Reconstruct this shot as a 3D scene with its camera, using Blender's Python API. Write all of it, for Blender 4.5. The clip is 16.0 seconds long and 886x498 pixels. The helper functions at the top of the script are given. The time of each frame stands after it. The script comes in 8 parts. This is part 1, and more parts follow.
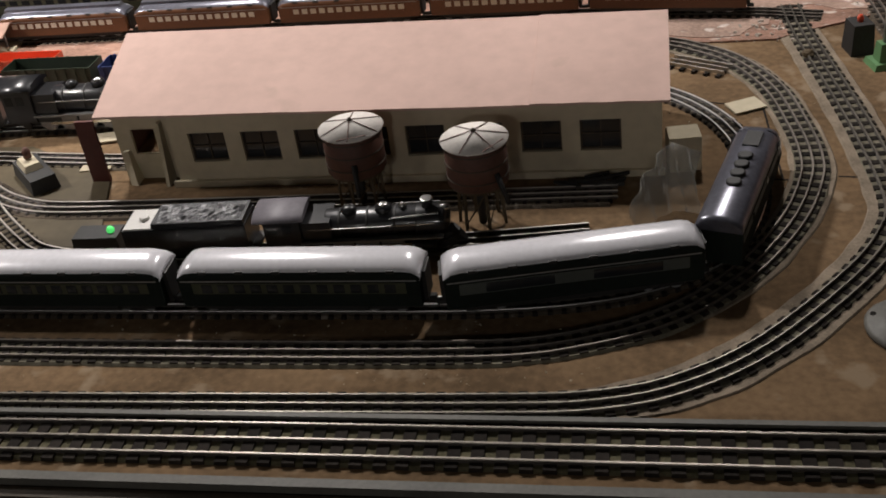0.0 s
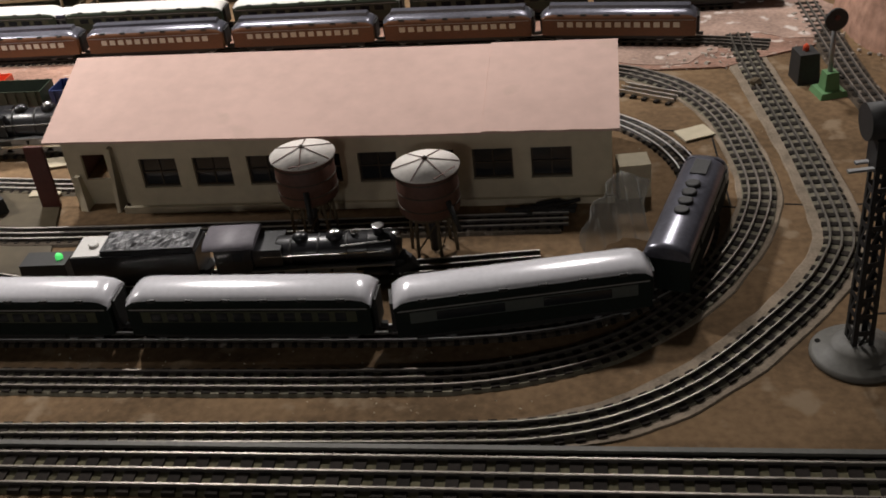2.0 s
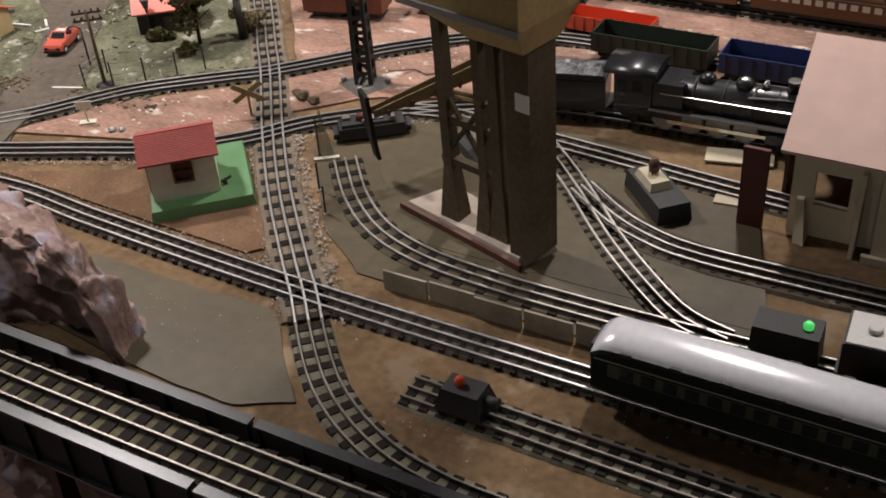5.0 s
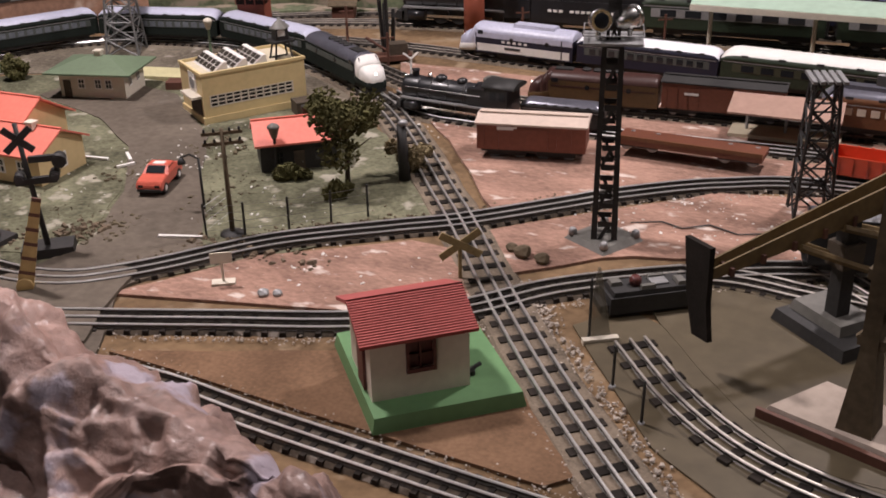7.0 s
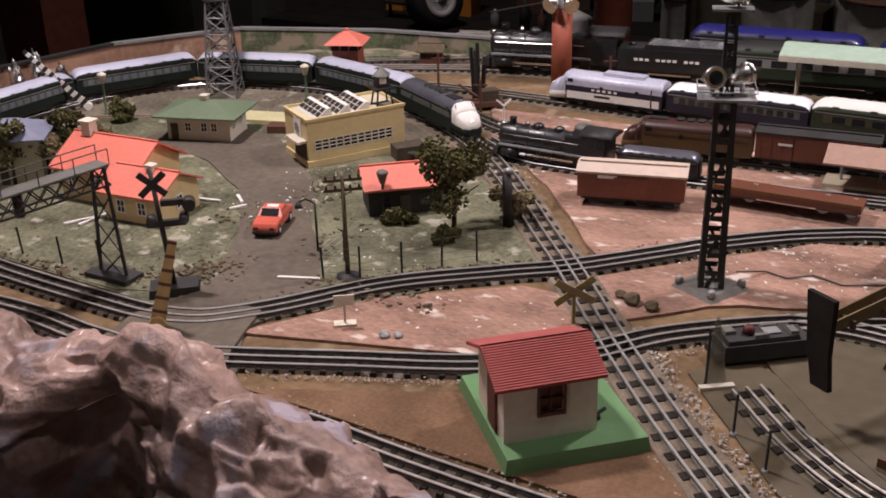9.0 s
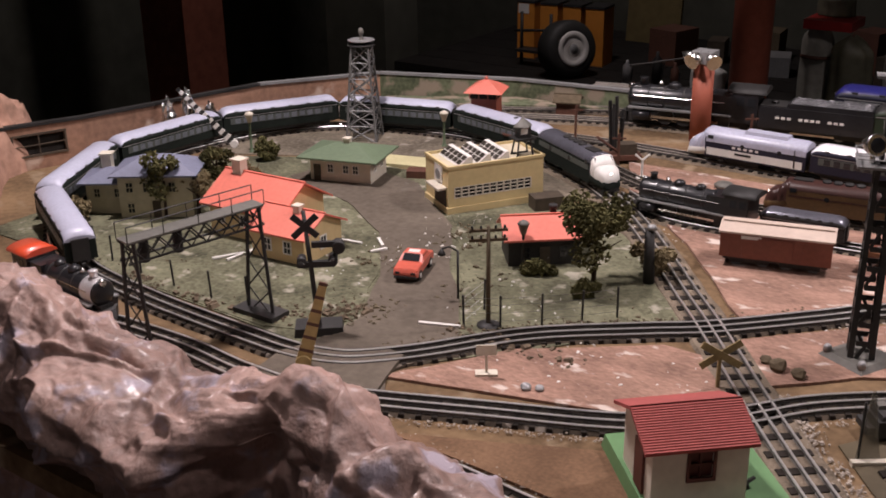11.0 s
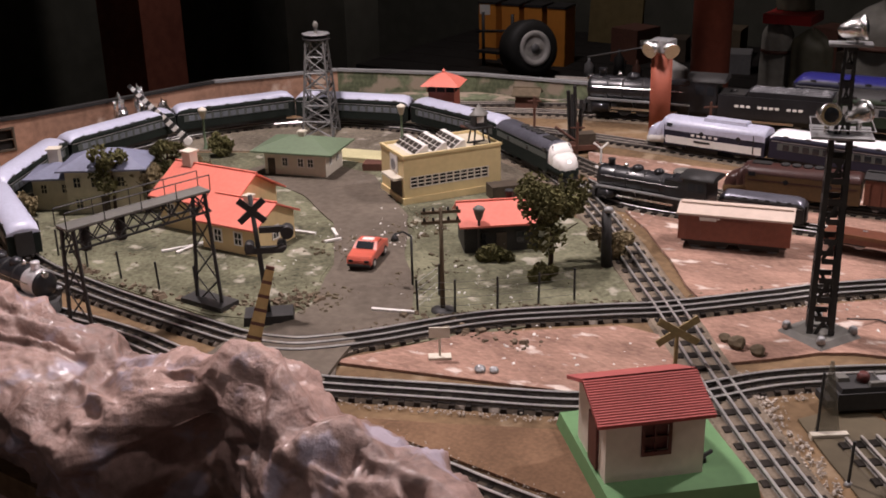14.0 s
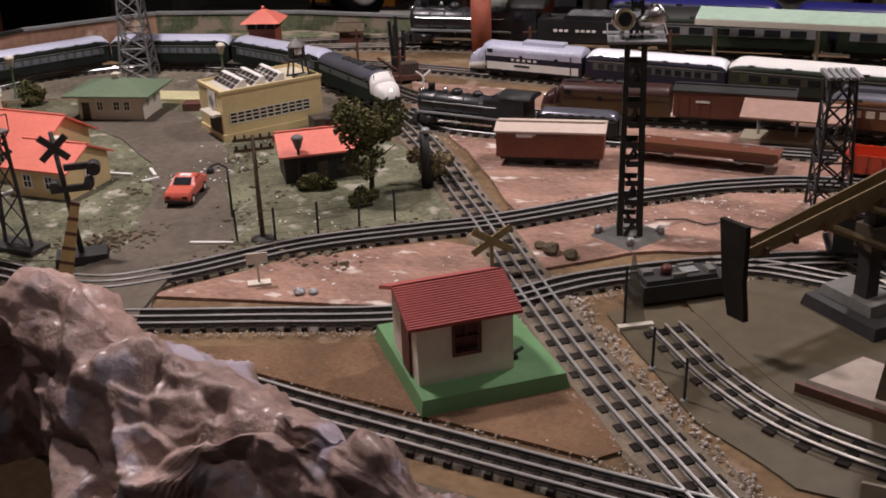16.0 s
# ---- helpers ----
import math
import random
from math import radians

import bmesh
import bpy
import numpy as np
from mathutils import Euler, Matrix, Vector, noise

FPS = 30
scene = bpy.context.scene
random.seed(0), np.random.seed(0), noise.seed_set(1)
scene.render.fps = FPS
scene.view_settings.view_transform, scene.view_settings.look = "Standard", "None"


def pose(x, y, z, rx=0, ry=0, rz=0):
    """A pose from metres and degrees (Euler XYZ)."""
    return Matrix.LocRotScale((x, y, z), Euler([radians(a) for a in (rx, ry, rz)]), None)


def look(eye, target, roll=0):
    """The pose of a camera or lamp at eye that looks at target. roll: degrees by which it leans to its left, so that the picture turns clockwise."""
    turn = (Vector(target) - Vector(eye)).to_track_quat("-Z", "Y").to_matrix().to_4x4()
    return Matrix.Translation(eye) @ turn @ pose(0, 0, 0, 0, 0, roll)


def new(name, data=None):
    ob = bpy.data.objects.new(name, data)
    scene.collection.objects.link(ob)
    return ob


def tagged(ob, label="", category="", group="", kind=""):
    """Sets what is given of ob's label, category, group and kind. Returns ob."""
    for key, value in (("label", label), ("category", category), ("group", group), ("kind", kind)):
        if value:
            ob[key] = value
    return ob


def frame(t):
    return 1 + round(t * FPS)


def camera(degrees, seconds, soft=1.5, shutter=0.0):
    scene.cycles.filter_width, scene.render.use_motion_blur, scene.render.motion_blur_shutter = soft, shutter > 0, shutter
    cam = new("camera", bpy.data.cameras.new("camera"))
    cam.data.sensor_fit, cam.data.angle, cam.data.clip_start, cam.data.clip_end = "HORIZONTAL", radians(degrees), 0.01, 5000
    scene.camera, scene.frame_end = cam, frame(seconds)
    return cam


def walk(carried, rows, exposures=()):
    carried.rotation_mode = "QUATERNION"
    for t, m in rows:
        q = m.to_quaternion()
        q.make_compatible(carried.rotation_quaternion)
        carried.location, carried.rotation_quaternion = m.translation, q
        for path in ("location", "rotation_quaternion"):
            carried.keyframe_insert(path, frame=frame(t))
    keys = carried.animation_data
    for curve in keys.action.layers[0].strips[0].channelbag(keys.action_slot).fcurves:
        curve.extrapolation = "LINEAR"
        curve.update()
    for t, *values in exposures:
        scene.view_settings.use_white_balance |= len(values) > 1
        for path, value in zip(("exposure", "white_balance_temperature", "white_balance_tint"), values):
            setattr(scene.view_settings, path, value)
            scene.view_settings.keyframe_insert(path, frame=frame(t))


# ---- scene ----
cam = camera(44.0, 16.0, soft=1.8)
PATH = [
    (0, (0.511, 0.342, 0.933), (0.128, 1.969, -0.166), -8.1),
    (0.5, (0.522, 0.347, 0.938), (0.162, 1.983, -0.156), -7.6),
    (1, (0.534, 0.355, 0.939), (0.218, 1.998, -0.156), -7.2),
    (1.5, (0.553, 0.356, 0.942), (0.277, 2.009, -0.149), -7.1),
    (2, (0.524, 0.347, 0.944), (0.214, 2.004, -0.134), -6.7),
    (2.5, (0.514, 0.349, 0.943), (0.193, 2.006, -0.131), -6.7),
    (3, (0.509, 0.394, 0.933), (0.057, 2.019, -0.142), -7.5),
    (3.5, (0.469, 0.465, 0.958), (-0.123, 1.998, -0.182), -6.7),
    (4, (0.354, 0.526, 0.985), (-0.423, 1.937, -0.201), -7.2),
    (4.5, (0.070, 0.593, 0.930), (-0.757, 1.992, -0.235), -7.1),
    (5, (-0.205, 0.688, 0.879), (-1.057, 2.078, -0.28), -4.7),
    (7.5, (-0.855, 0.897, 0.589), (-1.644, 2.538, -0.238), -1.2),
    (8, (-0.85, 0.85, 0.613), (-1.625, 2.502, -0.208), -1.3),
    (8.5, (-0.87, 0.83, 0.632), (-1.703, 2.447, -0.2), -1.3),
    (9, (-0.887, 0.816, 0.646), (-1.778, 2.412, -0.165), -1.4),
    (9.5, (-0.899, 0.801, 0.666), (-1.886, 2.36, -0.106), -2.2),
    (10, (-0.91, 0.791, 0.67), (-1.927, 2.336, -0.09), -1.4),
    (12.5, (-0.935, 0.785, 0.635), (-2.056, 2.284, -0.069), -1.1),
    (13, (-0.927, 0.797, 0.626), (-2.026, 2.315, -0.073), -1.3),
    (13.5, (-0.922, 0.806, 0.621), (-1.989, 2.345, -0.082), -1.4),
    (14, (-0.913, 0.814, 0.611), (-1.948, 2.37, -0.103), -1.3),
    (14.5, (-0.894, 0.829, 0.596), (-1.836, 2.435, -0.134), -1.6),
    (15, (-0.882, 0.83, 0.591), (-1.768, 2.455, -0.165), -1.9),
    (15.5, (-0.877, 0.831, 0.584), (-1.726, 2.469, -0.189), -1.7),
    (16, (-0.858, 0.825, 0.57), (-1.657, 2.476, -0.227), -2.1),
]
walk(cam, [(t, look(eye, target, roll)) for t, eye, target, roll in PATH],
     [(0, 0.32, 6250, 0), (2.6, 0.20, 6250, 0), (3.1, 0.05, 6200, 0), (3.5, -0.10, 6200, 0), (4.4, -0.20, 6250, 0), (5.0, -0.22, 6250, 2), (7.5, -0.30, 6300, 12), (10.0, -0.33, 6330, 13), (13.5, -0.22, 6350, 14), (14.5, -0.30, 6350, 14), (16, -0.52, 6250, 11)])

# ---- world and light ----
world = bpy.data.worlds.new("room_dark")
scene.world = world
world.use_nodes = True
world.node_tree.nodes["Background"].inputs[0].default_value = (0.9, 0.85, 0.8, 1)
world.node_tree.nodes["Background"].inputs[1].default_value = 0.045


def lamp(x, y, z, watts, size, colour, aim, cone=None):
    """A light in the room: a cone of light where an opening angle is given, else an open disc."""
    data = bpy.data.lights.new("ceiling_lamp", "SPOT" if cone else "AREA")
    data.energy, data.color = watts, colour
    if cone:
        data.spot_size, data.spot_blend, data.shadow_soft_size = radians(cone), 0.55, size / 2
    else:
        data.shape, data.size = "DISK", size
    ob = new("ceiling_lamp", data)
    ob.matrix_world = look((x, y, z), aim)
    return ob


WARM = (1.0, 0.87, 0.85)
lamp(-2.25, 2.05, 1.70, 185, 0.16, WARM, (-2.05, 2.02, 0), 100)
lamp(-0.80, 2.90, 1.60, 113, 0.14, WARM, (-0.60, 2.15, 0), 150)
lamp(0.60, 3.05, 1.50, 54, 0.14, WARM, (0.50, 2.2, 0), 140)
# weak fill added on the camera side to lift front faces, no real fitting
lamp(-1.7, -1.7, 1.4, 4, 0.4, WARM, (-1.2, 1.8, 0))
# spot added above the rock ridge to brighten its top, not a known lamp
lamp(-1.45, 1.05, 1.80, 25, 0.10, WARM, (-1.55, 1.45, 0.1), 62)
# front fill spot added to lighten the engine shed wall, no source known
lamp(0.25, -1.9, 1.5, 26, 0.3, WARM, (0.30, 1.9, 0.05), 44)
lamp(-2.6, 3.55, 1.8, 48, 0.2, WARM, (-3.2, 4.6, -0.2), 130)
scene.view_settings.exposure = 0.0


# ---- materials ----
def mat(name, colour, rough=0.6, metal=0.0, vary=0.25, scale=60.0, bump=0.2, speck=None, spread=0.5, coat=0.0, rnd=0.0, stretch=None):
    """A surface with fine grain, larger blotches and, where given, specks of a second colour."""
    m = bpy.data.materials.new(name)
    m.use_nodes = True
    nt = m.node_tree
    n, l = nt.nodes, nt.links
    b = n["Principled BSDF"]
    b.inputs["Roughness"].default_value, b.inputs["Metallic"].default_value = rough, metal
    b.inputs["Coat Weight"].default_value = coat
    b.inputs["Specular IOR Level"].default_value = 0.12 if rough >= 0.75 else 0.45
    co = n.new("ShaderNodeTexCoord")
    big, fine = n.new("ShaderNodeTexNoise"), n.new("ShaderNodeTexNoise")
    big.inputs["Scale"].default_value, fine.inputs["Scale"].default_value = scale * 0.18, scale * 2.5
    big.inputs["Detail"].default_value, fine.inputs["Detail"].default_value = 5, 6
    where = co.outputs["Object"]
    if stretch:
        mp = n.new("ShaderNodeMapping")
        mp.inputs["Rotation"].default_value = (0, 0, radians(stretch[1]))
        mp.inputs["Scale"].default_value = (1, stretch[0], 1)
        l.new(where, mp.inputs["Vector"])
        where = mp.outputs[0]
    for k in (big, fine):
        l.new(where, k.inputs["Vector"])
    mix = n.new("ShaderNodeMath")
    mix.operation = "MULTIPLY_ADD"
    l.new(big.outputs["Fac"], mix.inputs[0])
    mix.inputs[1].default_value = 0.6
    part_b = n.new("ShaderNodeMath")
    part_b.operation = "MULTIPLY"
    l.new(fine.outputs["Fac"], part_b.inputs[0])
    part_b.inputs[1].default_value = 0.4
    l.new(part_b.outputs[0], mix.inputs[2])
    ramp = n.new("ShaderNodeValToRGB")
    l.new(mix.outputs[0], ramp.inputs[0])
    c = Vector(colour)
    ramp.color_ramp.elements[0].position, ramp.color_ramp.elements[1].position = 0.36, 0.64
    ramp.color_ramp.elements[0].color = (*(c * (1 - vary)), 1)
    ramp.color_ramp.elements[1].color = (*(c * (1 + vary * 0.8)), 1)
    out = ramp.outputs[0]
    if speck:
        sp = n.new("ShaderNodeTexNoise")
        sp.inputs["Scale"].default_value, sp.inputs["Detail"].default_value = scale * 0.45, 8
        l.new(where, sp.inputs["Vector"])
        r2 = n.new("ShaderNodeValToRGB")
        r2.color_ramp.elements[0].position, r2.color_ramp.elements[1].position = spread, spread + 0.08
        l.new(sp.outputs["Fac"], r2.inputs[0])
        mx = n.new("ShaderNodeMix")
        mx.data_type = "RGBA"
        l.new(r2.outputs[0], mx.inputs[0])
        l.new(out, mx.inputs[6])
        mx.inputs[7].default_value = (*speck, 1)
        out = mx.outputs[2]
    if rnd:
        oi, hsv = n.new("ShaderNodeObjectInfo"), n.new("ShaderNodeHueSaturation")
        mr = n.new("ShaderNodeMapRange")
        mr.inputs[3].default_value, mr.inputs[4].default_value = 1 - rnd, 1 + rnd
        l.new(oi.outputs["Random"], mr.inputs[0])
        l.new(mr.outputs[0], hsv.inputs["Value"])
        l.new(out, hsv.inputs["Color"])
        out = hsv.outputs[0]
    l.new(out, b.inputs["Base Color"])
    if bump:
        bp = n.new("ShaderNodeBump")
        bp.inputs["Strength"].default_value, bp.inputs["Distance"].default_value = bump, 0.002
        l.new(mix.outputs[0], bp.inputs["Height"])
        l.new(bp.outputs[0], b.inputs["Normal"])
    return m


def glow(name, colour, strength):
    m = bpy.data.materials.new(name)
    m.use_nodes = True
    b = m.node_tree.nodes["Principled BSDF"]
    b.inputs["Base Color"].default_value = b.inputs["Emission Color"].default_value = (*colour, 1)
    b.inputs["Emission Strength"].default_value = strength
    return m


EARTH = mat("brown_earth", (0.172, 0.113, 0.063), 0.95, scale=30, bump=0.5, vary=0.4, speck=(0.25, 0.185, 0.12), spread=0.58)
PINK = mat("pink_plaster", (0.30, 0.183, 0.138), 0.9, scale=44, bump=1.0, vary=0.42, speck=(0.58, 0.49, 0.43), spread=0.60, stretch=(1.9, -35))
FELT = mat("brown_felt", (0.172, 0.104, 0.062), 1.0, scale=80, bump=0.6, vary=0.3)
ASPHALT = mat("grey_asphalt", (0.118, 0.098, 0.077), 0.85, scale=35, bump=0.3, vary=0.3, speck=(0.14, 0.122, 0.10), spread=0.66)
CONCRETE = mat("grey_concrete", (0.094, 0.075, 0.046), 0.50, scale=18, bump=0.25, vary=0.25, speck=(0.115, 0.094, 0.062), spread=0.62)
CONCRETE.node_tree.nodes["Principled BSDF"].inputs["Specular IOR Level"].default_value = 0.22
GRASS = mat("dusty_scenic_grass", (0.130, 0.128, 0.083), 1.0, scale=60, bump=1.0, vary=0.6, speck=(0.31, 0.29, 0.23), spread=0.59)
GREENMAT = mat("green_mat", (0.115, 0.130, 0.078), 1.0, scale=36, bump=0.6, vary=0.6, speck=(0.27, 0.22, 0.165), spread=0.52)
BALLAST = mat("grey_ballast", (0.170, 0.137, 0.102), 0.95, scale=140, bump=0.7, vary=0.45)
DARKBED = mat("dark_roadbed", (0.075, 0.06, 0.045), 0.95, scale=90, bump=0.5, vary=0.5, speck=(0.22, 0.19, 0.16), spread=0.60)
TIE = mat("dark_tie", (0.022, 0.018, 0.015), 0.85, scale=150, bump=0.3, vary=0.4, rnd=0.35)
RAIL = mat("steel_rail", (0.80, 0.78, 0.75), 0.32, 0.8, scale=90, bump=0.0, vary=0.12)
RAILSIDE = mat("dark_rail_side", (0.085, 0.075, 0.065), 0.5, 0.3, scale=120, bump=0.05, vary=0.3)
RAILOLD = mat("worn_rail", (0.56, 0.52, 0.47), 0.42, 0.8, scale=90, bump=0.05, vary=0.25)
CARD = mat("grey_cardboard", (0.53, 0.47, 0.345), 0.85, scale=20, bump=0.1, vary=0.12)
ROOFCARD = mat("pink_tan_card_roof", (0.60, 0.43, 0.375), 0.85, scale=14, bump=0.12, vary=0.1, speck=(0.5, 0.37, 0.31), spread=0.64)
WOODEDGE = mat("dark_wood", (0.06, 0.045, 0.03), 0.7, scale=40, vary=0.4)
# near black: colours unlit space behind openings, also joints and bench planks
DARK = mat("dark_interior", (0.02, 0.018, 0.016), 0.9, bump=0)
BLACK = mat("black_enamel", (0.018, 0.018, 0.02), 0.32, scale=80, bump=0.05, vary=0.4, coat=0.2)
BLACKMATT = mat("black_metal", (0.022, 0.021, 0.02), 0.6, scale=80, bump=0.15, vary=0.4)
WHITEROOF = mat("gleaming_white_roof", (0.86, 0.86, 0.90), 0.26, 0.0, scale=50, bump=0.06, vary=0.10, coat=0.4)
SILVER = mat("silver_painted_roof", (0.88, 0.87, 0.91), 0.22, 0.15, scale=50, bump=0.06, vary=0.10, coat=0.3)
BLUEROOF = mat("blue_grey_roof", (0.46, 0.47, 0.58), 0.36, 0.0, scale=50, bump=0.06, vary=0.14, coat=0.2)
NAVYBLUE = mat("navy_blue_side", (0.010, 0.011, 0.027), 0.5, scale=60, bump=0.05, vary=0.3)
DIMWINDOW = mat("dim_blue_window", (0.15, 0.165, 0.19), 0.3, scale=60, bump=0.0, vary=0.35)
DARKMAROON = mat("dark_maroon_roof", (0.048, 0.020, 0.016), 0.4, scale=60, vary=0.25)
OLIVETAN = mat("tan_brown_side", (0.090, 0.052, 0.019), 0.5, scale=60, vary=0.25)
NAVY = mat("dark_green_navy_side", (0.014, 0.0185, 0.0155), 0.78, scale=60, bump=0.05, vary=0.3)
GREYSTRIPE = mat("grey_stripe", (0.075, 0.085, 0.078), 0.45, scale=60, bump=0.03, vary=0.15)
WINDOWLIT = mat("dull_window_strip", (0.055, 0.06, 0.035), 0.4, scale=60, bump=0.0, vary=0.2)
DARKROOF = mat("dark_grey_roof", (0.15, 0.15, 0.18), 0.28, 0.5, scale=60, bump=0.05, vary=0.3)
WHITE = mat("white_paint", (0.72, 0.70, 0.66), 0.5, scale=50, bump=0.05, vary=0.08)
CREAM = mat("cream_wall", (0.62, 0.57, 0.47), 0.6, scale=40, bump=0.06, vary=0.1)
TAN = mat("tan_yellow_plastic", (0.62, 0.50, 0.26), 0.45, scale=40, bump=0.05, vary=0.1)
REDROOF = mat("red_brown_roof", (0.33, 0.07, 0.06), 0.7, scale=60, bump=0.08, vary=0.15)
CORAL = mat("coral_red_roof", (0.66, 0.175, 0.125), 0.5, scale=60, bump=0.06, vary=0.12)
MAROON = mat("dark_maroon", (0.085, 0.020, 0.016), 0.5, scale=60, vary=0.2)
GREEN = mat("green_base", (0.115, 0.235, 0.10), 0.5, scale=40, bump=0.05, vary=0.12)
GREENROOF = mat("dull_green_roof", (0.120, 0.165, 0.10), 0.6, scale=50, bump=0.08, vary=0.15)
BRICKRED = mat("brick_red", (0.27, 0.075, 0.045), 0.65, scale=60, vary=0.2)
BOXCAR = mat("boxcar_brown", (0.135, 0.045, 0.024), 0.5, scale=60, bump=0.08, vary=0.18)
BROWNCAR = mat("brown_coach_side", (0.135, 0.056, 0.022), 0.5, scale=60, bump=0.05, vary=0.2)
RUST = mat("rust_brown_tank", (0.105, 0.045, 0.029), 0.65, scale=50, vary=0.25)
TANKTOP = mat("dirty_white_tank_roof", (0.78, 0.74, 0.69), 0.6, scale=60, vary=0.15, speck=(0.25, 0.2, 0.17), spread=0.7)
COAL = mat("coal_load", (0.10, 0.10, 0.105), 0.35, scale=200, bump=1.0, vary=0.8, speck=(0.4, 0.4, 0.42), spread=0.64)
ROCK = mat("satin_brown_rock", (0.315, 0.205, 0.172), 0.5, scale=40, bump=1.0, vary=0.45, speck=(0.38, 0.325, 0.37), spread=0.56)
ROCK.node_tree.nodes["Bump"].inputs["Distance"].default_value = 0.0032


def patchy_gloss(m, scale, lo, hi):
    """Gloss that comes and goes in patches, with fine pitting over the first relief."""
    n, l = m.node_tree.nodes, m.node_tree.links
    b, co = n["Principled BSDF"], n["Texture Coordinate"]
    no, mr = n.new("ShaderNodeTexNoise"), n.new("ShaderNodeMapRange")
    no.inputs["Scale"].default_value, no.inputs["Detail"].default_value = scale, 6
    mr.inputs[1].default_value, mr.inputs[2].default_value = 0.40, 0.62
    mr.inputs[3].default_value, mr.inputs[4].default_value = lo, hi
    l.new(co.outputs["Object"], no.inputs["Vector"])
    l.new(no.outputs["Fac"], mr.inputs[0])
    l.new(mr.outputs[0], b.inputs["Roughness"])
    pit, bp = n.new("ShaderNodeTexNoise"), n.new("ShaderNodeBump")
    pit.inputs["Scale"].default_value, pit.inputs["Detail"].default_value, pit.inputs["Roughness"].default_value = 85, 9, 0.68
    bp.inputs["Strength"].default_value, bp.inputs["Distance"].default_value = 0.9, 0.0034
    l.new(co.outputs["Object"], pit.inputs["Vector"])
    l.new(pit.outputs["Fac"], bp.inputs["Height"])
    l.new(n["Bump"].outputs[0], bp.inputs["Normal"])
    l.new(bp.outputs[0], b.inputs["Normal"])


patchy_gloss(ROCK, 9, 0.34, 0.72)
ROCK.node_tree.nodes["Principled BSDF"].inputs["Coat Weight"].default_value = 0.18
ROCK.node_tree.nodes["Principled BSDF"].inputs["Coat Roughness"].default_value = 0.22
PINK.node_tree.nodes["Bump"].inputs["Distance"].default_value = 0.005
WALLPINK = mat("tan_backdrop_card", (0.30, 0.175, 0.12), 0.8, scale=26, bump=0.5, vary=0.4, speck=(0.5, 0.38, 0.3), spread=0.60)
GREYMETAL = mat("grey_metal", (0.30, 0.30, 0.30), 0.45, 0.4, scale=60, vary=0.2)
CHROME = mat("bright_metal", (0.72, 0.71, 0.68), 0.27, 1.0, bump=0.1, vary=0.15)
TIMBER = mat("weathered_timber", (0.11, 0.085, 0.055), 0.75, scale=50, vary=0.35)
OCHRE = mat("ochre_paint", (0.44, 0.32, 0.13), 0.55, scale=50, vary=0.2)
ORANGERED = mat("orange_red_paint", (0.60, 0.075, 0.03), 0.3, scale=50, bump=0.02, vary=0.08, coat=0.3)
BLUECAR = mat("blue_hopper", (0.03, 0.045, 0.14), 0.45, vary=0.2)
GREENCAR = mat("dark_green_gondola", (0.020, 0.032, 0.017), 0.5, vary=0.3)
COLUMN = mat("red_oxide_column", (0.36, 0.10, 0.06), 0.6, scale=20, vary=0.2)
LEAF = mat("dull_green_foliage", (0.095, 0.090, 0.038), 0.9, scale=90, vary=0.5, bump=0.4)
LEAFTAN = mat("tan_foliage", (0.20, 0.16, 0.09), 0.9, scale=90, vary=0.5, bump=0.4)
BARK = mat("bark", (0.06, 0.04, 0.03), 0.9, vary=0.3)
PLASTICWRAP = mat("grey_translucent_sheet", (0.24, 0.225, 0.17), 0.3, scale=30, vary=0.3, bump=0.3)
PLASTICWRAP.node_tree.nodes["Principled BSDF"].inputs["Alpha"].default_value = 0.45
GLASSDARK = mat("dark_glass", (0.02, 0.022, 0.025), 0.08, bump=0, vary=0.1)
ROOMWALL = mat("dark_basement_wall", (0.085, 0.085, 0.068), 0.9, scale=4, vary=0.3)
FLOOR = mat("dark_floor", (0.04, 0.035, 0.03), 0.8, scale=6, vary=0.3)


# ---- mesh helpers ----
def bx(bm, x0, x1, y0, y1, z0, z1, m=None, taper=0.0):
    """A box; taper narrows its top on all sides."""
    t = taper
    co = [(x0, y0, z0), (x1, y0, z0), (x1, y1, z0), (x0, y1, z0), (x0 + t, y0 + t, z1), (x1 - t, y0 + t, z1), (x1 - t, y1 - t, z1), (x0 + t, y1 - t, z1)]
    v = [bm.verts.new(m @ Vector(c) if m else c) for c in co]
    for f in ((3, 2, 1, 0), (4, 5, 6, 7), (0, 1, 5, 4), (1, 2, 6, 5), (2, 3, 7, 6), (3, 0, 4, 7)):
        bm.faces.new([v[i] for i in f])
    return bm


def cy(bm, a, b, r0, r1=None, seg=10, cap=True):
    """A round bar or cone from a to b."""
    a, b = Vector(a), Vector(b)
    r1 = r0 if r1 is None else r1
    q = (b - a).to_track_quat("Z", "Y")
    rings = []
    for c, r in ((a, r0), (b, r1)):
        rings.append([bm.verts.new(c + q @ Vector((r * math.cos(k * math.tau / seg), r * math.sin(k * math.tau / seg), 0))) for k in range(seg)])
    for k in range(seg):
        f = bm.faces.new((rings[0][k], rings[0][(k + 1) % seg], rings[1][(k + 1) % seg], rings[1][k]))
        f.smooth = seg > 6
    if cap:
        bm.faces.new(rings[0][::-1])
        bm.faces.new(rings[1])
    return bm


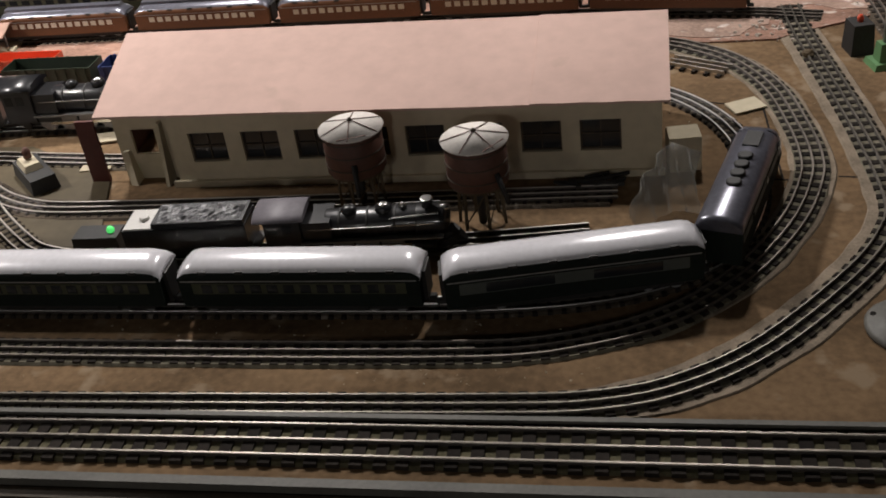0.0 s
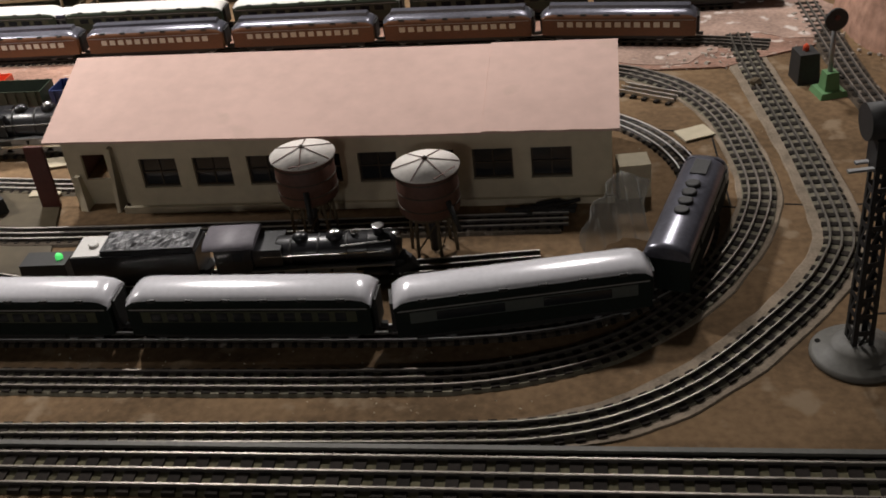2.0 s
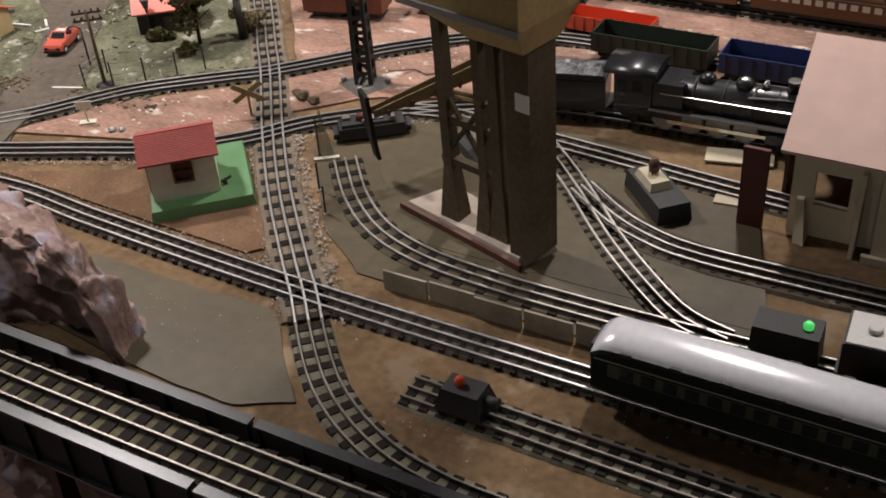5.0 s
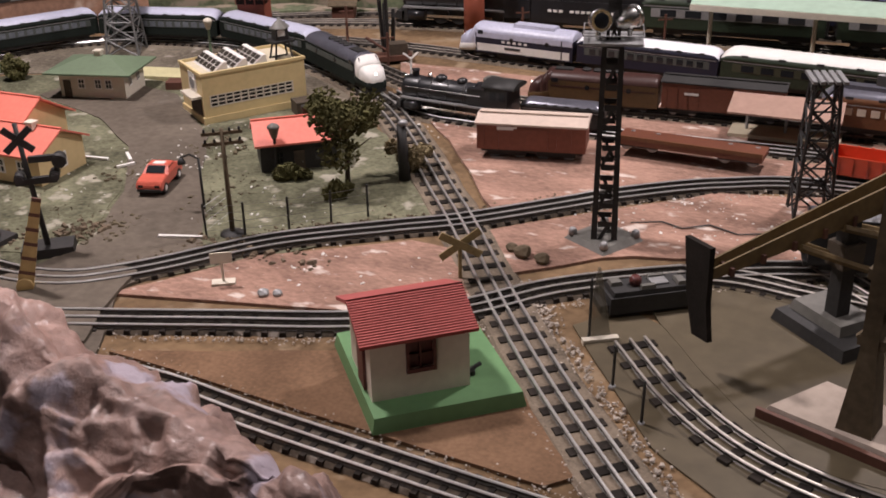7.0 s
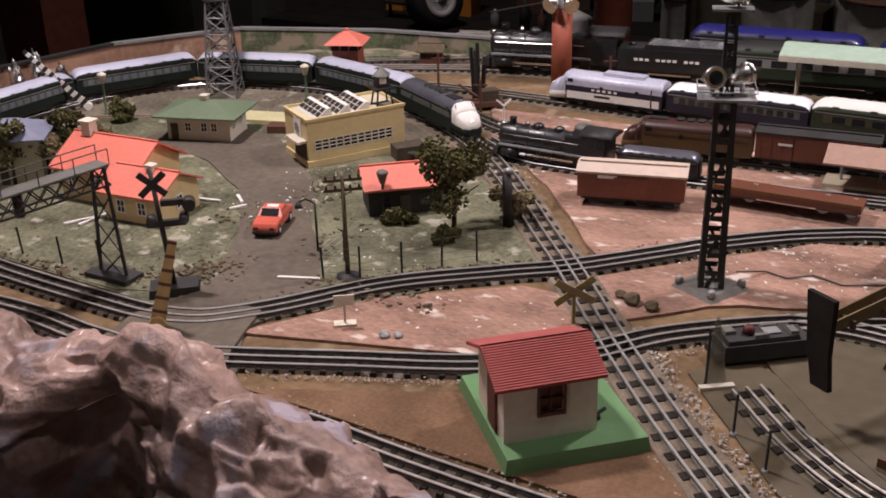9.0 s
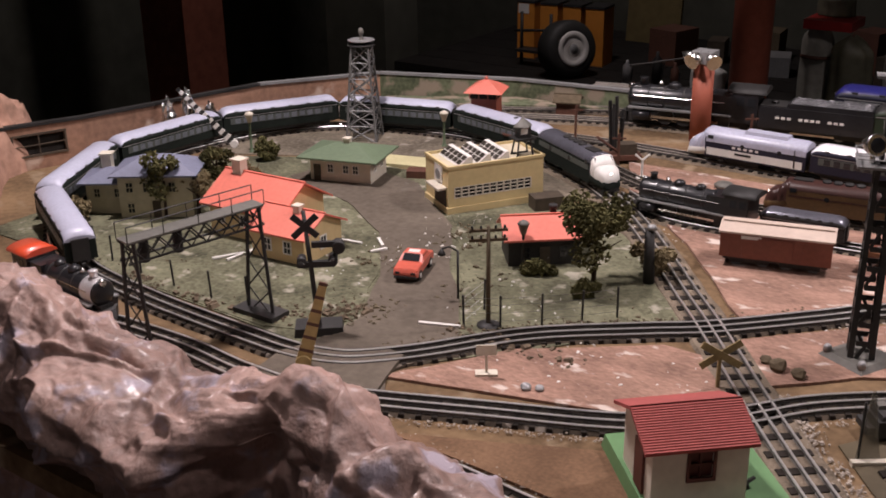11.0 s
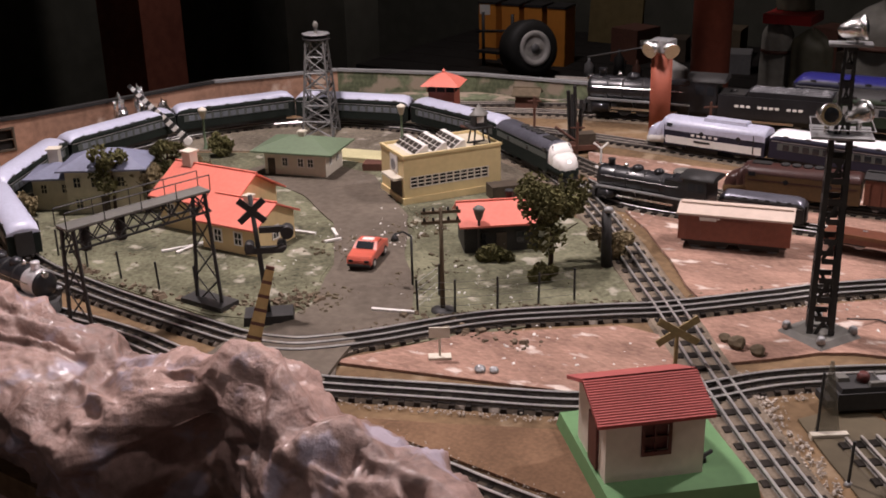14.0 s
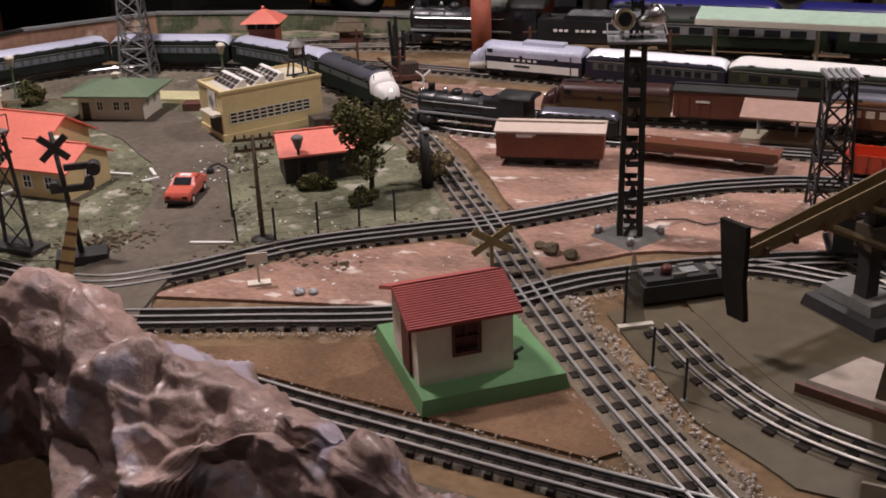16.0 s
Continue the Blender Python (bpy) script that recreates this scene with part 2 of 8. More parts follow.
def lathe(bm, prof, seg=20, c=(0, 0, 0)):
    """A turned shape from (radius, height) pairs."""
    rings = [[bm.verts.new((c[0] + r * math.cos(k * math.tau / seg), c[1] + r * math.sin(k * math.tau / seg), c[2] + z)) for k in range(seg)] for r, z in prof]
    for p, q in zip(rings, rings[1:]):
        for k in range(seg):
            bm.faces.new((p[k], p[(k + 1) % seg], q[(k + 1) % seg], q[k])).smooth = True
    bm.faces.new(rings[0][::-1])
    bm.faces.new(rings[-1])
    return bm


def loft(bm, sections, smooth=True, cap=True):
    """Joins closed rings of equal count."""
    rings = [[bm.verts.new(p) for p in s] for s in sections]
    for p, q in zip(rings, rings[1:]):
        for k in range(len(p)):
            bm.faces.new((p[k], p[(k + 1) % len(p)], q[(k + 1) % len(p)], q[k])).smooth = smooth
    if cap:
        bm.faces.new(rings[0][::-1])
        bm.faces.new(rings[-1])
    bmesh.ops.recalc_face_normals(bm, faces=bm.faces)
    return bm


def prism(bm, outline, z0, z1):
    """An upright prism over an outline in the plan."""
    lo, hi = [bm.verts.new((x, y, z0)) for x, y in outline], [bm.verts.new((x, y, z1)) for x, y in outline]
    for k in range(len(lo)):
        bm.faces.new((lo[k], lo[(k + 1) % len(lo)], hi[(k + 1) % len(lo)], hi[k]))
    bm.faces.new(lo[::-1])
    bm.faces.new(hi)
    bmesh.ops.recalc_face_normals(bm, faces=bm.faces)
    return bm


def part(name, bm, material, parent=None, label="", bevel=0.0):
    if bevel:
        bmesh.ops.bevel(bm, geom=[e for e in bm.edges if len(e.link_faces) == 2 and e.calc_face_angle(0) > 0.6], offset=bevel, segments=2, affect="EDGES", clamp_overlap=True)
    me = bpy.data.meshes.new(name)
    bm.to_mesh(me)
    bm.free()
    me.materials.append(material)
    ob = new(name, me)
    if parent is not None:
        ob.parent = parent
    if label:
        tagged(ob, label)
    return ob


def again(name, me, parent, m):
    """One more piece on a mesh that is shared."""
    ob = new(name, me)
    ob.parent = parent
    ob.matrix_local = m
    return ob


def thing(name, label, category, m=None, group="", kind=""):
    ob = new(name)
    ob.empty_display_size = 0.02
    if m is not None:
        ob.matrix_world = m
    return tagged(ob, label, category, group, kind)


def B():
    return bmesh.new()


def smooth_path(pts, step=0.012):
    """A Catmull-Rom curve through plan points, sampled at even steps."""
    p = [Vector((x, y)) for x, y in pts]
    p = [2 * p[0] - p[1]] + p + [2 * p[-1] - p[-2]]
    fine = []
    for i in range(1, len(p) - 2):
        a, b, c, d = p[i - 1:i + 3]
        for k in range(24):
            t = k / 24
            fine.append(0.5 * ((2 * b) + (c - a) * t + (2 * a - 5 * b + 4 * c - d) * t * t + (3 * b - a - 3 * c + d) * t ** 3))
    fine.append(p[-2])
    out, left = [fine[0]], step
    for a, b in zip(fine, fine[1:]):
        d = (b - a).length
        while d >= left and d > 1e-9:
            a = a + (b - a) * (left / d)
            out.append(a.copy())
            d -= left
            left = step
        left -= d
    return out


def on_path(path, s, step=0.012):
    """The place at s metres along a path."""
    k = min(max(s / step, 0), len(path) - 1.001)
    i = int(k)
    return path[i].lerp(path[i + 1], k - i)


def ride(path, s, length, z=0.0, hold=0.62):
    """The pose of a vehicle whose middle is s metres along: x ahead."""
    a, b = on_path(path, s - length * hold / 2), on_path(path, s + length * hold / 2)
    d, c = b - a, (a + b) / 2
    return pose(c.x, c.y, z, 0, 0, math.degrees(math.atan2(d.y, d.x)))


def along(path, x):
    """Distance along a path at which it first passes x."""
    i = next(i for i in range(len(path) - 1) if (path[i].x - x) * (path[i + 1].x - x) <= 0)
    return i * 0.012


# ---- setting: room, table, ground ----
def slab(name, x0, x1, y0, y1, z0, z1, material, label, category):
    ob = part(name, bx(B(), x0, x1, y0, y1, z0, z1), material)
    return tagged(ob, label, category, kind="structure")


slab("floor", -7, 5, -3, 8, -0.95, -0.9, FLOOR, "dark basement floor under the layout", "floor")
slab("ceiling", -7, 5, -3, 8, 1.9, 1.95, ROOMWALL, "dark basement ceiling", "ceiling")
slab("wall_north", -7, 5, 5.6, 5.7, -0.9, 1.9, ROOMWALL, "dark basement wall", "wall")
slab("wall_south", -7, 5, -3.1, -3, -0.9, 1.9, ROOMWALL, "dark basement wall", "wall")
slab("wall_west", -5.1, -5, -3, 5.6, -0.9, 1.9, ROOMWALL, "dark basement wall", "wall")
slab("wall_east", 5, 5.1, -3, 8, -0.9, 1.9, ROOMWALL, "dark basement wall", "wall")


def outline_ground(name, pts, z0, z1, material, label, rough=0.012, n=6, kind="structure"):
    """A flat patch with an uneven rim."""
    out = []
    for (ax, ay), (bx_, by_) in zip(pts, pts[1:] + pts[:1]):
        for k in range(n):
            t = k / n
            x, y = ax + (bx_ - ax) * t, ay + (by_ - ay) * t
            w = noise.noise_vector(Vector((x * 14, y * 14, z1 * 50))) * rough if k else Vector((0, 0, 0))
            out.append((x + w.x, y + w.y))
    return tagged(part(name, prism(B(), out, z0, z1), material), label, "ground", kind=kind)


# the table: one sheet, with the front edge along the bridge
tagged(part("ground", prism(B(), [(-3.2, 1.40), (-1.02, 1.36), (-0.98, 1.345), (-0.36, 1.345), (-0.34, 1.228), (1.7, 1.215), (1.7, 3.55), (-1.9, 3.35), (-2.0, 3.16), (-2.33, 3.09), (-2.63, 2.93), (-2.75, 2.62), (-2.83, 2.16), (-2.92, 1.9), (-3.2, 1.8)], -0.03, 0.0), EARTH),
       "brown earth-coloured layout table top", "ground", kind="structure")
outline_ground("ground", [(-1.70, 1.745), (-1.40, 1.83), (-1.30, 1.915), (-1.37, 2.02), (-1.44, 2.02), (-1.60, 1.90)], 0.0, 0.004, PINK, "pink plaster ground between two tracks", 0.006)
outline_ground("ground", [(-1.30, 1.97), (-1.20, 2.07), (-0.95, 2.17), (-0.75, 2.24), (-0.62, 2.36), (-0.8, 2.42), (-1.12, 2.33), (-1.36, 2.09)], 0.0, 0.004, PINK, "pink plaster ground with white chips", 0.008)
outline_ground("ground", [(-1.38, 2.15), (-1.20, 2.34), (-0.9, 2.47), (0.75, 2.45), (0.95, 2.55), (0.95, 2.74), (-1.4, 2.76), (-1.84, 2.74), (-1.76, 2.58), (-1.56, 2.38)], 0.0, 0.004, PINK, "pink plaster yard ground", 0.01)
outline_ground("ground", [(-1.61, 1.64), (-1.38, 1.745), (-1.26, 1.80), (-1.17, 1.745), (-1.08, 1.645), (-1.10, 1.62), (-1.45, 1.635)], 0.0, 0.004, FELT, "brown felt triangle between tracks", 0.004)
outline_ground("ground", [(-1.10, 1.96), (-1.02, 1.86), (-0.90, 1.74), (-0.40, 1.74), (-0.48, 1.98), (-0.7, 2.10), (-1.0, 2.10), (-1.13, 2.05)], 0.0, 0.003, CONCRETE, "smooth grey concrete yard", 0.004)
outline_ground("ground", [(-1.175, 1.90), (-1.13, 1.96), (-1.00, 1.90), (-0.86, 1.76), (-0.36, 1.76), (-0.38, 1.645), (-0.93, 1.645), (-1.03, 1.715)], 0.0, 0.0024, CONCRETE, "smooth grey ground round the curved track", 0.004)
outline_ground("ground", [(-1.30, 1.53), (-0.985, 1.53), (-0.86, 1.40), (-0.93, 1.365), (-1.02, 1.365), (-1.35, 1.40)], 0.0, 0.003, CONCRETE, "glossy grey painted ground", 0.006)
outline_ground("ground", [(-2.60, 1.79), (-1.85, 1.76), (-1.70, 1.78), (-1.44, 2.08), (-1.66, 2.36), (-1.80, 2.46), (-2.34, 2.46), (-2.60, 2.32)], 0.0, 0.002, GRASS, "dusty grey-green village ground", 0.008)
outline_ground("ground", [(-1.80, 1.60), (-1.62, 1.63), (-1.70, 1.76), (-1.66, 1.86), (-1.74, 1.98), (-1.84, 2.10), (-1.93, 2.24), (-2.12, 2.40), (-2.34, 2.44), (-2.36, 2.30), (-2.16, 2.24), (-2.02, 2.15), (-1.90, 2.0), (-1.83, 1.86), (-1.84, 1.76)], 0.0, 0.004, ASPHALT, "dark grey asphalt road", 0.004)
outline_ground("ground", [(-1.72, 1.87), (-1.43, 2.11), (-1.62, 2.33), (-1.78, 2.42), (-1.98, 2.30), (-1.93, 2.25), (-1.83, 2.11), (-1.73, 1.98)], 0.0, 0.003, GRASS, "dusty grass lot with litter", 0.006)
outline_ground("ground", [(-2.5, 1.79), (-1.93, 1.77), (-1.85, 1.80), (-1.84, 1.87), (-1.92, 2.02), (-2.04, 2.16), (-2.19, 2.25), (-2.37, 2.31), (-2.6, 2.3), (-2.6, 2.0)], 0.0, 0.003, GRASS, "dusty grass lot beside the road", 0.006)
outline_ground("ground", [(-2.62, 2.33), (-2.34, 2.47), (-1.82, 2.47), (-1.78, 2.56), (-1.95, 2.78), (-2.2, 2.88), (-2.48, 2.80), (-2.62, 2.55)], 0.0, 0.0016, mat("dusty_grey_ground", (0.155, 0.132, 0.100), 0.95, scale=50, bump=0.8, vary=0.5, speck=(0.27, 0.24, 0.20), spread=0.6), "dusty grey ground inside the loop track", 0.012)
outline_ground("ground", [(-2.66, 2.78), (-2.5, 2.86), (-2.28, 2.98), (-2.05, 3.08), (-2.3, 3.06), (-2.58, 2.90)], 0.0, 0.012, GREENMAT, "pale green scenic mat", 0.01)
outline_ground("crossing_plate", [(-1.835, 1.60), (-1.645, 1.64), (-1.675, 1.70), (-1.705, 1.80), (-1.815, 1.81), (-1.85, 1.72)], 0.0041, 0.0082, ASPHALT, "dark grey road plate level with the rails", 0.003)
slab("ground", -3.4, 1.8, 0.95, 1.45, -0.45, -0.40, ROCK, "rough dark ground under the bridge", "ground")


# ---- tracks ----
T1 = smooth_path([(-1.80, 1.575), (-1.67, 1.597), (-1.52, 1.607), (-1.35, 1.594), (-0.97, 1.577), (-0.5, 1.573), (0.0, 1.570), (0.28, 1.572), (0.45, 1.597), (0.553, 1.645), (0.611, 1.703), (0.649, 1.790), (0.664, 1.885), (0.655, 2.014), (0.614, 2.125), (0.541, 2.214), (0.44, 2.27), (0.2, 2.32)])
T2 = smooth_path([(-0.75, 1.474), (-0.4, 1.468), (0.0, 1.466), (0.238, 1.469), (0.343, 1.477), (0.417, 1.496), (0.491, 1.525), (0.567, 1.577), (0.649, 1.670), (0.715, 1.787), (0.752, 1.900), (0.760, 1.975), (0.753, 2.068), (0.725, 2.222), (0.667, 2.345), (0.594, 2.416), (0.50, 2.46), (0.2, 2.50)])
T3 = smooth_path([(-2.02, 2.668), (-1.861, 2.585), (-1.74, 2.49), (-1.652, 2.40), (-1.571, 2.303), (-1.479, 2.187), (-1.404, 2.095), (-1.268, 1.916), (-1.146, 1.766), (-1.025, 1.633), (-0.967, 1.572), (-0.895, 1.49), (-0.83, 1.428), (-0.755, 1.383), (-0.674, 1.358), (-0.55, 1.350), (-0.1, 1.355), (0.297, 1.362), (0.439, 1.372), (0.544, 1.407), (0.655, 1.488), (0.783, 1.639), (0.845, 1.745), (0.866, 1.83), (0.859, 1.988), (0.839, 2.177), (0.80, 2.473), (0.79, 2.62)])
T5 = smooth_path([(-1.105, 1.885), (-1.03, 1.80), (-0.954, 1.741), (-0.867, 1.709), (-0.757, 1.696), (-0.615, 1.693), (-0.40, 1.698), (-0.1, 1.715), (0.2, 1.735), (0.42, 1.76)])
T6 = smooth_path([(-0.95, 2.15), (-0.824, 2.035), (-0.735, 1.945), (-0.645, 1.845), (-0.556, 1.762), (-0.50, 1.722), (-0.43, 1.702)])
T6B = smooth_path([(-0.735, 1.955), (-0.66, 1.90), (-0.60, 1.872), (-0.535, 1.858), (-0.40, 1.856), (0.0, 1.862), (0.46, 1.872)])
T7 = smooth_path([(-1.10, 2.062), (-1.029, 2.076), (-0.955, 2.070), (-0.864, 2.063), (-0.747, 2.052), (-0.50, 2.028), (-0.3, 2.02)])
T8 = smooth_path([(-2.15, 1.655), (-1.98, 1.662), (-1.86, 1.652), (-1.754, 1.656), (-1.661, 1.690), (-1.543, 1.74), (-1.396, 1.803), (-1.30, 1.875), (-1.219, 1.970), (-1.101, 2.058), (-0.967, 2.13), (-0.82, 2.17), (-0.6, 2.18), (-0.1, 2.2)])
T9 = smooth_path([(-2.02, 2.668), (-2.13, 2.705), (-2.27, 2.712), (-2.445, 2.668), (-2.55, 2.60), (-2.625, 2.48), (-2.668, 2.31), (-2.665, 2.15), (-2.62, 2.00), (-2.53, 1.89), (-2.42, 1.81), (-2.28, 1.762), (-2.132, 1.743), (-2.03, 1.736), (-1.918, 1.732), (-1.834, 1.732), (-1.774, 1.748), (-1.736, 1.776), (-1.69, 1.826), (-1.599, 1.943), (-1.479, 2.04), (-1.404, 2.097), (-1.297, 2.205), (-1.234, 2.27), (-1.12, 2.355), (-0.97, 2.41), (-0.6, 2.42), (-0.2, 2.42)])
T11 = smooth_path([(-1.9, 2.70), (-1.7, 2.60), (-1.495, 2.60), (-1.2, 2.635), (-0.9, 2.645), (0.2, 2.635), (0.65, 2.595), (0.85, 2.55)])
T12 = smooth_path([(-2.2, 2.80), (-2.0, 2.83), (-1.78, 2.835), (-1.4, 2.82), (-0.9, 2.80), (-0.4, 2.785), (0.8, 2.79)])
T13 = smooth_path([(-2.45, 2.80), (-2.2, 2.92), (-1.98, 3.005), (-1.75, 3.05), (-1.5, 3.085), (-1.2, 3.125), (-0.6, 3.16), (0.6, 3.18)])
T14 = smooth_path([(-1.76, 2.545), (-1.66, 2.485), (-1.55, 2.475), (-1.3, 2.50), (-1.0, 2.53)])
T15 = smooth_path([(-2.72, 2.15), (-2.74, 2.35), (-2.70, 2.55), (-2.60, 2.74), (-2.45, 2.86), (-2.25, 2.98), (-1.97, 3.125), (-1.6, 3.215), (-0.5, 3.27)])

FOOT = [(-0.0022, 0.005), (0.0022, 0.005), (0.0008, 0.0059), (0.0008, 0.0080), (0.0016, 0.0087), (0.0018, 0.0096), (0.0010, 0.0106), (-0.0010, 0.0106), (-0.0018, 0.0096), (-0.0016, 0.0087), (-0.0008, 0.0080), (-0.0008, 0.0059)]


def rail_mesh(path, off, k=1.0, lift=0.0):
    bm, secs = B(), []
    for i, p in enumerate(path):
        d = (path[min(i + 1, len(path) - 1)] - path[max(i - 1, 0)]).normalized()
        nx = Vector((-d.y, d.x))
        secs.append([(p.x + nx.x * (off + u * k), p.y + nx.y * (off + u * k), lift + v * k) for u, v in FOOT])
    loft(bm, secs, smooth=False)
    bm.normal_update()
    for f in bm.faces:
        f.material_index = 0 if f.normal.z > -0.2 and f.calc_center_median().z > lift + 0.0088 * k else 1
    return bm


def tie_mesh(length, width, height):
    bm = bx(B(), -width / 2, width / 2, -length / 2, length / 2, 0.0, height, taper=0.0008)
    me = bpy.data.meshes.new("tie")
    bm.to_mesh(me)
    bm.free()
    me.materials.append(TIE)
    return me


OLIVEBED = mat("dusty_olive_roadbed", (0.17, 0.155, 0.115), 0.95, scale=120, bump=0.6, vary=0.4)
TIEMESH, WIDETIE, BIGTIE = tie_mesh(0.052, 0.0078, 0.0050), tie_mesh(0.054, 0.0135, 0.0052), tie_mesh(0.078, 0.0175, 0.0060)
OLIVE2 = mat("dark_olive_planking", (0.105, 0.095, 0.058), 0.9, scale=120, vary=0.4)


def track(path, label, bed=None, rail=RAIL, gauge=0.034, pitch=0.0195, tie=TIEMESH, k=1.0, lift=0.0, stuff=False, bedwidth=0.034, bedtop=0.0042, first=0, middle=None):
    """Three-rail track: rails, ties one by one, and a thin roadbed."""
    tr = thing("railway_track", label, "track", kind="structure")
    path = path[first:]
    if bed:
        secs = []
        for i, p in enumerate(path[::2]):
            j = min(i * 2, len(path) - 1)
            d = (path[min(j + 1, len(path) - 1)] - path[max(j - 1, 0)]).normalized()
            nx = Vector((-d.y, d.x))
            w = bedwidth + 0.003 * noise.noise(Vector((p.x * 25, p.y * 25, 3)))
            w2 = bedwidth + 0.003 * noise.noise(Vector((p.x * 25, p.y * 25, 9)))
            secs.append([(p.x + nx.x * w, p.y + nx.y * w, lift + 0.0006), (p.x + nx.x * (w - 0.004), p.y + nx.y * (w - 0.004), lift + bedtop), (p.x - nx.x * (w2 - 0.004), p.y - nx.y * (w2 - 0.004), lift + bedtop), (p.x - nx.x * w2, p.y - nx.y * w2, lift + 0.0006)])
        part("roadbed", loft(B(), secs, smooth=False), bed, tr)
    for off in (-gauge / 2, 0, gauge / 2):
        part("rail", rail_mesh(path, off, k, lift), (middle or rail) if off == 0 else rail, tr).data.materials.append(RAILSIDE)
    total, s = (len(path) - 1) * 0.012, 0.008
    joined = B() if stuff else None
    while s < total:
        a, b = on_path(path, s - 0.004), on_path(path, s + 0.004)
        d = b - a
        c = (a + b) / 2
        m = pose(c.x, c.y, lift + 0.0005, 0, 0, math.degrees(math.atan2(d.y, d.x)) + random.uniform(-1.5, 1.5))
        if stuff:
            bx(joined, -0.0045, 0.0045, -0.028, 0.028, 0, 0.006, m)
        else:
            again("tie", tie, tr, m)
        s += pitch * random.uniform(0.96, 1.04)
    if stuff:
        tagged(part("ties", joined, TIE, tr), kind="stuff")
    return tr


SHOULDER = mat("pale_dusty_shoulder", (0.245, 0.20, 0.15), 0.95, scale=110, bump=0.5, vary=0.35)


def shoulder(path, x0, near, far, label):
    """A thin pale strip of roadbed along a track, reaching near and far metres to its two sides."""
    secs = []
    pts = [p for p in path if p.x > x0]
    for i, p in enumerate(pts):
        d = (pts[min(i + 1, len(pts) - 1)] - pts[max(i - 1, 0)]).normalized()
        nx = Vector((-d.y, d.x))
        grow = min(1.0, 0.5 + i / 40)
        a = near * grow + 0.004 * noise.noise(Vector((p.x * 18, p.y * 18, 5)))
        b = far * grow + 0.003 * noise.noise(Vector((p.x * 18, p.y * 18, 8)))
        secs.append([(p.x + nx.x * a, p.y + nx.y * a, 0.0005), (p.x + nx.x * (a - 0.002), p.y + nx.y * (a - 0.002), 0.0024), (p.x - nx.x * (b - 0.002), p.y - nx.y * (b - 0.002), 0.0024), (p.x - nx.x * b, p.y - nx.y * b, 0.0005)])
    tagged(part("roadbed_shoulder", loft(B(), secs, smooth=False), SHOULDER), label, "roadbed", kind="structure")


YARDRAIL = mat("dull_yard_rail", (0.20, 0.175, 0.15), 0.55, 0.6, scale=90, bump=0.1, vary=0.3)
LBL = "three-rail model railway track with dark ties"
track(T1, LBL + " on thin roadbed", DARKBED, first=4, bedwidth=0.025)
track(T2, LBL + " ending at a bumper", OLIVEBED, rail=YARDRAIL, pitch=0.0245, tie=WIDETIE, bedwidth=0.030)
cut3 = next(i for i, p in enumerate(T3) if p.x > -0.93)
track(T3[:cut3 + 1], LBL + " crossing the other tracks on grey ballast", BALLAST, pitch=0.035, tie=WIDETIE, bedwidth=0.036)
track(T3[cut3:], LBL + " curving past the signal mast", OLIVEBED, rail=mat("dark_outer_rail", (0.17, 0.155, 0.13), 0.45, 0.8, scale=90, bump=0.05, vary=0.25), pitch=0.0265, tie=WIDETIE, bedwidth=0.028)
shoulder(T3, 0.30, 0.044, 0.040, "pale dusty roadbed shoulder along the outer curve")
shoulder(T2, 0.42, 0.036, 0.036, "pale dusty roadbed shoulder along the siding curve")
track(T5, LBL + " on grey ground", CONCRETE, bedwidth=0.029, rail=RAILOLD, pitch=0.034, tie=WIDETIE)
track(T6, LBL + " of a worn turnout", CONCRETE, bedwidth=0.029, rail=RAILOLD)
track(T6B, LBL + " beside the engine shed", DARKBED, rail=RAILOLD)
track(T7, LBL + " leading into the engine shed", CONCRETE, bedwidth=0.029, rail=RAILOLD)
track(T8, LBL + " through the pink ground", DARKBED, bedwidth=0.025)
track(T9, LBL + " looping round the village", DARKBED, bedwidth=0.025)
track(T11, LBL + " in the yard", BALLAST, rail=YARDRAIL, stuff=True)
track(T12, LBL + " in the yard", BALLAST, rail=YARDRAIL, stuff=True)
track(T13, LBL + " at the back of the yard", BALLAST, rail=YARDRAIL, stuff=True)
track(T14, LBL + " of a short siding", BALLAST, stuff=True)
track(T15, LBL + " along the back wall", DARKBED, rail=YARDRAIL, stuff=True)
T16 = smooth_path([(0.955, 2.78), (0.972, 2.55), (0.985, 2.38), (1.010, 2.16), (1.018, 1.95), (1.03, 1.75)])
track(T16, LBL + " at the foot of the rock slope", DARKBED, rail=YARDRAIL, pitch=0.0265, tie=WIDETIE)
for ax, ay, bx_, by_ in ((0.60, 2.19, 0.70, 2.165), (0.68, 1.912, 0.735, 1.905), (0.795, 1.914, 0.845, 1.908), (0.90, 1.908, 1.2, 1.918), (0.875, 1.617, 1.3, 1.628), (0.70, 2.16, 0.71, 1.91), (0.93, 1.24, 0.95, 1.62)):
    d = math.degrees(math.atan2(by_ - ay, bx_ - ax))
    L = math.hypot(bx_ - ax, by_ - ay)
    tagged(part("board_joint", bx(B(), 0, L, -0.0016, 0.0016, 0, 0.0007, pose(ax, ay, 0, 0, 0, d)), DARK), "dark joint between two table boards", "joint", kind="structure")
BRIDGE = smooth_path([(-1.31, 1.284), (-0.9, 1.284), (0.0, 1.29), (1.3, 1.287)])
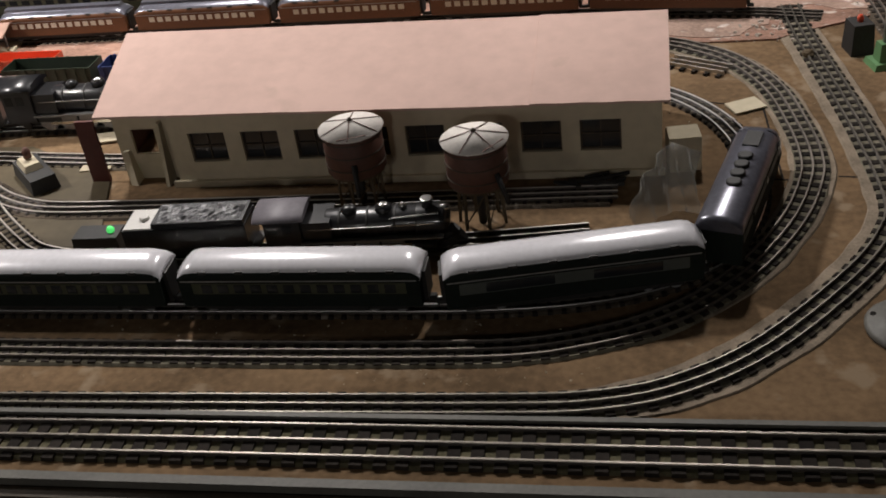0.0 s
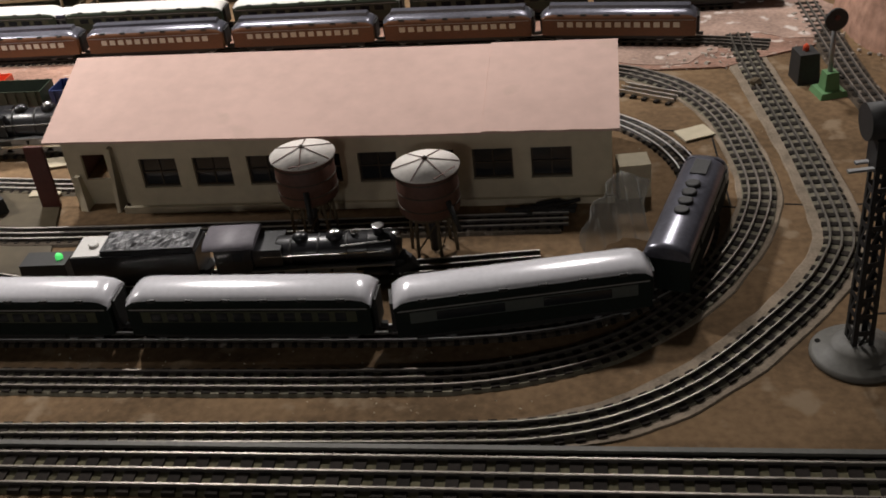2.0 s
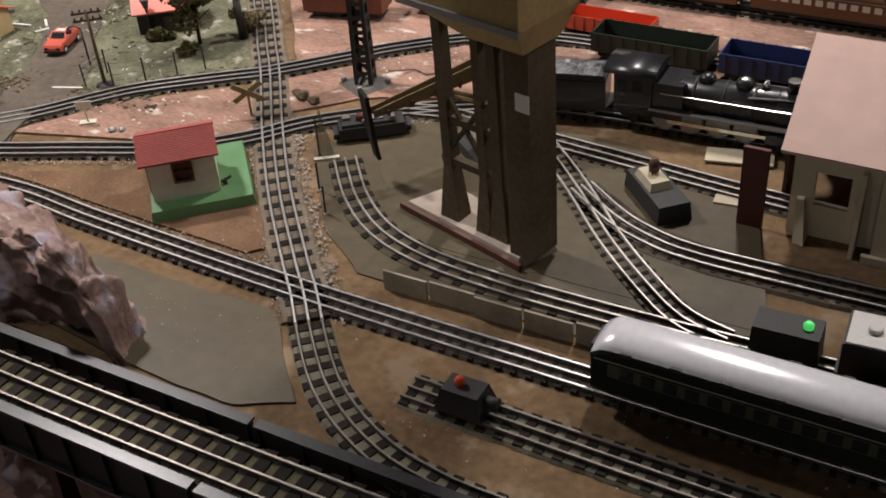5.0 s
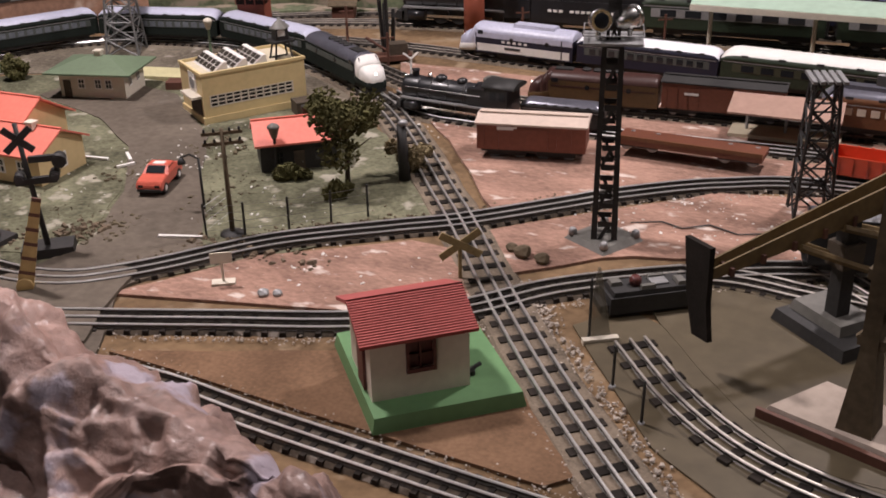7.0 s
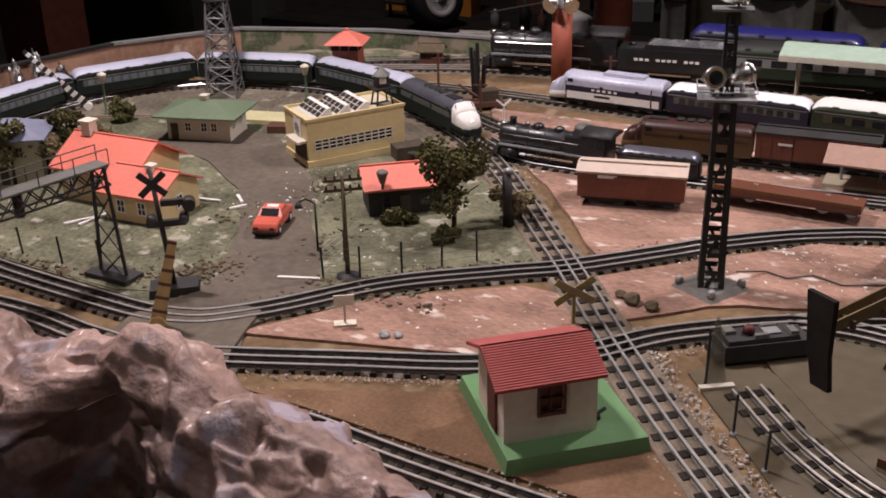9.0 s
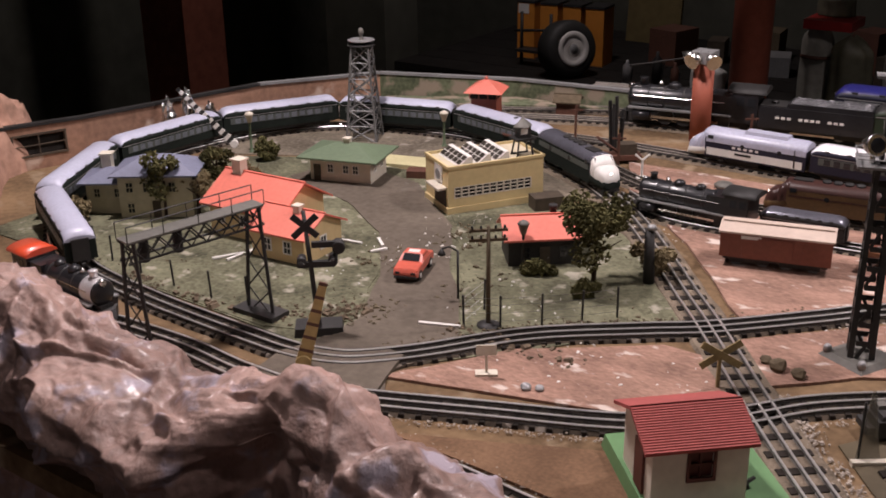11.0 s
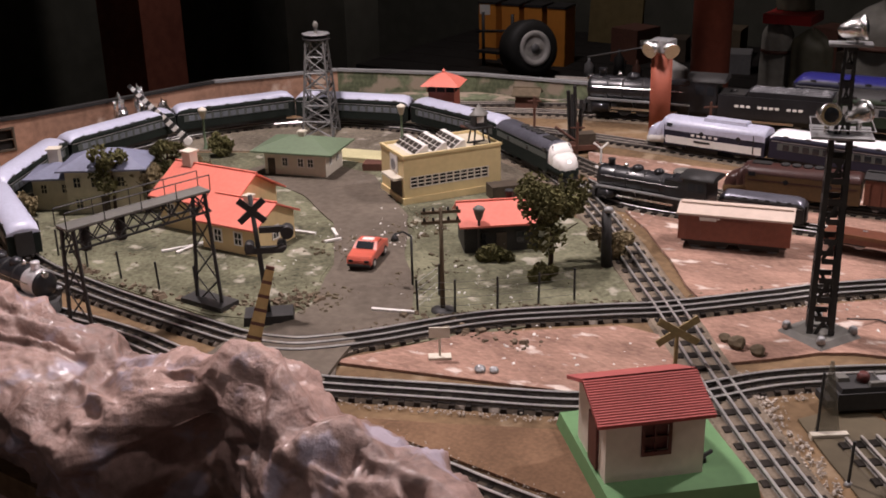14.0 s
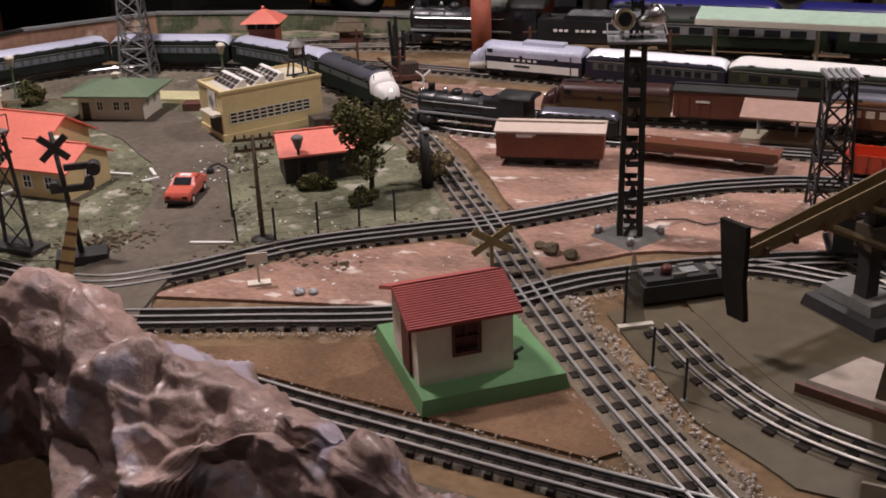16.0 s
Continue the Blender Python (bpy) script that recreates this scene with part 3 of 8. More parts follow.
track(BRIDGE, "wide-gauge three-rail track carried on girder bridges", OLIVE2, rail=mat("dull_bridge_rail", (0.20, 0.18, 0.155), 0.42, 0.8, scale=90, bump=0.05, vary=0.25), gauge=0.054, pitch=0.029, bedwidth=0.038, tie=BIGTIE, k=1.15, lift=0.0)


# ---- the engine shed ----
def windowed_wall(bm, x0, x1, z0, z1, y0, y1, holes):
    """A wall along x with real openings (xa, xb, za, zb)."""
    xs = sorted({x0, x1, *(h[0] for h in holes), *(h[1] for h in holes)})
    za, zb = (holes[0][2], holes[0][3]) if holes else (z0, z0)
    bx(bm, x0, x1, y0, y1, z0, za)
    bx(bm, x0, x1, y0, y1, zb, z1)
    for a, b in zip(xs, xs[1:]):
        mid = (a + b) / 2
        if not any(h[0] < mid < h[1] for h in holes):
            bx(bm, a, b, y0, y1, za, zb)
    return bm


def sash(xs, zs, y0, y1, m=None):
    """A window frame with bars as one connected piece: every second gap is a light."""
    bm = B()
    for i in range(len(xs) - 1):
        for j in range(len(zs) - 1):
            if not (i % 2 and j % 2):
                bx(bm, xs[i], xs[i + 1], y0, y1, zs[j], zs[j + 1], m)
    bmesh.ops.remove_doubles(bm, verts=bm.verts, dist=1e-5)
    return bm


def engine_shed():
    sh = thing("engine_shed", "long tan cardboard engine shed with pink roof and dark windows", "building")
    x0, x1, yf, yb, h = -0.325, 0.522, 1.938, 2.162, 0.136
    holes = [(-0.289 + k * 0.097, -0.289 + k * 0.097 + 0.067, 0.047, 0.104) for k in range(8)]
    part("wall", windowed_wall(B(), x0, x1, 0, h, yf, yf + 0.006, holes), CARD, sh)
    part("wall", bx(B(), x1 - 0.006, x1, yf + 0.006, yb, 0, h - 0.009), CARD, sh)
    part("wall", bx(B(), -0.44, x1, yb, yb + 0.006, 0, 0.178), CARD, sh, "tall plain rear wall")
    part("wall", windowed_wall(B(), -0.44, x0, 0, h - 0.012, yf + 0.03, yf + 0.036, [(-0.41, -0.365, 0.05, 0.10)]), CARD, sh)
    part("buttress", loft(B(), [[(-0.352, yf - 0.004, 0.0), (-0.346, yf - 0.004, 0.0), (-0.346, yf + 0.03, 0.0), (-0.352, yf + 0.03, 0.0)], [(-0.352, yf + 0.018, h - 0.02), (-0.346, yf + 0.018, h - 0.02), (-0.346, yf + 0.03, h - 0.02), (-0.352, yf + 0.03, h - 0.02)]], False), CARD, sh)
    part("buttress", loft(B(), [[(-0.425, yf + 0.005, 0.0), (-0.41, yf + 0.002, 0.0), (-0.41, yf + 0.03, 0.0), (-0.425, yf + 0.03, 0.0)], [(-0.43, yf + 0.02, 0.06), (-0.42, yf + 0.02, 0.06), (-0.42, yf + 0.03, 0.06), (-0.43, yf + 0.03, 0.06)]], False), CARD, sh)
    part("plinth", bx(B(), x0 - 0.01, x1 + 0.004, yf - 0.008, yf - 0.0005, 0, 0.012), CARD, sh)
    for a, b, c, d in holes:
        f = sash((a, a + 0.003, (a + b) / 2 - 0.001, (a + b) / 2 + 0.001, b - 0.003, b), (c, c + 0.003, (c + d) / 2 - 0.001, (c + d) / 2 + 0.001, d - 0.003, d), yf + 0.0065, yf + 0.0085)
        w = part("window", f, WOODEDGE, sh)
        part("pane", bx(B(), a, b, yf + 0.009, yf + 0.010, c, d), GLASSDARK, w)
    ye, yr, zr, ze = 1.930, 2.175, 0.189, 0.137
    for a, b, dz in ((-0.452, 0.312, 0.0), (0.3125, 0.535, 0.002)):
        bm = B()
        secs = []
        for i in range(13):
            x = a + (b - a) * i / 12
            w = 0.0004 * math.sin(i * 1.7)
            secs.append([(x, ye, ze - x * 0.010 + dz + w), (x - max(0, -x - 0.35) * 0.2, yr, zr - x * 0.012 + dz + w * 0.5), (x - max(0, -x - 0.35) * 0.2, yr, zr - x * 0.012 + dz + 0.004 + w * 0.5), (x, ye, ze - x * 0.010 + dz + 0.004 + w)])
        part("roof", loft(bm, secs, False), ROOFCARD, sh)
    for x in (-0.44, x1 - 0.006):
        part("gable", loft(B(), [[(x + e, yf + 0.04, ze - 0.009), (x + e, yb - 0.001, ze - 0.009), (x + e, yb - 0.001, zr - 0.012)] for e in (0, 0.005)], False), CARD, sh)
    part("door", bx(B(), -0.505, -0.470, 1.955, 1.961, 0.002, 0.125, taper=0.0), MAROON, sh, "dark red open end door")
    part("door", bx(B(), -0.468, -0.462, 2.05, 2.16, 0.002, 0.13), MAROON, sh, "dark red end door")
    # added near-black sheet: the shade inside the shed, as colour behind its windows
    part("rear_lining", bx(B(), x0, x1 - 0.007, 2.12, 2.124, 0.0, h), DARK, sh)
    return sh


engine_shed()


# ---- water towers ----
def water_tower(m):
    w = thing("water_tower", "rust-brown water tower with dirty white conical roof", "water tower", m, group="water towers by the engine shed")
    r = 0.052
    part("tank", lathe(B(), [(r - 0.002, 0.085), (r, 0.087), (r, 0.16), (r - 0.002, 0.161)], 28), RUST, w)
    for z in (0.10, 0.125, 0.15):
        part("hoop", lathe(B(), [(r + 0.0002, z), (r + 0.0012, z + 0.0006), (r + 0.0012, z + 0.0018), (r + 0.0002, z + 0.0024)], 28), WOODEDGE, w)
    part("roof", lathe(B(), [(r + 0.004, 0.160), (r + 0.005, 0.163), (0.004, 0.175), (0.001, 0.177)], 28), TANKTOP, w, "dirty white cone with ribs")
    for k in range(6):
        a = k * math.tau / 6 + 0.3
        part("rib", cy(B(), (math.cos(a) * (r + 0.004), math.sin(a) * (r + 0.004), 0.1640), (0, 0, 0.1775), 0.0009, seg=5), RUST, w)
    part("finial", lathe(B(), [(0.004, 0.175), (0.0045, 0.178), (0.0015, 0.181)], 10), WOODEDGE, w)
    part("hatch_letters", bx(B(), -0.03, 0.02, -0.0475, -0.045, 0.1640, 0.1655), RUST, w)
    for k in range(6):
        a = k * math.tau / 6
        part("leg", cy(B(), (math.cos(a) * 0.040, math.sin(a) * 0.040, 0.0), (math.cos(a) * 0.036, math.sin(a) * 0.036, 0.086), 0.003, seg=6), TIMBER, w)
        b = a + math.tau / 6
        part("brace", cy(B(), (math.cos(a) * 0.039, math.sin(a) * 0.039, 0.015), (math.cos(b) * 0.037, math.sin(b) * 0.037, 0.075), 0.0013, seg=4), TIMBER, w)
    part("deck", lathe(B(), [(0.048, 0.080), (0.048, 0.086)], 16), TIMBER, w)
    part("standpipe", cy(B(), (0, 0, 0), (0, 0, 0.082), 0.007, seg=8), BLACKMATT, w)
    part("spout", cy(B(), (-0.008, -0.05, 0.115), (-0.010, -0.075, 0.066), 0.005, 0.004, seg=8), BLACKMATT, w)
    return w


water_tower(pose(0.034, 1.850, 0, 0, 0, 20) @ Matrix.Scale(0.93, 4))
water_tower(pose(0.240, 1.800, 0, 0, 0, 55) @ Matrix.Scale(0.93, 4))


# ---- rolling stock ----
def body_ring(x, w, h0, h1, sag=0.0, k=1.0):
    """Half-round roof section of a coach at x."""
    pts = [(x, -w, h0), (x, w, h0)]
    for i in range(9):
        a = math.pi * i / 8
        pts.append((x, w * math.cos(a), h1 + sag + 0.020 * k * math.sin(a)))
    return pts


def truck(parent, x, n=2):
    t = part("truck", prism(B(), [(x - 0.030, -0.0215), (x + 0.030, -0.0215), (x + 0.030, -0.0187), (x + 0.006, -0.0187), (x + 0.006, 0.0187), (x + 0.030, 0.0187), (x + 0.030, 0.0215), (x - 0.030, 0.0215), (x - 0.030, 0.0187), (x - 0.006, 0.0187), (x - 0.006, -0.0187), (x - 0.030, -0.0187)], 0.020, 0.028), BLACKMATT, parent)
    for i in range(n):
        xx = x - 0.020 + 0.040 * i / (n - 1)
        part("wheelset", cy(cy(cy(B(), (xx, -0.0185, 0.0235), (xx, -0.0145, 0.0235), 0.0095, seg=14), (xx, 0.0145, 0.0235), (xx, 0.0185, 0.0235), 0.0095, seg=14), (xx, -0.02, 0.0235), (xx, 0.02, 0.0235), 0.002, seg=6), GREYMETAL, t)
    return t


def coach(m, length, roof, side, strip, label, category="passenger car", group="", windows=12, width=0.033, top=0.080, clerestory=False, wstrip=True, winmat=None):
    c = thing("passenger_car", label, category, m, group)
    L = length / 2
    part("body", bx(B(), -L, L, -width, width, 0.034, top), side, c, bevel=0.002)
    secs = []
    for x, k, s in ((-L - 0.001, 0.55, -0.006), (-L + 0.010, 0.85, -0.001), (-L + 0.024, 1.0, 0), (L - 0.024, 1.0, 0), (L - 0.010, 0.85, -0.001), (L + 0.001, 0.55, -0.006)):
        secs.append(body_ring(x, width + 0.001, top - 0.001, top + 0.004, s, k))
    rb = loft(B(), secs)
    rb.normal_update()
    for f in rb.faces:
        f.material_index = 1 if abs(f.normal.y) > 0.80 else 0
    part("roof", rb, roof, c).data.materials.append(side)
    for sgn in (-1, 1):
        y = sgn * (width + 0.0006)
        if wstrip:
            part("window_band", bx(B(), -L + 0.02, L - 0.02, min(y, y - sgn * 0.001), max(y, y - sgn * 0.001), 0.056, 0.074), strip, c)
        part("letter_board", bx(B(), -L + 0.004, L - 0.004, min(y, y + sgn * 0.0006), max(y, y + sgn * 0.0006), 0.0772, 0.0792), GREYMETAL, c)
        for i in range(windows):
            x = -L + 0.03 + (length - 0.06) * (i + 0.5) / windows
            w = (length - 0.06) / windows * 0.32
            part("window", bx(B(), x - w, x + w, min(y, y + sgn * 0.0009), max(y, y + sgn * 0.0009), 0.058, 0.072), winmat or GLASSDARK, c)
        for i in range(6):
            x = -L + 0.04 + (length - 0.08) * i / 5
            part("roof_vent", bx(B(), x - 0.006, x + 0.006, sgn * 0.0300 - 0.0025, sgn * 0.0300 + 0.0025, top + 0.0085, top + 0.0135), BLACKMATT, c)
        part("skirt", bx(B(), -L + 0.08, L - 0.08, min(y * 0.85, y * 0.8), max(y * 0.85, y * 0.8), 0.024, 0.035), BLACKMATT, c)
    if clerestory:
        part("clerestory", bx(B(), -L + 0.012, L - 0.012, -0.013, 0.013, top + 0.018, top + 0.030, taper=0.002), roof, c, bevel=0.002)
    part("underframe", bx(B(), -L + 0.01, L - 0.01, -0.026, 0.026, 0.028, 0.034), BLACKMATT, c)
    for x in (-L + 0.055, L - 0.055):
        truck(c, x)
    for s in (-1, 1):
        part("coupler", bx(B(), min(s * L, s * (L + 0.014)), max(s * L, s * (L + 0.014)), -0.004, 0.004, 0.024, 0.031), BLACKMATT, c)
        part("vestibule", bx(B(), min(s * L, s * (L + 0.006)), max(s * L, s * (L + 0.006)), -0.018, 0.018, 0.034, 0.083), BLACKMATT, c)
    return c


def diesel(m, length, roof, side, strip, nose, label, group="", band=(0.062, 0.076), bars=0, two_tone=False):
    """A streamlined cab unit; nose to +x."""
    c = thing("diesel_locomotive", label, "locomotive", m, group)
    L = length / 2
    w, top = 0.034, 0.082
    part("body", bx(B(), -L, L - 0.055, -w, w, 0.030, top), side, c, bevel=0.002)
    part("roof", loft(B(), [body_ring(x, w, top - 0.001, top + 0.002, s, 0.95) for x, s in ((-L, -0.003), (-L + 0.01, 0), (L - 0.062, 0), (L - 0.056, -0.001))]), roof, c)

    def ring(x, ww, z0, z1, r):
        out = []
        for i in range(16):
            a = math.tau * i / 16
            ca, sa = math.cos(a), math.sin(a)
            e = 0.55
            out.append((x, ww * math.copysign(abs(ca) ** e, ca), (z0 + z1) / 2 + (z1 - z0) / 2 * math.copysign(abs(sa) ** e, sa)))
        return out
    part("cab", loft(B(), [ring(L - 0.060, w, 0.030, top + 0.020, 0), ring(L - 0.050, w, 0.030, top + 0.019, 0)]), roof, c)
    part("cab_front", loft(B(), [ring(L - 0.050, w, 0.030, top + 0.019, 0), ring(L - 0.034, w * 0.97, 0.028, top - 0.002, 0)]), nose, c)
    part("apron", loft(B(), [ring(L - 0.058, w * 1.015, 0.027, 0.062, 0), ring(L - 0.034, w * 0.99, 0.026, 0.058, 0), ring(L - 0.018, w * 0.95, 0.025, 0.054, 0), ring(L - 0.003, w * 0.78, 0.024, 0.046, 0), ring(L + 0.001, w * 0.5, 0.027, 0.042, 0)]), strip if two_tone else side, c)
    part("nose", loft(B(), [ring(L - 0.036, w * 0.97, 0.028, top - 0.002, 0), ring(L - 0.020, w * 0.93, 0.027, top - 0.006, 0), ring(L - 0.006, w * 0.75, 0.026, top - 0.018, 0), ring(L, w * 0.4, 0.030, top - 0.034, 0)]), nose, c)
    for s in (-1, 1):
        part("windscreen", loft(B(), [[(L - 0.0475, s * 0.004, top - 0.002), (L - 0.0475, s * 0.027, top - 0.002), (L - 0.0495, s * 0.024, top + 0.014), (L - 0.0495, s * 0.004, top + 0.014)], [(L - 0.0385, s * 0.004, top - 0.001), (L - 0.0385, s * 0.027, top - 0.001), (L - 0.0475, s * 0.024, top + 0.014), (L - 0.0475, s * 0.004, top + 0.014)]], False), GLASSDARK, c)
        y = s * (w + 0.0006)
        part("side_stripe", bx(B(), -L + 0.008, L - 0.060, min(y, y - s * 0.001), max(y, y - s * 0.001), *band), strip, c)
        for i in range(bars):
            x = -L + 0.13 + 0.016 * i
            part("lettering_bar", bx(B(), x - 0.0045, x + 0.0045, min(y, y + s * 0.001), max(y, y + s * 0.001), 0.0595, 0.0655), WHITE, c)
        if two_tone:
            part("upper_side", bx(B(), -L, L - 0.058, min(y, y + s * 0.0008), max(y, y + s * 0.0008), 0.0695, 0.0830), roof, c)
            part("name_plate", bx(B(), -L + 0.145, -L + 0.190, min(y, y + s * 0.001), max(y, y + s * 0.001), 0.043, 0.049), BLACKMATT, c)
            part("door_line", bx(B(), -L + 0.028, -L + 0.031, min(y, y + s * 0.0012), max(y, y + s * 0.0012), 0.036, 0.083), BLACKMATT, c)
        for x in (-L + 0.07, -L + 0.17):
            part("porthole", cy(B(), (x, y - s * 0.0005, 0.069), (x, y + s * 0.001, 0.069), 0.006, seg=14), GLASSDARK, c)
        part("cab_window", bx(B(), L - 0.078, L - 0.062, min(y, y + s * 0.001), max(y, y + s * 0.001), 0.078, 0.088), GLASSDARK, c)
    if two_tone:
        part("roof_hatch", bx(B(), -L + 0.055, -L + 0.175, -0.019, 0.019, top + 0.013, top + 0.0265, taper=0.003), roof, c, bevel=0.002)
    for i in range(0 if two_tone else 4):
        x = -L + 0.10 + 0.026 * i
        part("roof_fan", lathe(B(), [(0.011, 0), (0.0115, 0.004), (0.009, 0.0055)], 14, (x, 0, top + 0.0195)), BLACKMATT, c)
    if not two_tone:
        part("roof_grille", bx(B(), -L + 0.21, -L + 0.255, -0.012, 0.012, top + 0.0185, top + 0.0225), BLACKMATT, c)
    part("headlight", cy(B(), (L - 0.014, 0, top - 0.019), (L - 0.005, 0, top - 0.021), 0.0038, seg=12), glow("lit_headlight", (1, 0.95, 0.85), 6.0) if "HL" not in MATS else MATS["HL"], c)
    part("pilot", bx(B(), L - 0.03, L - 0.004, -0.026, 0.026, 0.016, 0.030, taper=0.002), BLACKMATT, c)
    for x in (-L + 0.055, L - 0.075):
        truck(c, x)
    part("fuel_tank", bx(B(), -0.04, 0.05, -0.026, 0.026, 0.016, 0.031), BLACKMATT, c, bevel=0.004)
    return c


MATS = {"HL": glow("lit_headlight", (1.0, 0.95, 0.85), 5.0)}


def steam_loco(m, label, green=False, scale=1.0, cabtop=None, front=None, shine=False):
    """A steam locomotive, front to +x, its middle at the pose."""
    c = thing("steam_locomotive", label, "locomotive", m @ Matrix.Scale(scale, 4))
    skin = front or BLACK
    part("boiler", lathe(B(), [(0.024, -0.07), (0.0255, -0.068), (0.0255, 0.10), (0.0245, 0.102), (0.020, 0.104), (0.012, 0.108), (0.002, 0.109)], 24), BLACK, c)
    c.children[0].matrix_local = pose(0.03, 0, 0.062, 0, 90, 0)
    part("smokebox", lathe(B(), [(0.0262, 0.0), (0.0265, 0.002), (0.0265, 0.034), (0.0262, 0.036)], 24), skin, c).matrix_local = pose(0.092, 0, 0.062, 0, 90, 0)
    for x in (-0.02, 0.02, 0.06):
        part("boiler_band", lathe(B(), [(0.0257, 0), (0.0265, 0.001), (0.0265, 0.003), (0.0257, 0.004)], 24), BLACKMATT, c).matrix_local = pose(x, 0, 0.062, 0, 90, 0)
    part("firebox", bx(B(), -0.075, -0.03, -0.027, 0.027, 0.032, 0.084), BLACK, c, bevel=0.005)
    part("cab", bx(B(), -0.125, -0.072, -0.032, 0.032, 0.034, 0.094), BLACK, c, bevel=0.002)
    part("cab_roof", loft(B(), [body_ring(x, 0.034, 0.092, 0.0935, 0, 0.55) for x in (-0.140, -0.066)]), cabtop or BLACKMATT, c)
    for s in (-1, 1):
        for x in (-0.113, -0.092):
            part("cab_window", bx(B(), x - 0.007, x + 0.007, min(s * 0.0318, s * 0.0328), max(s * 0.0318, s * 0.0328), 0.068, 0.084), GLASSDARK, c)
        part("running_board", bx(B(), -0.075, 0.130, min(s * 0.024, s * 0.034), max(s * 0.024, s * 0.034), 0.044, 0.047), GREYMETAL if not green else BLACK, c)
        part("cylinder", cy(B(), (0.085, s * 0.027, 0.030), (0.120, s * 0.027, 0.030), 0.010, seg=14), BLACK, c)
        part("main_rod", bx(B(), -0.05, 0.09, min(s * 0.0245, s * 0.0265), max(s * 0.0245, s * 0.0265), 0.026, 0.031), CHROME, c)
        part("handrail", cy(B(), (-0.06, s * 0.0275, 0.070), (0.12, s * 0.0275, 0.070), 0.0007, seg=5), CHROME, c)
        for i in range(4):
            x = -0.055 + 0.037 * i
            wl = part("driving_wheel", cy(B(), (x, s * 0.017, 0.0305), (x, s * 0.023, 0.0305), 0.0168, seg=20), BLACKMATT, c)
            part("rim", lathe(B(), [(0.0155, 0), (0.0172, 0.0005), (0.0172, 0.002), (0.0155, 0.0025)], 20), GREYMETAL, wl).matrix_local = pose(x, s * 0.0215, 0.0305, 90, 0, 0)
        for x in (0.105, 0.128, -0.10):
            part("pilot_wheel", cy(B(), (x, s * 0.016, 0.022), (x, s * 0.020, 0.022), 0.008, seg=12), BLACKMATT, c)
    part("chimney", lathe(B(), [(0.008, 0), (0.0075, 0.012), (0.009, 0.016), (0.0055, 0.0165)], 14, (0.108, 0, 0.086)), skin, c)
    if shine:
        part("chimney_ring", lathe(B(), [(0.0075, 0.0165), (0.0095, 0.0165), (0.0095, 0.0185), (0.0075, 0.0185)], 14, (0.108, 0, 0.086)), CHROME, c)
        part("dome_cap", lathe(B(), [(0.0085, 0.0125), (0.006, 0.0148), (0.001, 0.016)], 14, (0.045, 0, 0.083)), CHROME, c)
        for s in (-1, 1):
            part("steam_pipe", cy(B(), (0.055, s * 0.021, 0.080), (0.125, s * 0.016, 0.084), 0.0016, seg=6), CHROME, c)
    part("steam_dome", lathe(B(), [(0.013, 0), (0.012, 0.010), (0.006, 0.014), (0.001, 0.0145)], 14, (0.045, 0, 0.083)), BLACK, c)
    part("sand_dome", lathe(B(), [(0.012, 0), (0.011, 0.008), (0.005, 0.012), (0.001, 0.0125)], 14, (-0.005, 0, 0.084)), BLACK, c)
    part("bell", lathe(B(), [(0.006, 0), (0.005, 0.003), (0.002, 0.008)], 10, (0.073, 0, 0.090)), CHROME, c)
    part("headlight", cy(B(), (0.125, 0, 0.083), (0.139, 0, 0.083), 0.006, seg=12), CHROME, c)
    part("pilot", loft(B(), [[(0.135, -0.026, 0.018), (0.135, 0.026, 0.018), (0.135, 0.026, 0.034), (0.135, -0.026, 0.034)], [(0.160, -0.006, 0.016), (0.160, 0.006, 0.016), (0.150, 0.010, 0.032), (0.150, -0.010, 0.032)]], False), BLACKMATT, c)
    part("frame", bx(B(), -0.12, 0.14, -0.014, 0.014, 0.020, 0.040), BLACKMATT, c)
    return c


def tender(m, label, length=0.19, load=COAL, deck=BLACKMATT):
    c = thing("tender", label, "tender", m)
    L = length / 2
    part("body", bx(B(), -L, L, -0.031, 0.031, 0.032, 0.078), BLACK, c, bevel=0.002)
    part("bunker", bx(B(), -L * 0.1 - 0.04, L - 0.002, -0.029, 0.029, 0.078, 0.088), BLACK, c, bevel=0.002)
    bm = B()
    nx, ny = 26, 10
    vs = [[bm.verts.new((-L * 0.1 - 0.036 + (L * 1.1 + 0.030) * i / nx, -0.027 + 0.054 * j / ny, 0.0885 + (0.006 * math.sin(math.pi * j / ny) + 0.004 * noise.noise(Vector((i * 1.7, j * 1.9, 2))) if 0 < i < nx and 0 < j < ny else 0))) for j in range(ny + 1)] for i in range(nx + 1)]
    for i in range(nx):
        for j in range(ny):
            bm.faces.new((vs[i][j], vs[i + 1][j], vs[i + 1][j + 1], vs[i][j + 1]))
    part("coal", bm, load, c, "heaped shiny coal")
    part("tank_deck", bx(B(), -L + 0.003, -L * 0.1 - 0.043, -0.029, 0.029, 0.0782, 0.0805), deck, c)
    part("hatch", lathe(B(), [(0.008, 0), (0.008, 0.004), (0.006, 0.005)], 12, (-L * 0.7, 0, 0.0805)), deck, c)
    part("frame", bx(B(), -L - 0.004, L + 0.012, -0.027, 0.027, 0.027, 0.032), BLACKMATT, c)
    for x in (-L + 0.045, L - 0.045):
        truck(c, x)
    return c


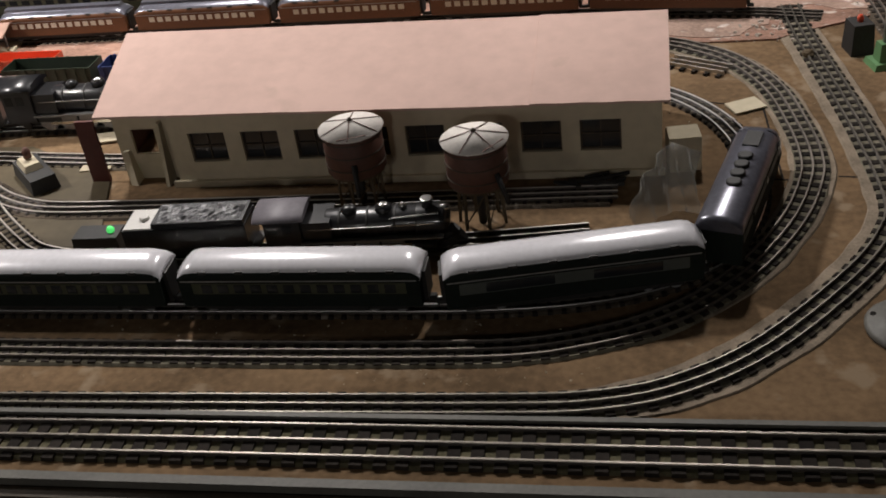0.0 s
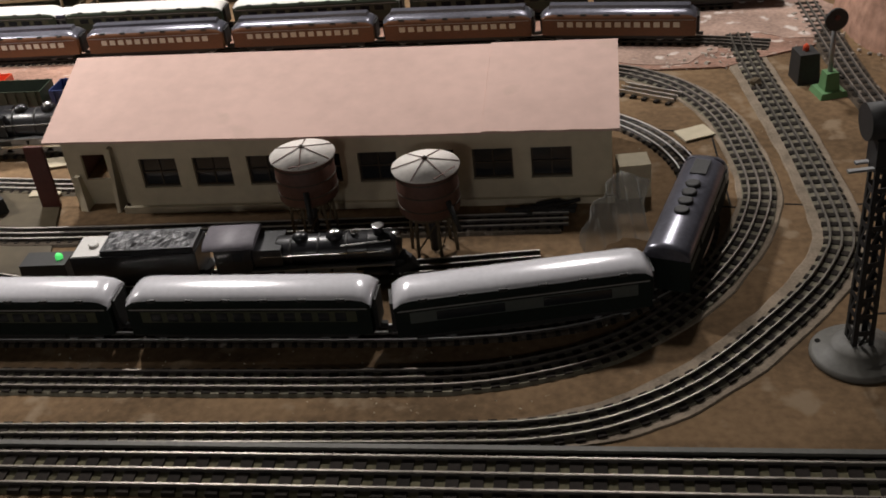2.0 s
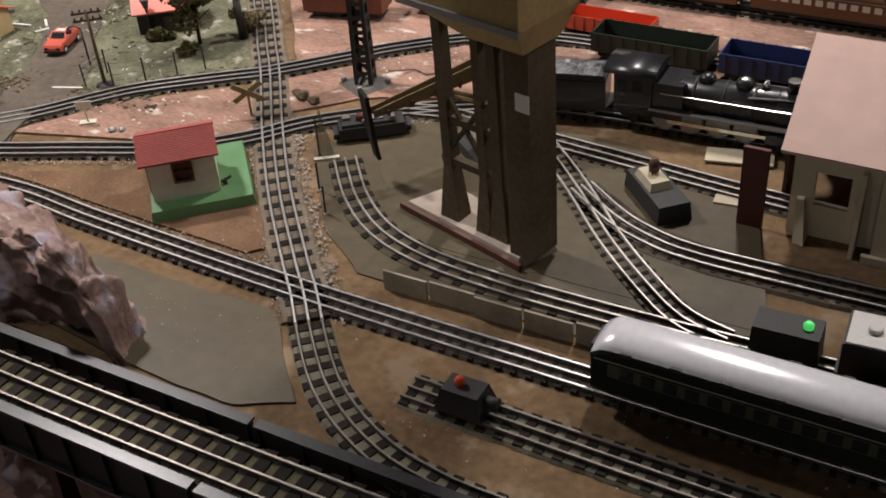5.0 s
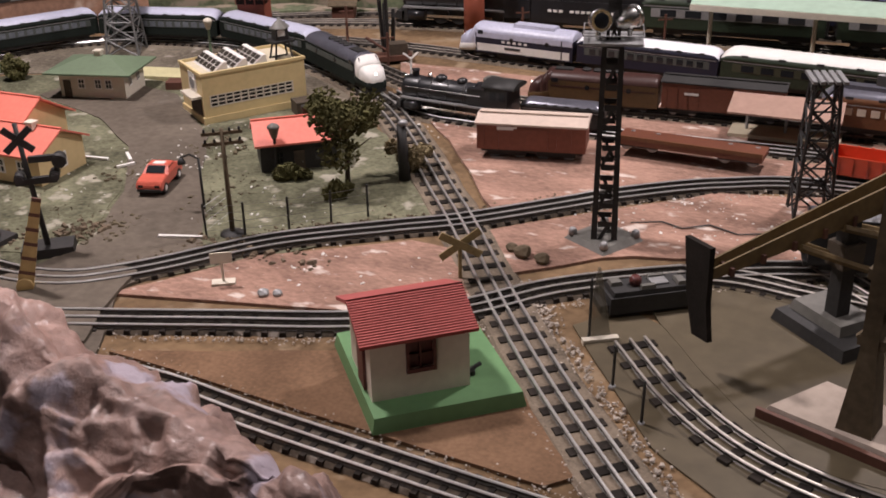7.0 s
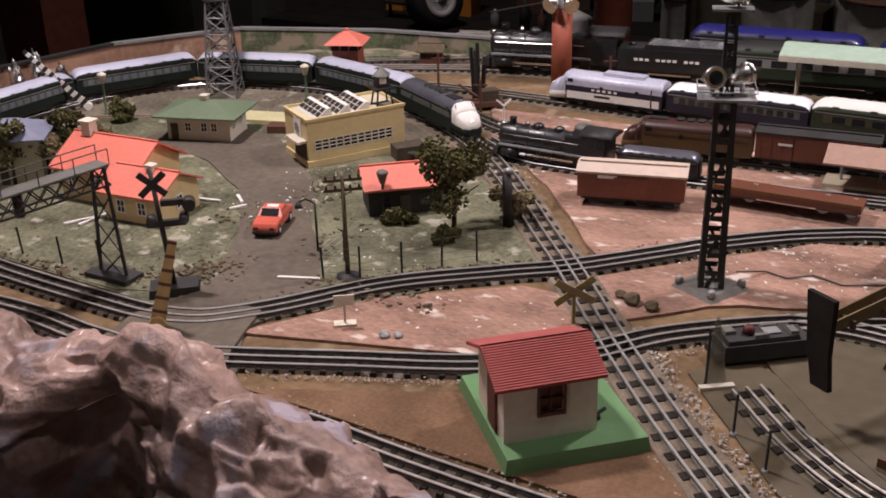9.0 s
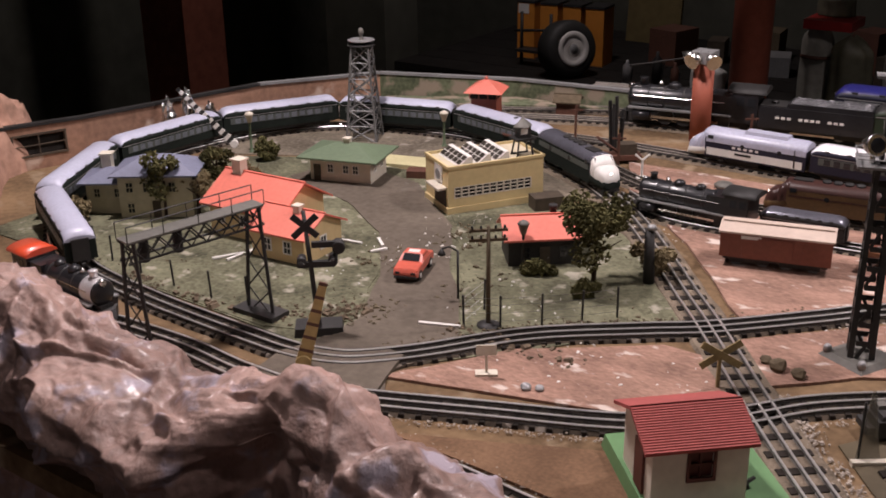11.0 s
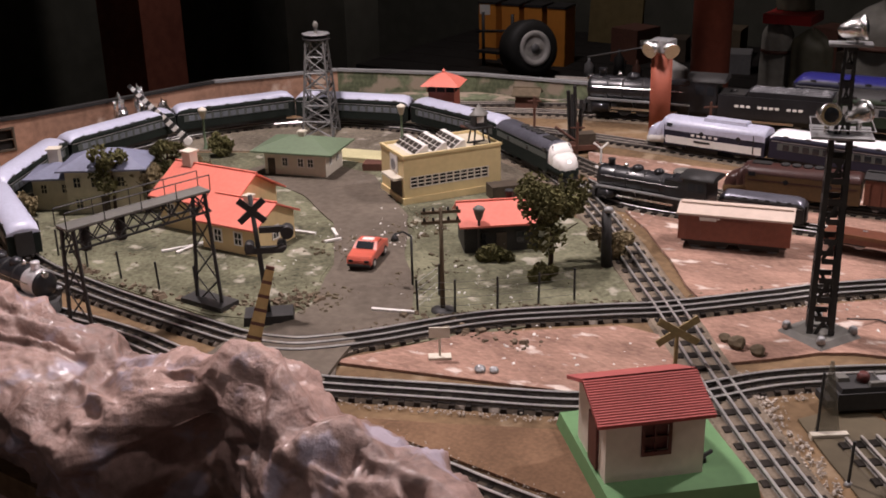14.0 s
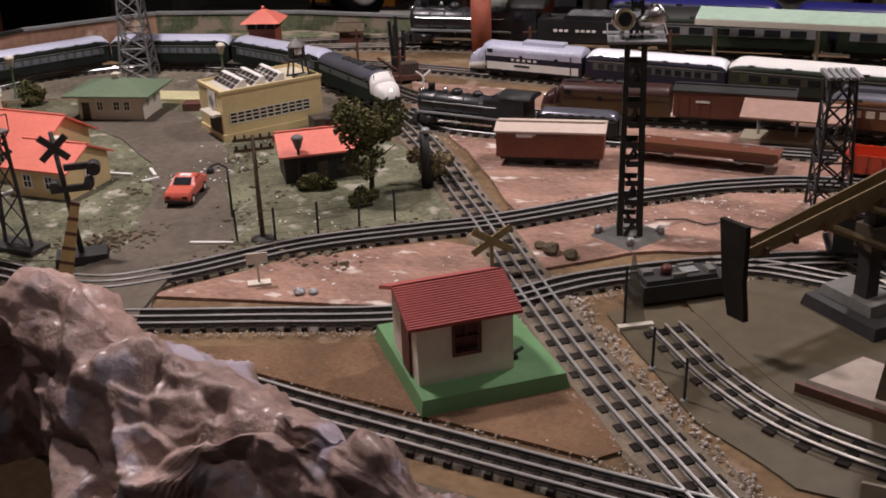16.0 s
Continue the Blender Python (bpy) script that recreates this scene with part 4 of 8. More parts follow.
def box_wagon(m, length, side, roof, label, name="boxcar", category="boxcar", h=0.088):
    c = thing(name, label, category, m)
    L = length / 2
    part("body", bx(B(), -L, L, -0.032, 0.032, 0.032, h), side, c, bevel=0.001)
    part("roof", loft(B(), [[(x, -0.0345, h - 0.001), (x, 0.0345, h - 0.001), (x, 0.0345, h + 0.002), (x, 0, h + 0.009), (x, -0.0345, h + 0.002)] for x in (-L - 0.003, L + 0.003)], False), roof, c)
    part("roof_walk", bx(B(), -L, L, -0.005, 0.005, h + 0.009, h + 0.011), roof, c)
    for s in (-1, 1):
        y = s * 0.0322
        part("door", bx(B(), -0.026, 0.026, min(y, y + s * 0.0015), max(y, y + s * 0.0015), 0.036, h - 0.005), side, c)
        for i in range(int(length / 0.022)):
            x = -L + 0.011 + 0.022 * i
            if abs(x) > 0.03:
                part("rib", bx(B(), x - 0.0008, x + 0.0008, min(y, y + s * 0.001), max(y, y + s * 0.001), 0.034, h - 0.002), side, c)
        part("marking_panel", bx(B(), -L * 0.62, -L * 0.62 + 0.03, min(y, y + s * 0.0012), max(y, y + s * 0.0012), 0.064, 0.069), WHITE, c)
    part("underframe", bx(B(), -L + 0.005, L - 0.005, -0.024, 0.024, 0.026, 0.032), BLACKMATT, c)
    for x in (-L + 0.045, L - 0.045):
        truck(c, x)
    return c


def open_wagon(m, length, side, label, h=0.066, load=None):
    c = thing("gondola", label, "gondola", m)
    L = length / 2
    for s in (-1, 1):
        part("side", bx(B(), -L, L, min(s * 0.030, s * 0.032), max(s * 0.030, s * 0.032), 0.032, h), side, c)
        part("end", bx(B(), min(s * L, s * (L - 0.002)), max(s * L, s * (L - 0.002)), -0.03, 0.03, 0.032, h), side, c)
        for i in range(9):
            x = -L + length * (i + 0.5) / 9
            part("rib", bx(B(), x - 0.0015, x + 0.0015, min(s * 0.032, s * 0.0338), max(s * 0.032, s * 0.0338), 0.032, h + 0.001), side, c)
    part("floor_plate", bx(B(), -L, L, -0.03, 0.03, 0.030, 0.034), load or side, c)
    for x in (-L + 0.04, L - 0.04):
        truck(c, x)
    return c


# train on the front curve
FRONT = "front streamlined train"


def sized(m, k):
    return m @ Matrix.Scale(k, 4)


S0 = 2.20
coach(ride(T1, S0, 0.36, -0.0034), 0.355, SILVER, NAVY, GREYSTRIPE, "dark baggage car with silver roof and grey panels on the track", group=FRONT, windows=2)
coach(ride(T1, S0 - 0.384, 0.36, -0.0034), 0.355, SILVER, NAVY, WINDOWLIT, "dark coach with silver roof and pale window band", group=FRONT)
coach(ride(T1, S0 - 0.768, 0.36, -0.0034), 0.355, SILVER, NAVY, WINDOWLIT, "dark coach with silver roof and pale window band", group=FRONT)
diesel(ride(T1, S0 + 0.352, 0.32, -0.0034), 0.325, DARKROOF, NAVY, GREYSTRIPE, SILVER, "dark streamlined diesel locomotive with silver nose on the front curve", group=FRONT)

# big black engine with its tender on the shed track
# the cab roof's grey holds the light that falls on it from above
GREYCAB = mat("toplit_grey_cab_roof", (0.17, 0.155, 0.175), 0.55, scale=60, vary=0.2)
steam_loco(ride(T5, along(T5, 0.06), 0.3, -0.0014) @ Matrix.Diagonal((1.08, 1.05, 0.86, 1)), "black steam locomotive with bright dome and pipes beside the water towers", cabtop=GREYCAB, shine=True)
tender(ride(T5, along(T5, -0.208), 0.19, -0.0034), length=0.20, label="black coal tender heaped with shiny coal, white rear deck", deck=WHITE)

LOW = Matrix.Diagonal((1.0, 0.88, 0.80, 1))
# brown coaches behind the engine shed
for k in range(5):
    coach(ride(T11, 2.47 - 0.352 * k, 0.3) @ LOW, 0.325, DARKROOF, BROWNCAR, BROWNCAR, "brown wooden coach with dark clerestory roof and lit windows", group="brown coach train", windows=13, clerestory=True, winmat=CREAM, wstrip=False)
# pale roofed coaches further back
for k in range(5):
    coach(ride(T12, 2.9 - 0.43 * k, 0.36) @ LOW, 0.40, WHITE, GREENCAR, WINDOWLIT, "dark green coach with pale roof at the back of the yard", group="pale roofed coach train", windows=10)

# black engine and open wagons west of the shed
steam_loco(sized(ride(T8, 1.685, 0.3, -0.0045), 1.14), "long black steam locomotive standing west of the engine shed", cabtop=BLACK, shine=True)
tender(ride(T8, 1.425, 0.19, -0.0034), "black coal tender with grey deck behind the standing engine", deck=DARKROOF)
GT = smooth_path([(-1.3, 2.40), (-0.9, 2.385), (-0.3, 2.38)])
open_wagon(ride(GT, 0.52, 0.2, -0.0100), 0.21, GREENCAR, "dark green gondola wagon with heaped load", load=COAL)
open_wagon(ride(GT, 0.745, 0.2, -0.0100), 0.20, BLUECAR, "dark blue hopper wagon")
open_wagon(Matrix.Translation((0.03, 0.075, 0)) @ sized(ride(GT, 0.375, 0.2, -0.0100), 0.8), 0.22, ORANGERED, "bright red gondola wagon")

# train on the far loop
LOOP = T9[::-1]
cut = next(i for i, p in enumerate(LOOP) if p.x < -1.95 and p.y < 1.78)
LOOP = LOOP[cut:] + T3[1:]
LN = next(i for i, p in enumerate(LOOP) if p.y > 2.5 and p.x > -1.88) * 0.012
K = 0.74
diesel(sized(ride(LOOP, LN, 0.24), K), 0.325, DARKROOF, NAVY, GREYSTRIPE, WHITE, "dark streamlined diesel with white nose on the far loop")
for k in range(6):
    coach(sized(ride(LOOP, LN - 0.262 - 0.278 * k, 0.26), K), 0.355, BLUEROOF, NAVY, GREYSTRIPE, "dark coach with pale blue-grey roof and lit windows", group="far loop train", winmat=DIMWINDOW)

CABOOSE = mat("caboose_brown_red", (0.19, 0.060, 0.036), 0.5, scale=60, bump=0.08, vary=0.2)
FOIL = mat("wrinkled_silver_foil", (0.75, 0.73, 0.74), 0.33, 0.55, scale=160, bump=1.0, vary=0.2)
# yard trains
diesel(sized(ride(T12[::-1], along(T12[::-1], -1.628), 0.24), 0.74), 0.33, BLUEROOF, NAVYBLUE, WHITE, BLUEROOF, "silver-blue and navy diesel with white lower band in the yard", band=(0.034, 0.054), bars=5, two_tone=True)
for k in range(3):
    coach(sized(ride(T12, along(T12, -1.355 + 0.29 * k), 0.26), 0.74), 0.36, WHITEROOF, NAVYBLUE, GREYSTRIPE, "dark blue coach with gleaming white roof in the yard", group="white roofed yard train")
diesel(sized(ride(T11[::-1], along(T11[::-1], -1.405), 0.2), 0.70), 0.32, DARKMAROON, OLIVETAN, DARKMAROON, DARKMAROON, "maroon and tan diesel locomotive in the yard", band=(0.066, 0.070))
box_wagon(sized(ride(T11, along(T11, -1.175), 0.2), 0.78), 0.25, BOXCAR, BLACKMATT, "red-brown boxcar with white marking bars")
box_wagon(pose(-1.412, 2.372, -0.012, 0, 0, 14), 0.165, CABOOSE, mat("dusty_pink_cream_roof", (0.52, 0.42, 0.35), 0.6, scale=40, vary=0.12), "small red-brown caboose body with cream roof on the ground", name="caboose", category="caboose", h=0.072)
steam_loco(sized(ride(T14[::-1], along(T14[::-1], -1.592), 0.2), 0.78), "small dark green-black steam locomotive on a siding")
coach(sized(ride(T14, along(T14, -1.405), 0.2), 0.55), 0.24, DARKROOF, BLACKMATT, GREYSTRIPE, "grey streamlined tender behind the small engine", category="tender", windows=0, wstrip=False)
steam_loco(sized(ride(T13[::-1], along(T13[::-1], -1.83), 0.3), 1.1), "large black steam locomotive at the back of the yard")
bt_ = tender(ride(T13, along(T13, -1.575), 0.22), "long black tender with a pale lettering bar", length=0.24)
for k in range(12):
    if k not in (3, 8):
        part("lettering_bar", bx(B(), -0.075 + 0.0118 * k, -0.067 + 0.0118 * k, -0.0325, -0.031, 0.054, 0.059), WHITE, bt_)
for k in range(3):
    coach(sized(ride(T13, along(T13, -1.27 + 0.385 * k), 0.3), 1.0), 0.36, BLACKMATT, GREENCAR, GREYMETAL, "dark green coach at the back of the yard", group="dark coach train", windows=6)
BLUETOP = mat("deep_blue_roof", (0.022, 0.022, 0.14), 0.3, scale=50, bump=0.04, vary=0.2, coat=0.4)
for k in range(3):
    coach(ride(T15, along(T15, -1.38 + 0.385 * k), 0.3), 0.36, BLUETOP, NAVYBLUE, GREYMETAL, "dark coach with deep blue roof against the back edge", group="blue roofed coach train", windows=6)
steam_loco(sized(ride(smooth_path([(-2.5, 1.70), (-2.2, 1.665), (-1.95, 1.66)]), 0.28, 0.2), 0.75), "black steam locomotive with silver smokebox and red cab roof", cabtop=ORANGERED, front=FOIL)


# ---- crossing keeper's house ----
def gatehouse():
    g = thing("gatehouse", "white crossing keeper's house with red ribbed roof on green base", "gatehouse", pose(-1.282, 1.765, 0, 0, 0, 43))
    # local x along the ridge, y away from the track corner
    part("base", bx(B(), -0.091, 0.064, -0.110, 0.066, 0.004, 0.020, taper=0.003), GREEN, g, "green painted metal base", bevel=0.002)
    a, b, c, d, h = -0.083, 0.016, -0.079, 0.011, 0.092
    bm = windowed_wall(B(), a, b, 0.020, h - 0.007, c, c + 0.004, [(-0.046, -0.020, 0.049, 0.080)])
    part("wall", bm, CREAM, g)
    part("wall", bx(B(), a, b, d - 0.004, d, 0.020, h - 0.007), CREAM, g)
    for x in (a, b - 0.004):
        part("wall", loft(B(), [[(x + e, c + 0.004, 0.020), (x + e, d - 0.004, 0.020), (x + e, d - 0.004, h - 0.005), (x + e, (c + d) / 2, h + 0.012), (x + e, c + 0.004, h - 0.005)] for e in (0, 0.004)], False), CREAM, g)
    w = part("window", bx(bx(bx(bx(B(), -0.048, -0.018, c - 0.0025, c, 0.046, 0.050), -0.048, -0.018, c - 0.0025, c, 0.079, 0.082), -0.048, -0.045, c - 0.0025, c, 0.050, 0.079), -0.021, -0.018, c - 0.0025, c, 0.050, 0.079), MAROON, g, "dark red window frame")
    part("pane", bx(B(), -0.0465, -0.0195, c + 0.0042, c + 0.0052, 0.047, 0.081), MAROON, w)
    part("glazing_bar", bx(bx(B(), -0.034, -0.032, c + 0.001, c + 0.004, 0.047, 0.081), -0.046, -0.020, c + 0.001, c + 0.004, 0.063, 0.065), MAROON, w)
    ym = (c + d) / 2
    for s in (-1, 1):
        ye = c - 0.008 if s < 0 else d + 0.008
        part("roof", loft(B(), [[(x, ye, h - 0.008), (x, ym, h + 0.0145), (x, ym, h + 0.018), (x, ye, h - 0.0045)] for x in (a - 0.011, b + 0.007)], False), REDROOF, g)
        for i in range(19):
            t = i / 18
            y, z = ye + (ym - ye) * t, h - 0.0045 + 0.0225 * t
            part("roof_rib", bx(B(), a - 0.011, b + 0.007, y - 0.0007, y + 0.0007, z - 0.0005, z + 0.0007), REDROOF, g)
    part("door", bx(B(), a - 0.003, a, -0.058, -0.032, 0.022, 0.076), MAROON, g)
    part("lever", cy(cy(B(), (0.024, -0.062, 0.020), (0.024, -0.062, 0.026), 0.003, seg=8), (0.018, -0.064, 0.026), (0.034, -0.058, 0.029), 0.0022, seg=6), BLACKMATT, g)
    return g


gatehouse()


# ---- floodlight towers ----
def lattice(parent, w0, w1, z0, z1, n, material, r=0.0016, x=0.0, y=0.0):
    """A square lattice mast: four legs and their braces, bar by bar."""
    def c(i, k):
        w = w0 + (w1 - w0) * i / n
        sx, sy = ((-1, -1), (1, -1), (1, 1), (-1, 1))[k % 4]
        return (x + sx * w, y + sy * w, z0 + (z1 - z0) * i / n)
    for k in range(4):
        part("leg", cy(B(), c(0, k), c(n, k), r * 1.3, seg=5), material, parent)
        for i in range(n):
            part("brace", cy(B(), c(i, k), c(i + 1, k + 1), r * 0.8, seg=4), material, parent)
            part("brace", cy(B(), c(i, k + 1), c(i + 1, k), r * 0.8, seg=4), material, parent)
            part("girt", cy(B(), c(i + 1, k), c(i + 1, k + 1), r * 0.8, seg=4), material, parent)


def plate_mast(bm, w0, w1, z0, z1, n):
    """A mast of pierced plates: rails at the corners with rungs and round-holed webs."""
    for k in range(4):
        m = pose(0, 0, 0, 0, 0, 90 * k)
        for i in range(n):
            a, b = z0 + (z1 - z0) * i / n, z0 + (z1 - z0) * (i + 1) / n
            wa, wb = w0 + (w1 - w0) * i / n, w0 + (w1 - w0) * (i + 1) / n
            for s in (-1, 1):
                v = [(s * wa, -wa, a), (s * wa * 0.55, -wa, a), (s * wb * 0.55, -wb, b), (s * wb, -wb, b)]
                f = [(p[0], p[1] + 0.0012, p[2]) for p in v]
                loft(bm, [[m @ Vector(p) for p in v], [m @ Vector(p) for p in f]], False)
            q = (b - a) * 0.28
            v = [(-wb * 0.50, -wb, b - q), (wb * 0.50, -wb, b - q), (wb * 0.55, -wb, b), (-wb * 0.55, -wb, b)]
            loft(bm, [[m @ Vector(p) for p in v], [m @ Vector((p[0], p[1] + 0.0012, p[2])) for p in v]], False)
            if i % 2 == 0:
                loft(bm, [[m @ Vector(p) for p in ((-wa * 0.55, -wa, a), (-wa * 0.25, -wa, a), (wb * 0.55, -wb, b), (wb * 0.25, -wb, b))], [m @ Vector((p[0], p[1] + 0.0012, p[2])) for p in ((-wa * 0.55, -wa, a), (-wa * 0.25, -wa, a), (wb * 0.55, -wb, b), (wb * 0.25, -wb, b))]], False)
    bmesh.ops.remove_doubles(bm, verts=bm.verts, dist=1e-5)
    return bm


DULLGREY = mat("dull_grey_casting", (0.13, 0.125, 0.11), 0.55, scale=50, vary=0.25)


def flood_lamp(parent, x, y, z, yaw, r=0.0125):
    la = part("lamp_housing", lathe(B(), [(0.004, -0.022), (r * 0.6, -0.018), (r * 0.92, -0.006), (r, 0.006), (r * 0.95, 0.008)], 18), CHROME, parent, "round silver floodlight")
    la.matrix_local = pose(x, y, z, 78, 0, yaw)
    ri = part("rim", lathe(B(), [(r, 0.004), (r + 0.0015, 0.005), (r + 0.0015, 0.009), (r, 0.010)], 18), CHROME, la)
    part("lens", lathe(B(), [(r - 0.001, 0.0085), (r * 0.6, 0.011), (0.001, 0.012)], 18), GLASSDARK, la)
    part("yoke", cy(B(), (x, y, z - 0.022), (x, y, z - 0.012), 0.003, seg=6), CHROME, parent)


def flood_tower(m, label, h=0.265, top=0.105, mat_=BLACKMATT):
    f = thing("floodlight_tower", label, "light tower", m)
    part("base", bx(B(), -0.036, 0.036, -0.036, 0.036, 0.004, 0.011, pose(0, 0, 0, 0, 0, 45), taper=0.006), DULLGREY, f, "grey metal base plate", bevel=0.002)
    for sx, sy in ((-1, -1), (1, -1), (1, 1), (-1, 1)):
        part("bolt", lathe(B(), [(0.006, 0.0), (0.005, 0.007), (0.003, 0.009)], 8, ((sx + sy) * 0.020, (sy - sx) * 0.020, 0.010)), GREYMETAL, f)
    part("mast", plate_mast(B(), 0.0165, 0.0130, 0.010, h, 10), mat_, f, "pierced black metal mast")
    part("platform", bx(bx(bx(B(), -0.035, 0.035, -0.030, -0.018, h, h + 0.003), -0.035, 0.035, 0.018, 0.030, h, h + 0.003), -0.035, 0.035, -0.018, 0.018, h + 0.001, h + 0.002), GREYMETAL, f)
    for s in (-1, 1):
        part("railing", cy(cy(B(), (-0.035, s * 0.030, h + 0.012), (0.035, s * 0.030, h + 0.012), 0.0008, seg=5), (s * 0.035, -0.03, h + 0.012), (s * 0.035, 0.03, h + 0.012), 0.0008, seg=5), GREYMETAL, f)
    flood_lamp(f, -0.018, -0.012, h + 0.026, 20)
    flood_lamp(f, 0.019, 0.004, h + 0.026, 130)
    part("upper_mast", plate_mast(B(), 0.0085, 0.0070, h + 0.002, h + top, 5), mat_, f)
    part("top_platform", bx(B(), -0.024, 0.024, -0.012, 0.012, h + top, h + top + 0.003), GREYMETAL, f)
    flood_lamp(f, 0.006, 0.0, h + top + 0.020, 80, 0.013)
    return f


flood_tower(pose(-1.214, 2.122, 0, 0, 0, 18), "tall black pierced-metal floodlight tower with silver lamps on grey base")
t2 = thing("signal_gantry_tower", "black lattice tower with slatted top beside the engine track", "tower", pose(-0.99, 2.31, 0, 0, 0, 20))
lattice(t2, 0.024, 0.016, 0.0, 0.19, 5, BLACKMATT, 0.0018)
for i in range(5):
    part("slat", bx(B(), -0.022 + i * 0.0095, -0.016 + i * 0.0095, -0.026, 0.026, 0.190, 0.194), GREYMETAL, t2)


# ---- block signal with round base ----
def tall_signal():
    s = thing("signal_tower", "dark lattice signal mast with cylindrical lamp on round grey base", "signal", pose(0.835, 1.527, 0, 0, 0, 10))
    part("base", lathe(B(), [(0.060, 0.0), (0.061, 0.004), (0.056, 0.009), (0.042, 0.011), (0.036, 0.020), (0.030, 0.024), (0.018, 0.026)], 36), DULLGREY, s, "round dull grey stepped metal base")
    for a in (2.6, 5.8):
        part("screw_hole", cy(B(), (math.cos(a) * 0.051, math.sin(a) * 0.051, 0.0085), (math.cos(a) * 0.051, math.sin(a) * 0.051, 0.0105), 0.004, seg=10), DARK, s)
    part("mast", plate_mast(B(), 0.0140, 0.0115, 0.022, 0.285, 10), BLACKMATT, s, "near-black pierced mast")
    part("arm_platform", bx(bx(B(), -0.045, 0.045, -0.014, -0.008, 0.285, 0.288), -0.03, 0.03, 0.004, 0.010, 0.285, 0.288), GREYMETAL, s)
    part("mast_cap", bx(B(), -0.014, 0.014, -0.014, 0.014, 0.285, 0.322), BLACKMATT, s)
    part("lamp", cy(B(), (-0.026, 0, 0.343), (0.018, 0, 0.343), 0.022, seg=22), BLACKMATT, s, "round black lamp drum")
    part("lamp_rim", cy(B(), (0.018, 0, 0.343), (0.023, 0, 0.343), 0.024, seg=22), BLACK, s)
    return s


tall_signal()
gs = thing("block_signal", "small green-based signal post with dark target", "signal", pose(0.928, 2.318, 0, 0, 0, 15) @ Matrix.Scale(0.9, 4))
part("base", bx(bx(B(), -0.030, 0.030, -0.030, 0.030, 0.0, 0.012, taper=0.004), -0.016, 0.016, -0.016, 0.016, 0.012, 0.050, taper=0.003), GREEN, gs, bevel=0.001)
part("post", cy(B(), (0, 0, 0.05), (0, 0, 0.17), 0.005, seg=10), GREYMETAL, gs)
part("target", cy(B(), (0, -0.008, 0.165), (0, -0.002, 0.165), 0.024, seg=20), BLACKMATT, gs)
part("lens", cy(B(), (0, -0.010, 0.170), (0, -0.008, 0.170), 0.006, seg=10), MAROON, gs)
sm = thing("switch_motor", "black switch motor box with red lamp", "switch motor", pose(0.893, 2.385, 0, 0, 0, 12))
part("housing", bx(B(), -0.022, 0.022, -0.026, 0.026, 0.0, 0.060, taper=0.003), BLACKMATT, sm, bevel=0.003)
part("lamp", lathe(B(), [(0.006, 0.060), (0.006, 0.068), (0.003, 0.073)], 10), ORANGERED, sm)


# ---- coaling tower ----
DUSTYCARD = mat("dusty_card", (0.36, 0.30, 0.25), 0.85, scale=30, vary=0.2)


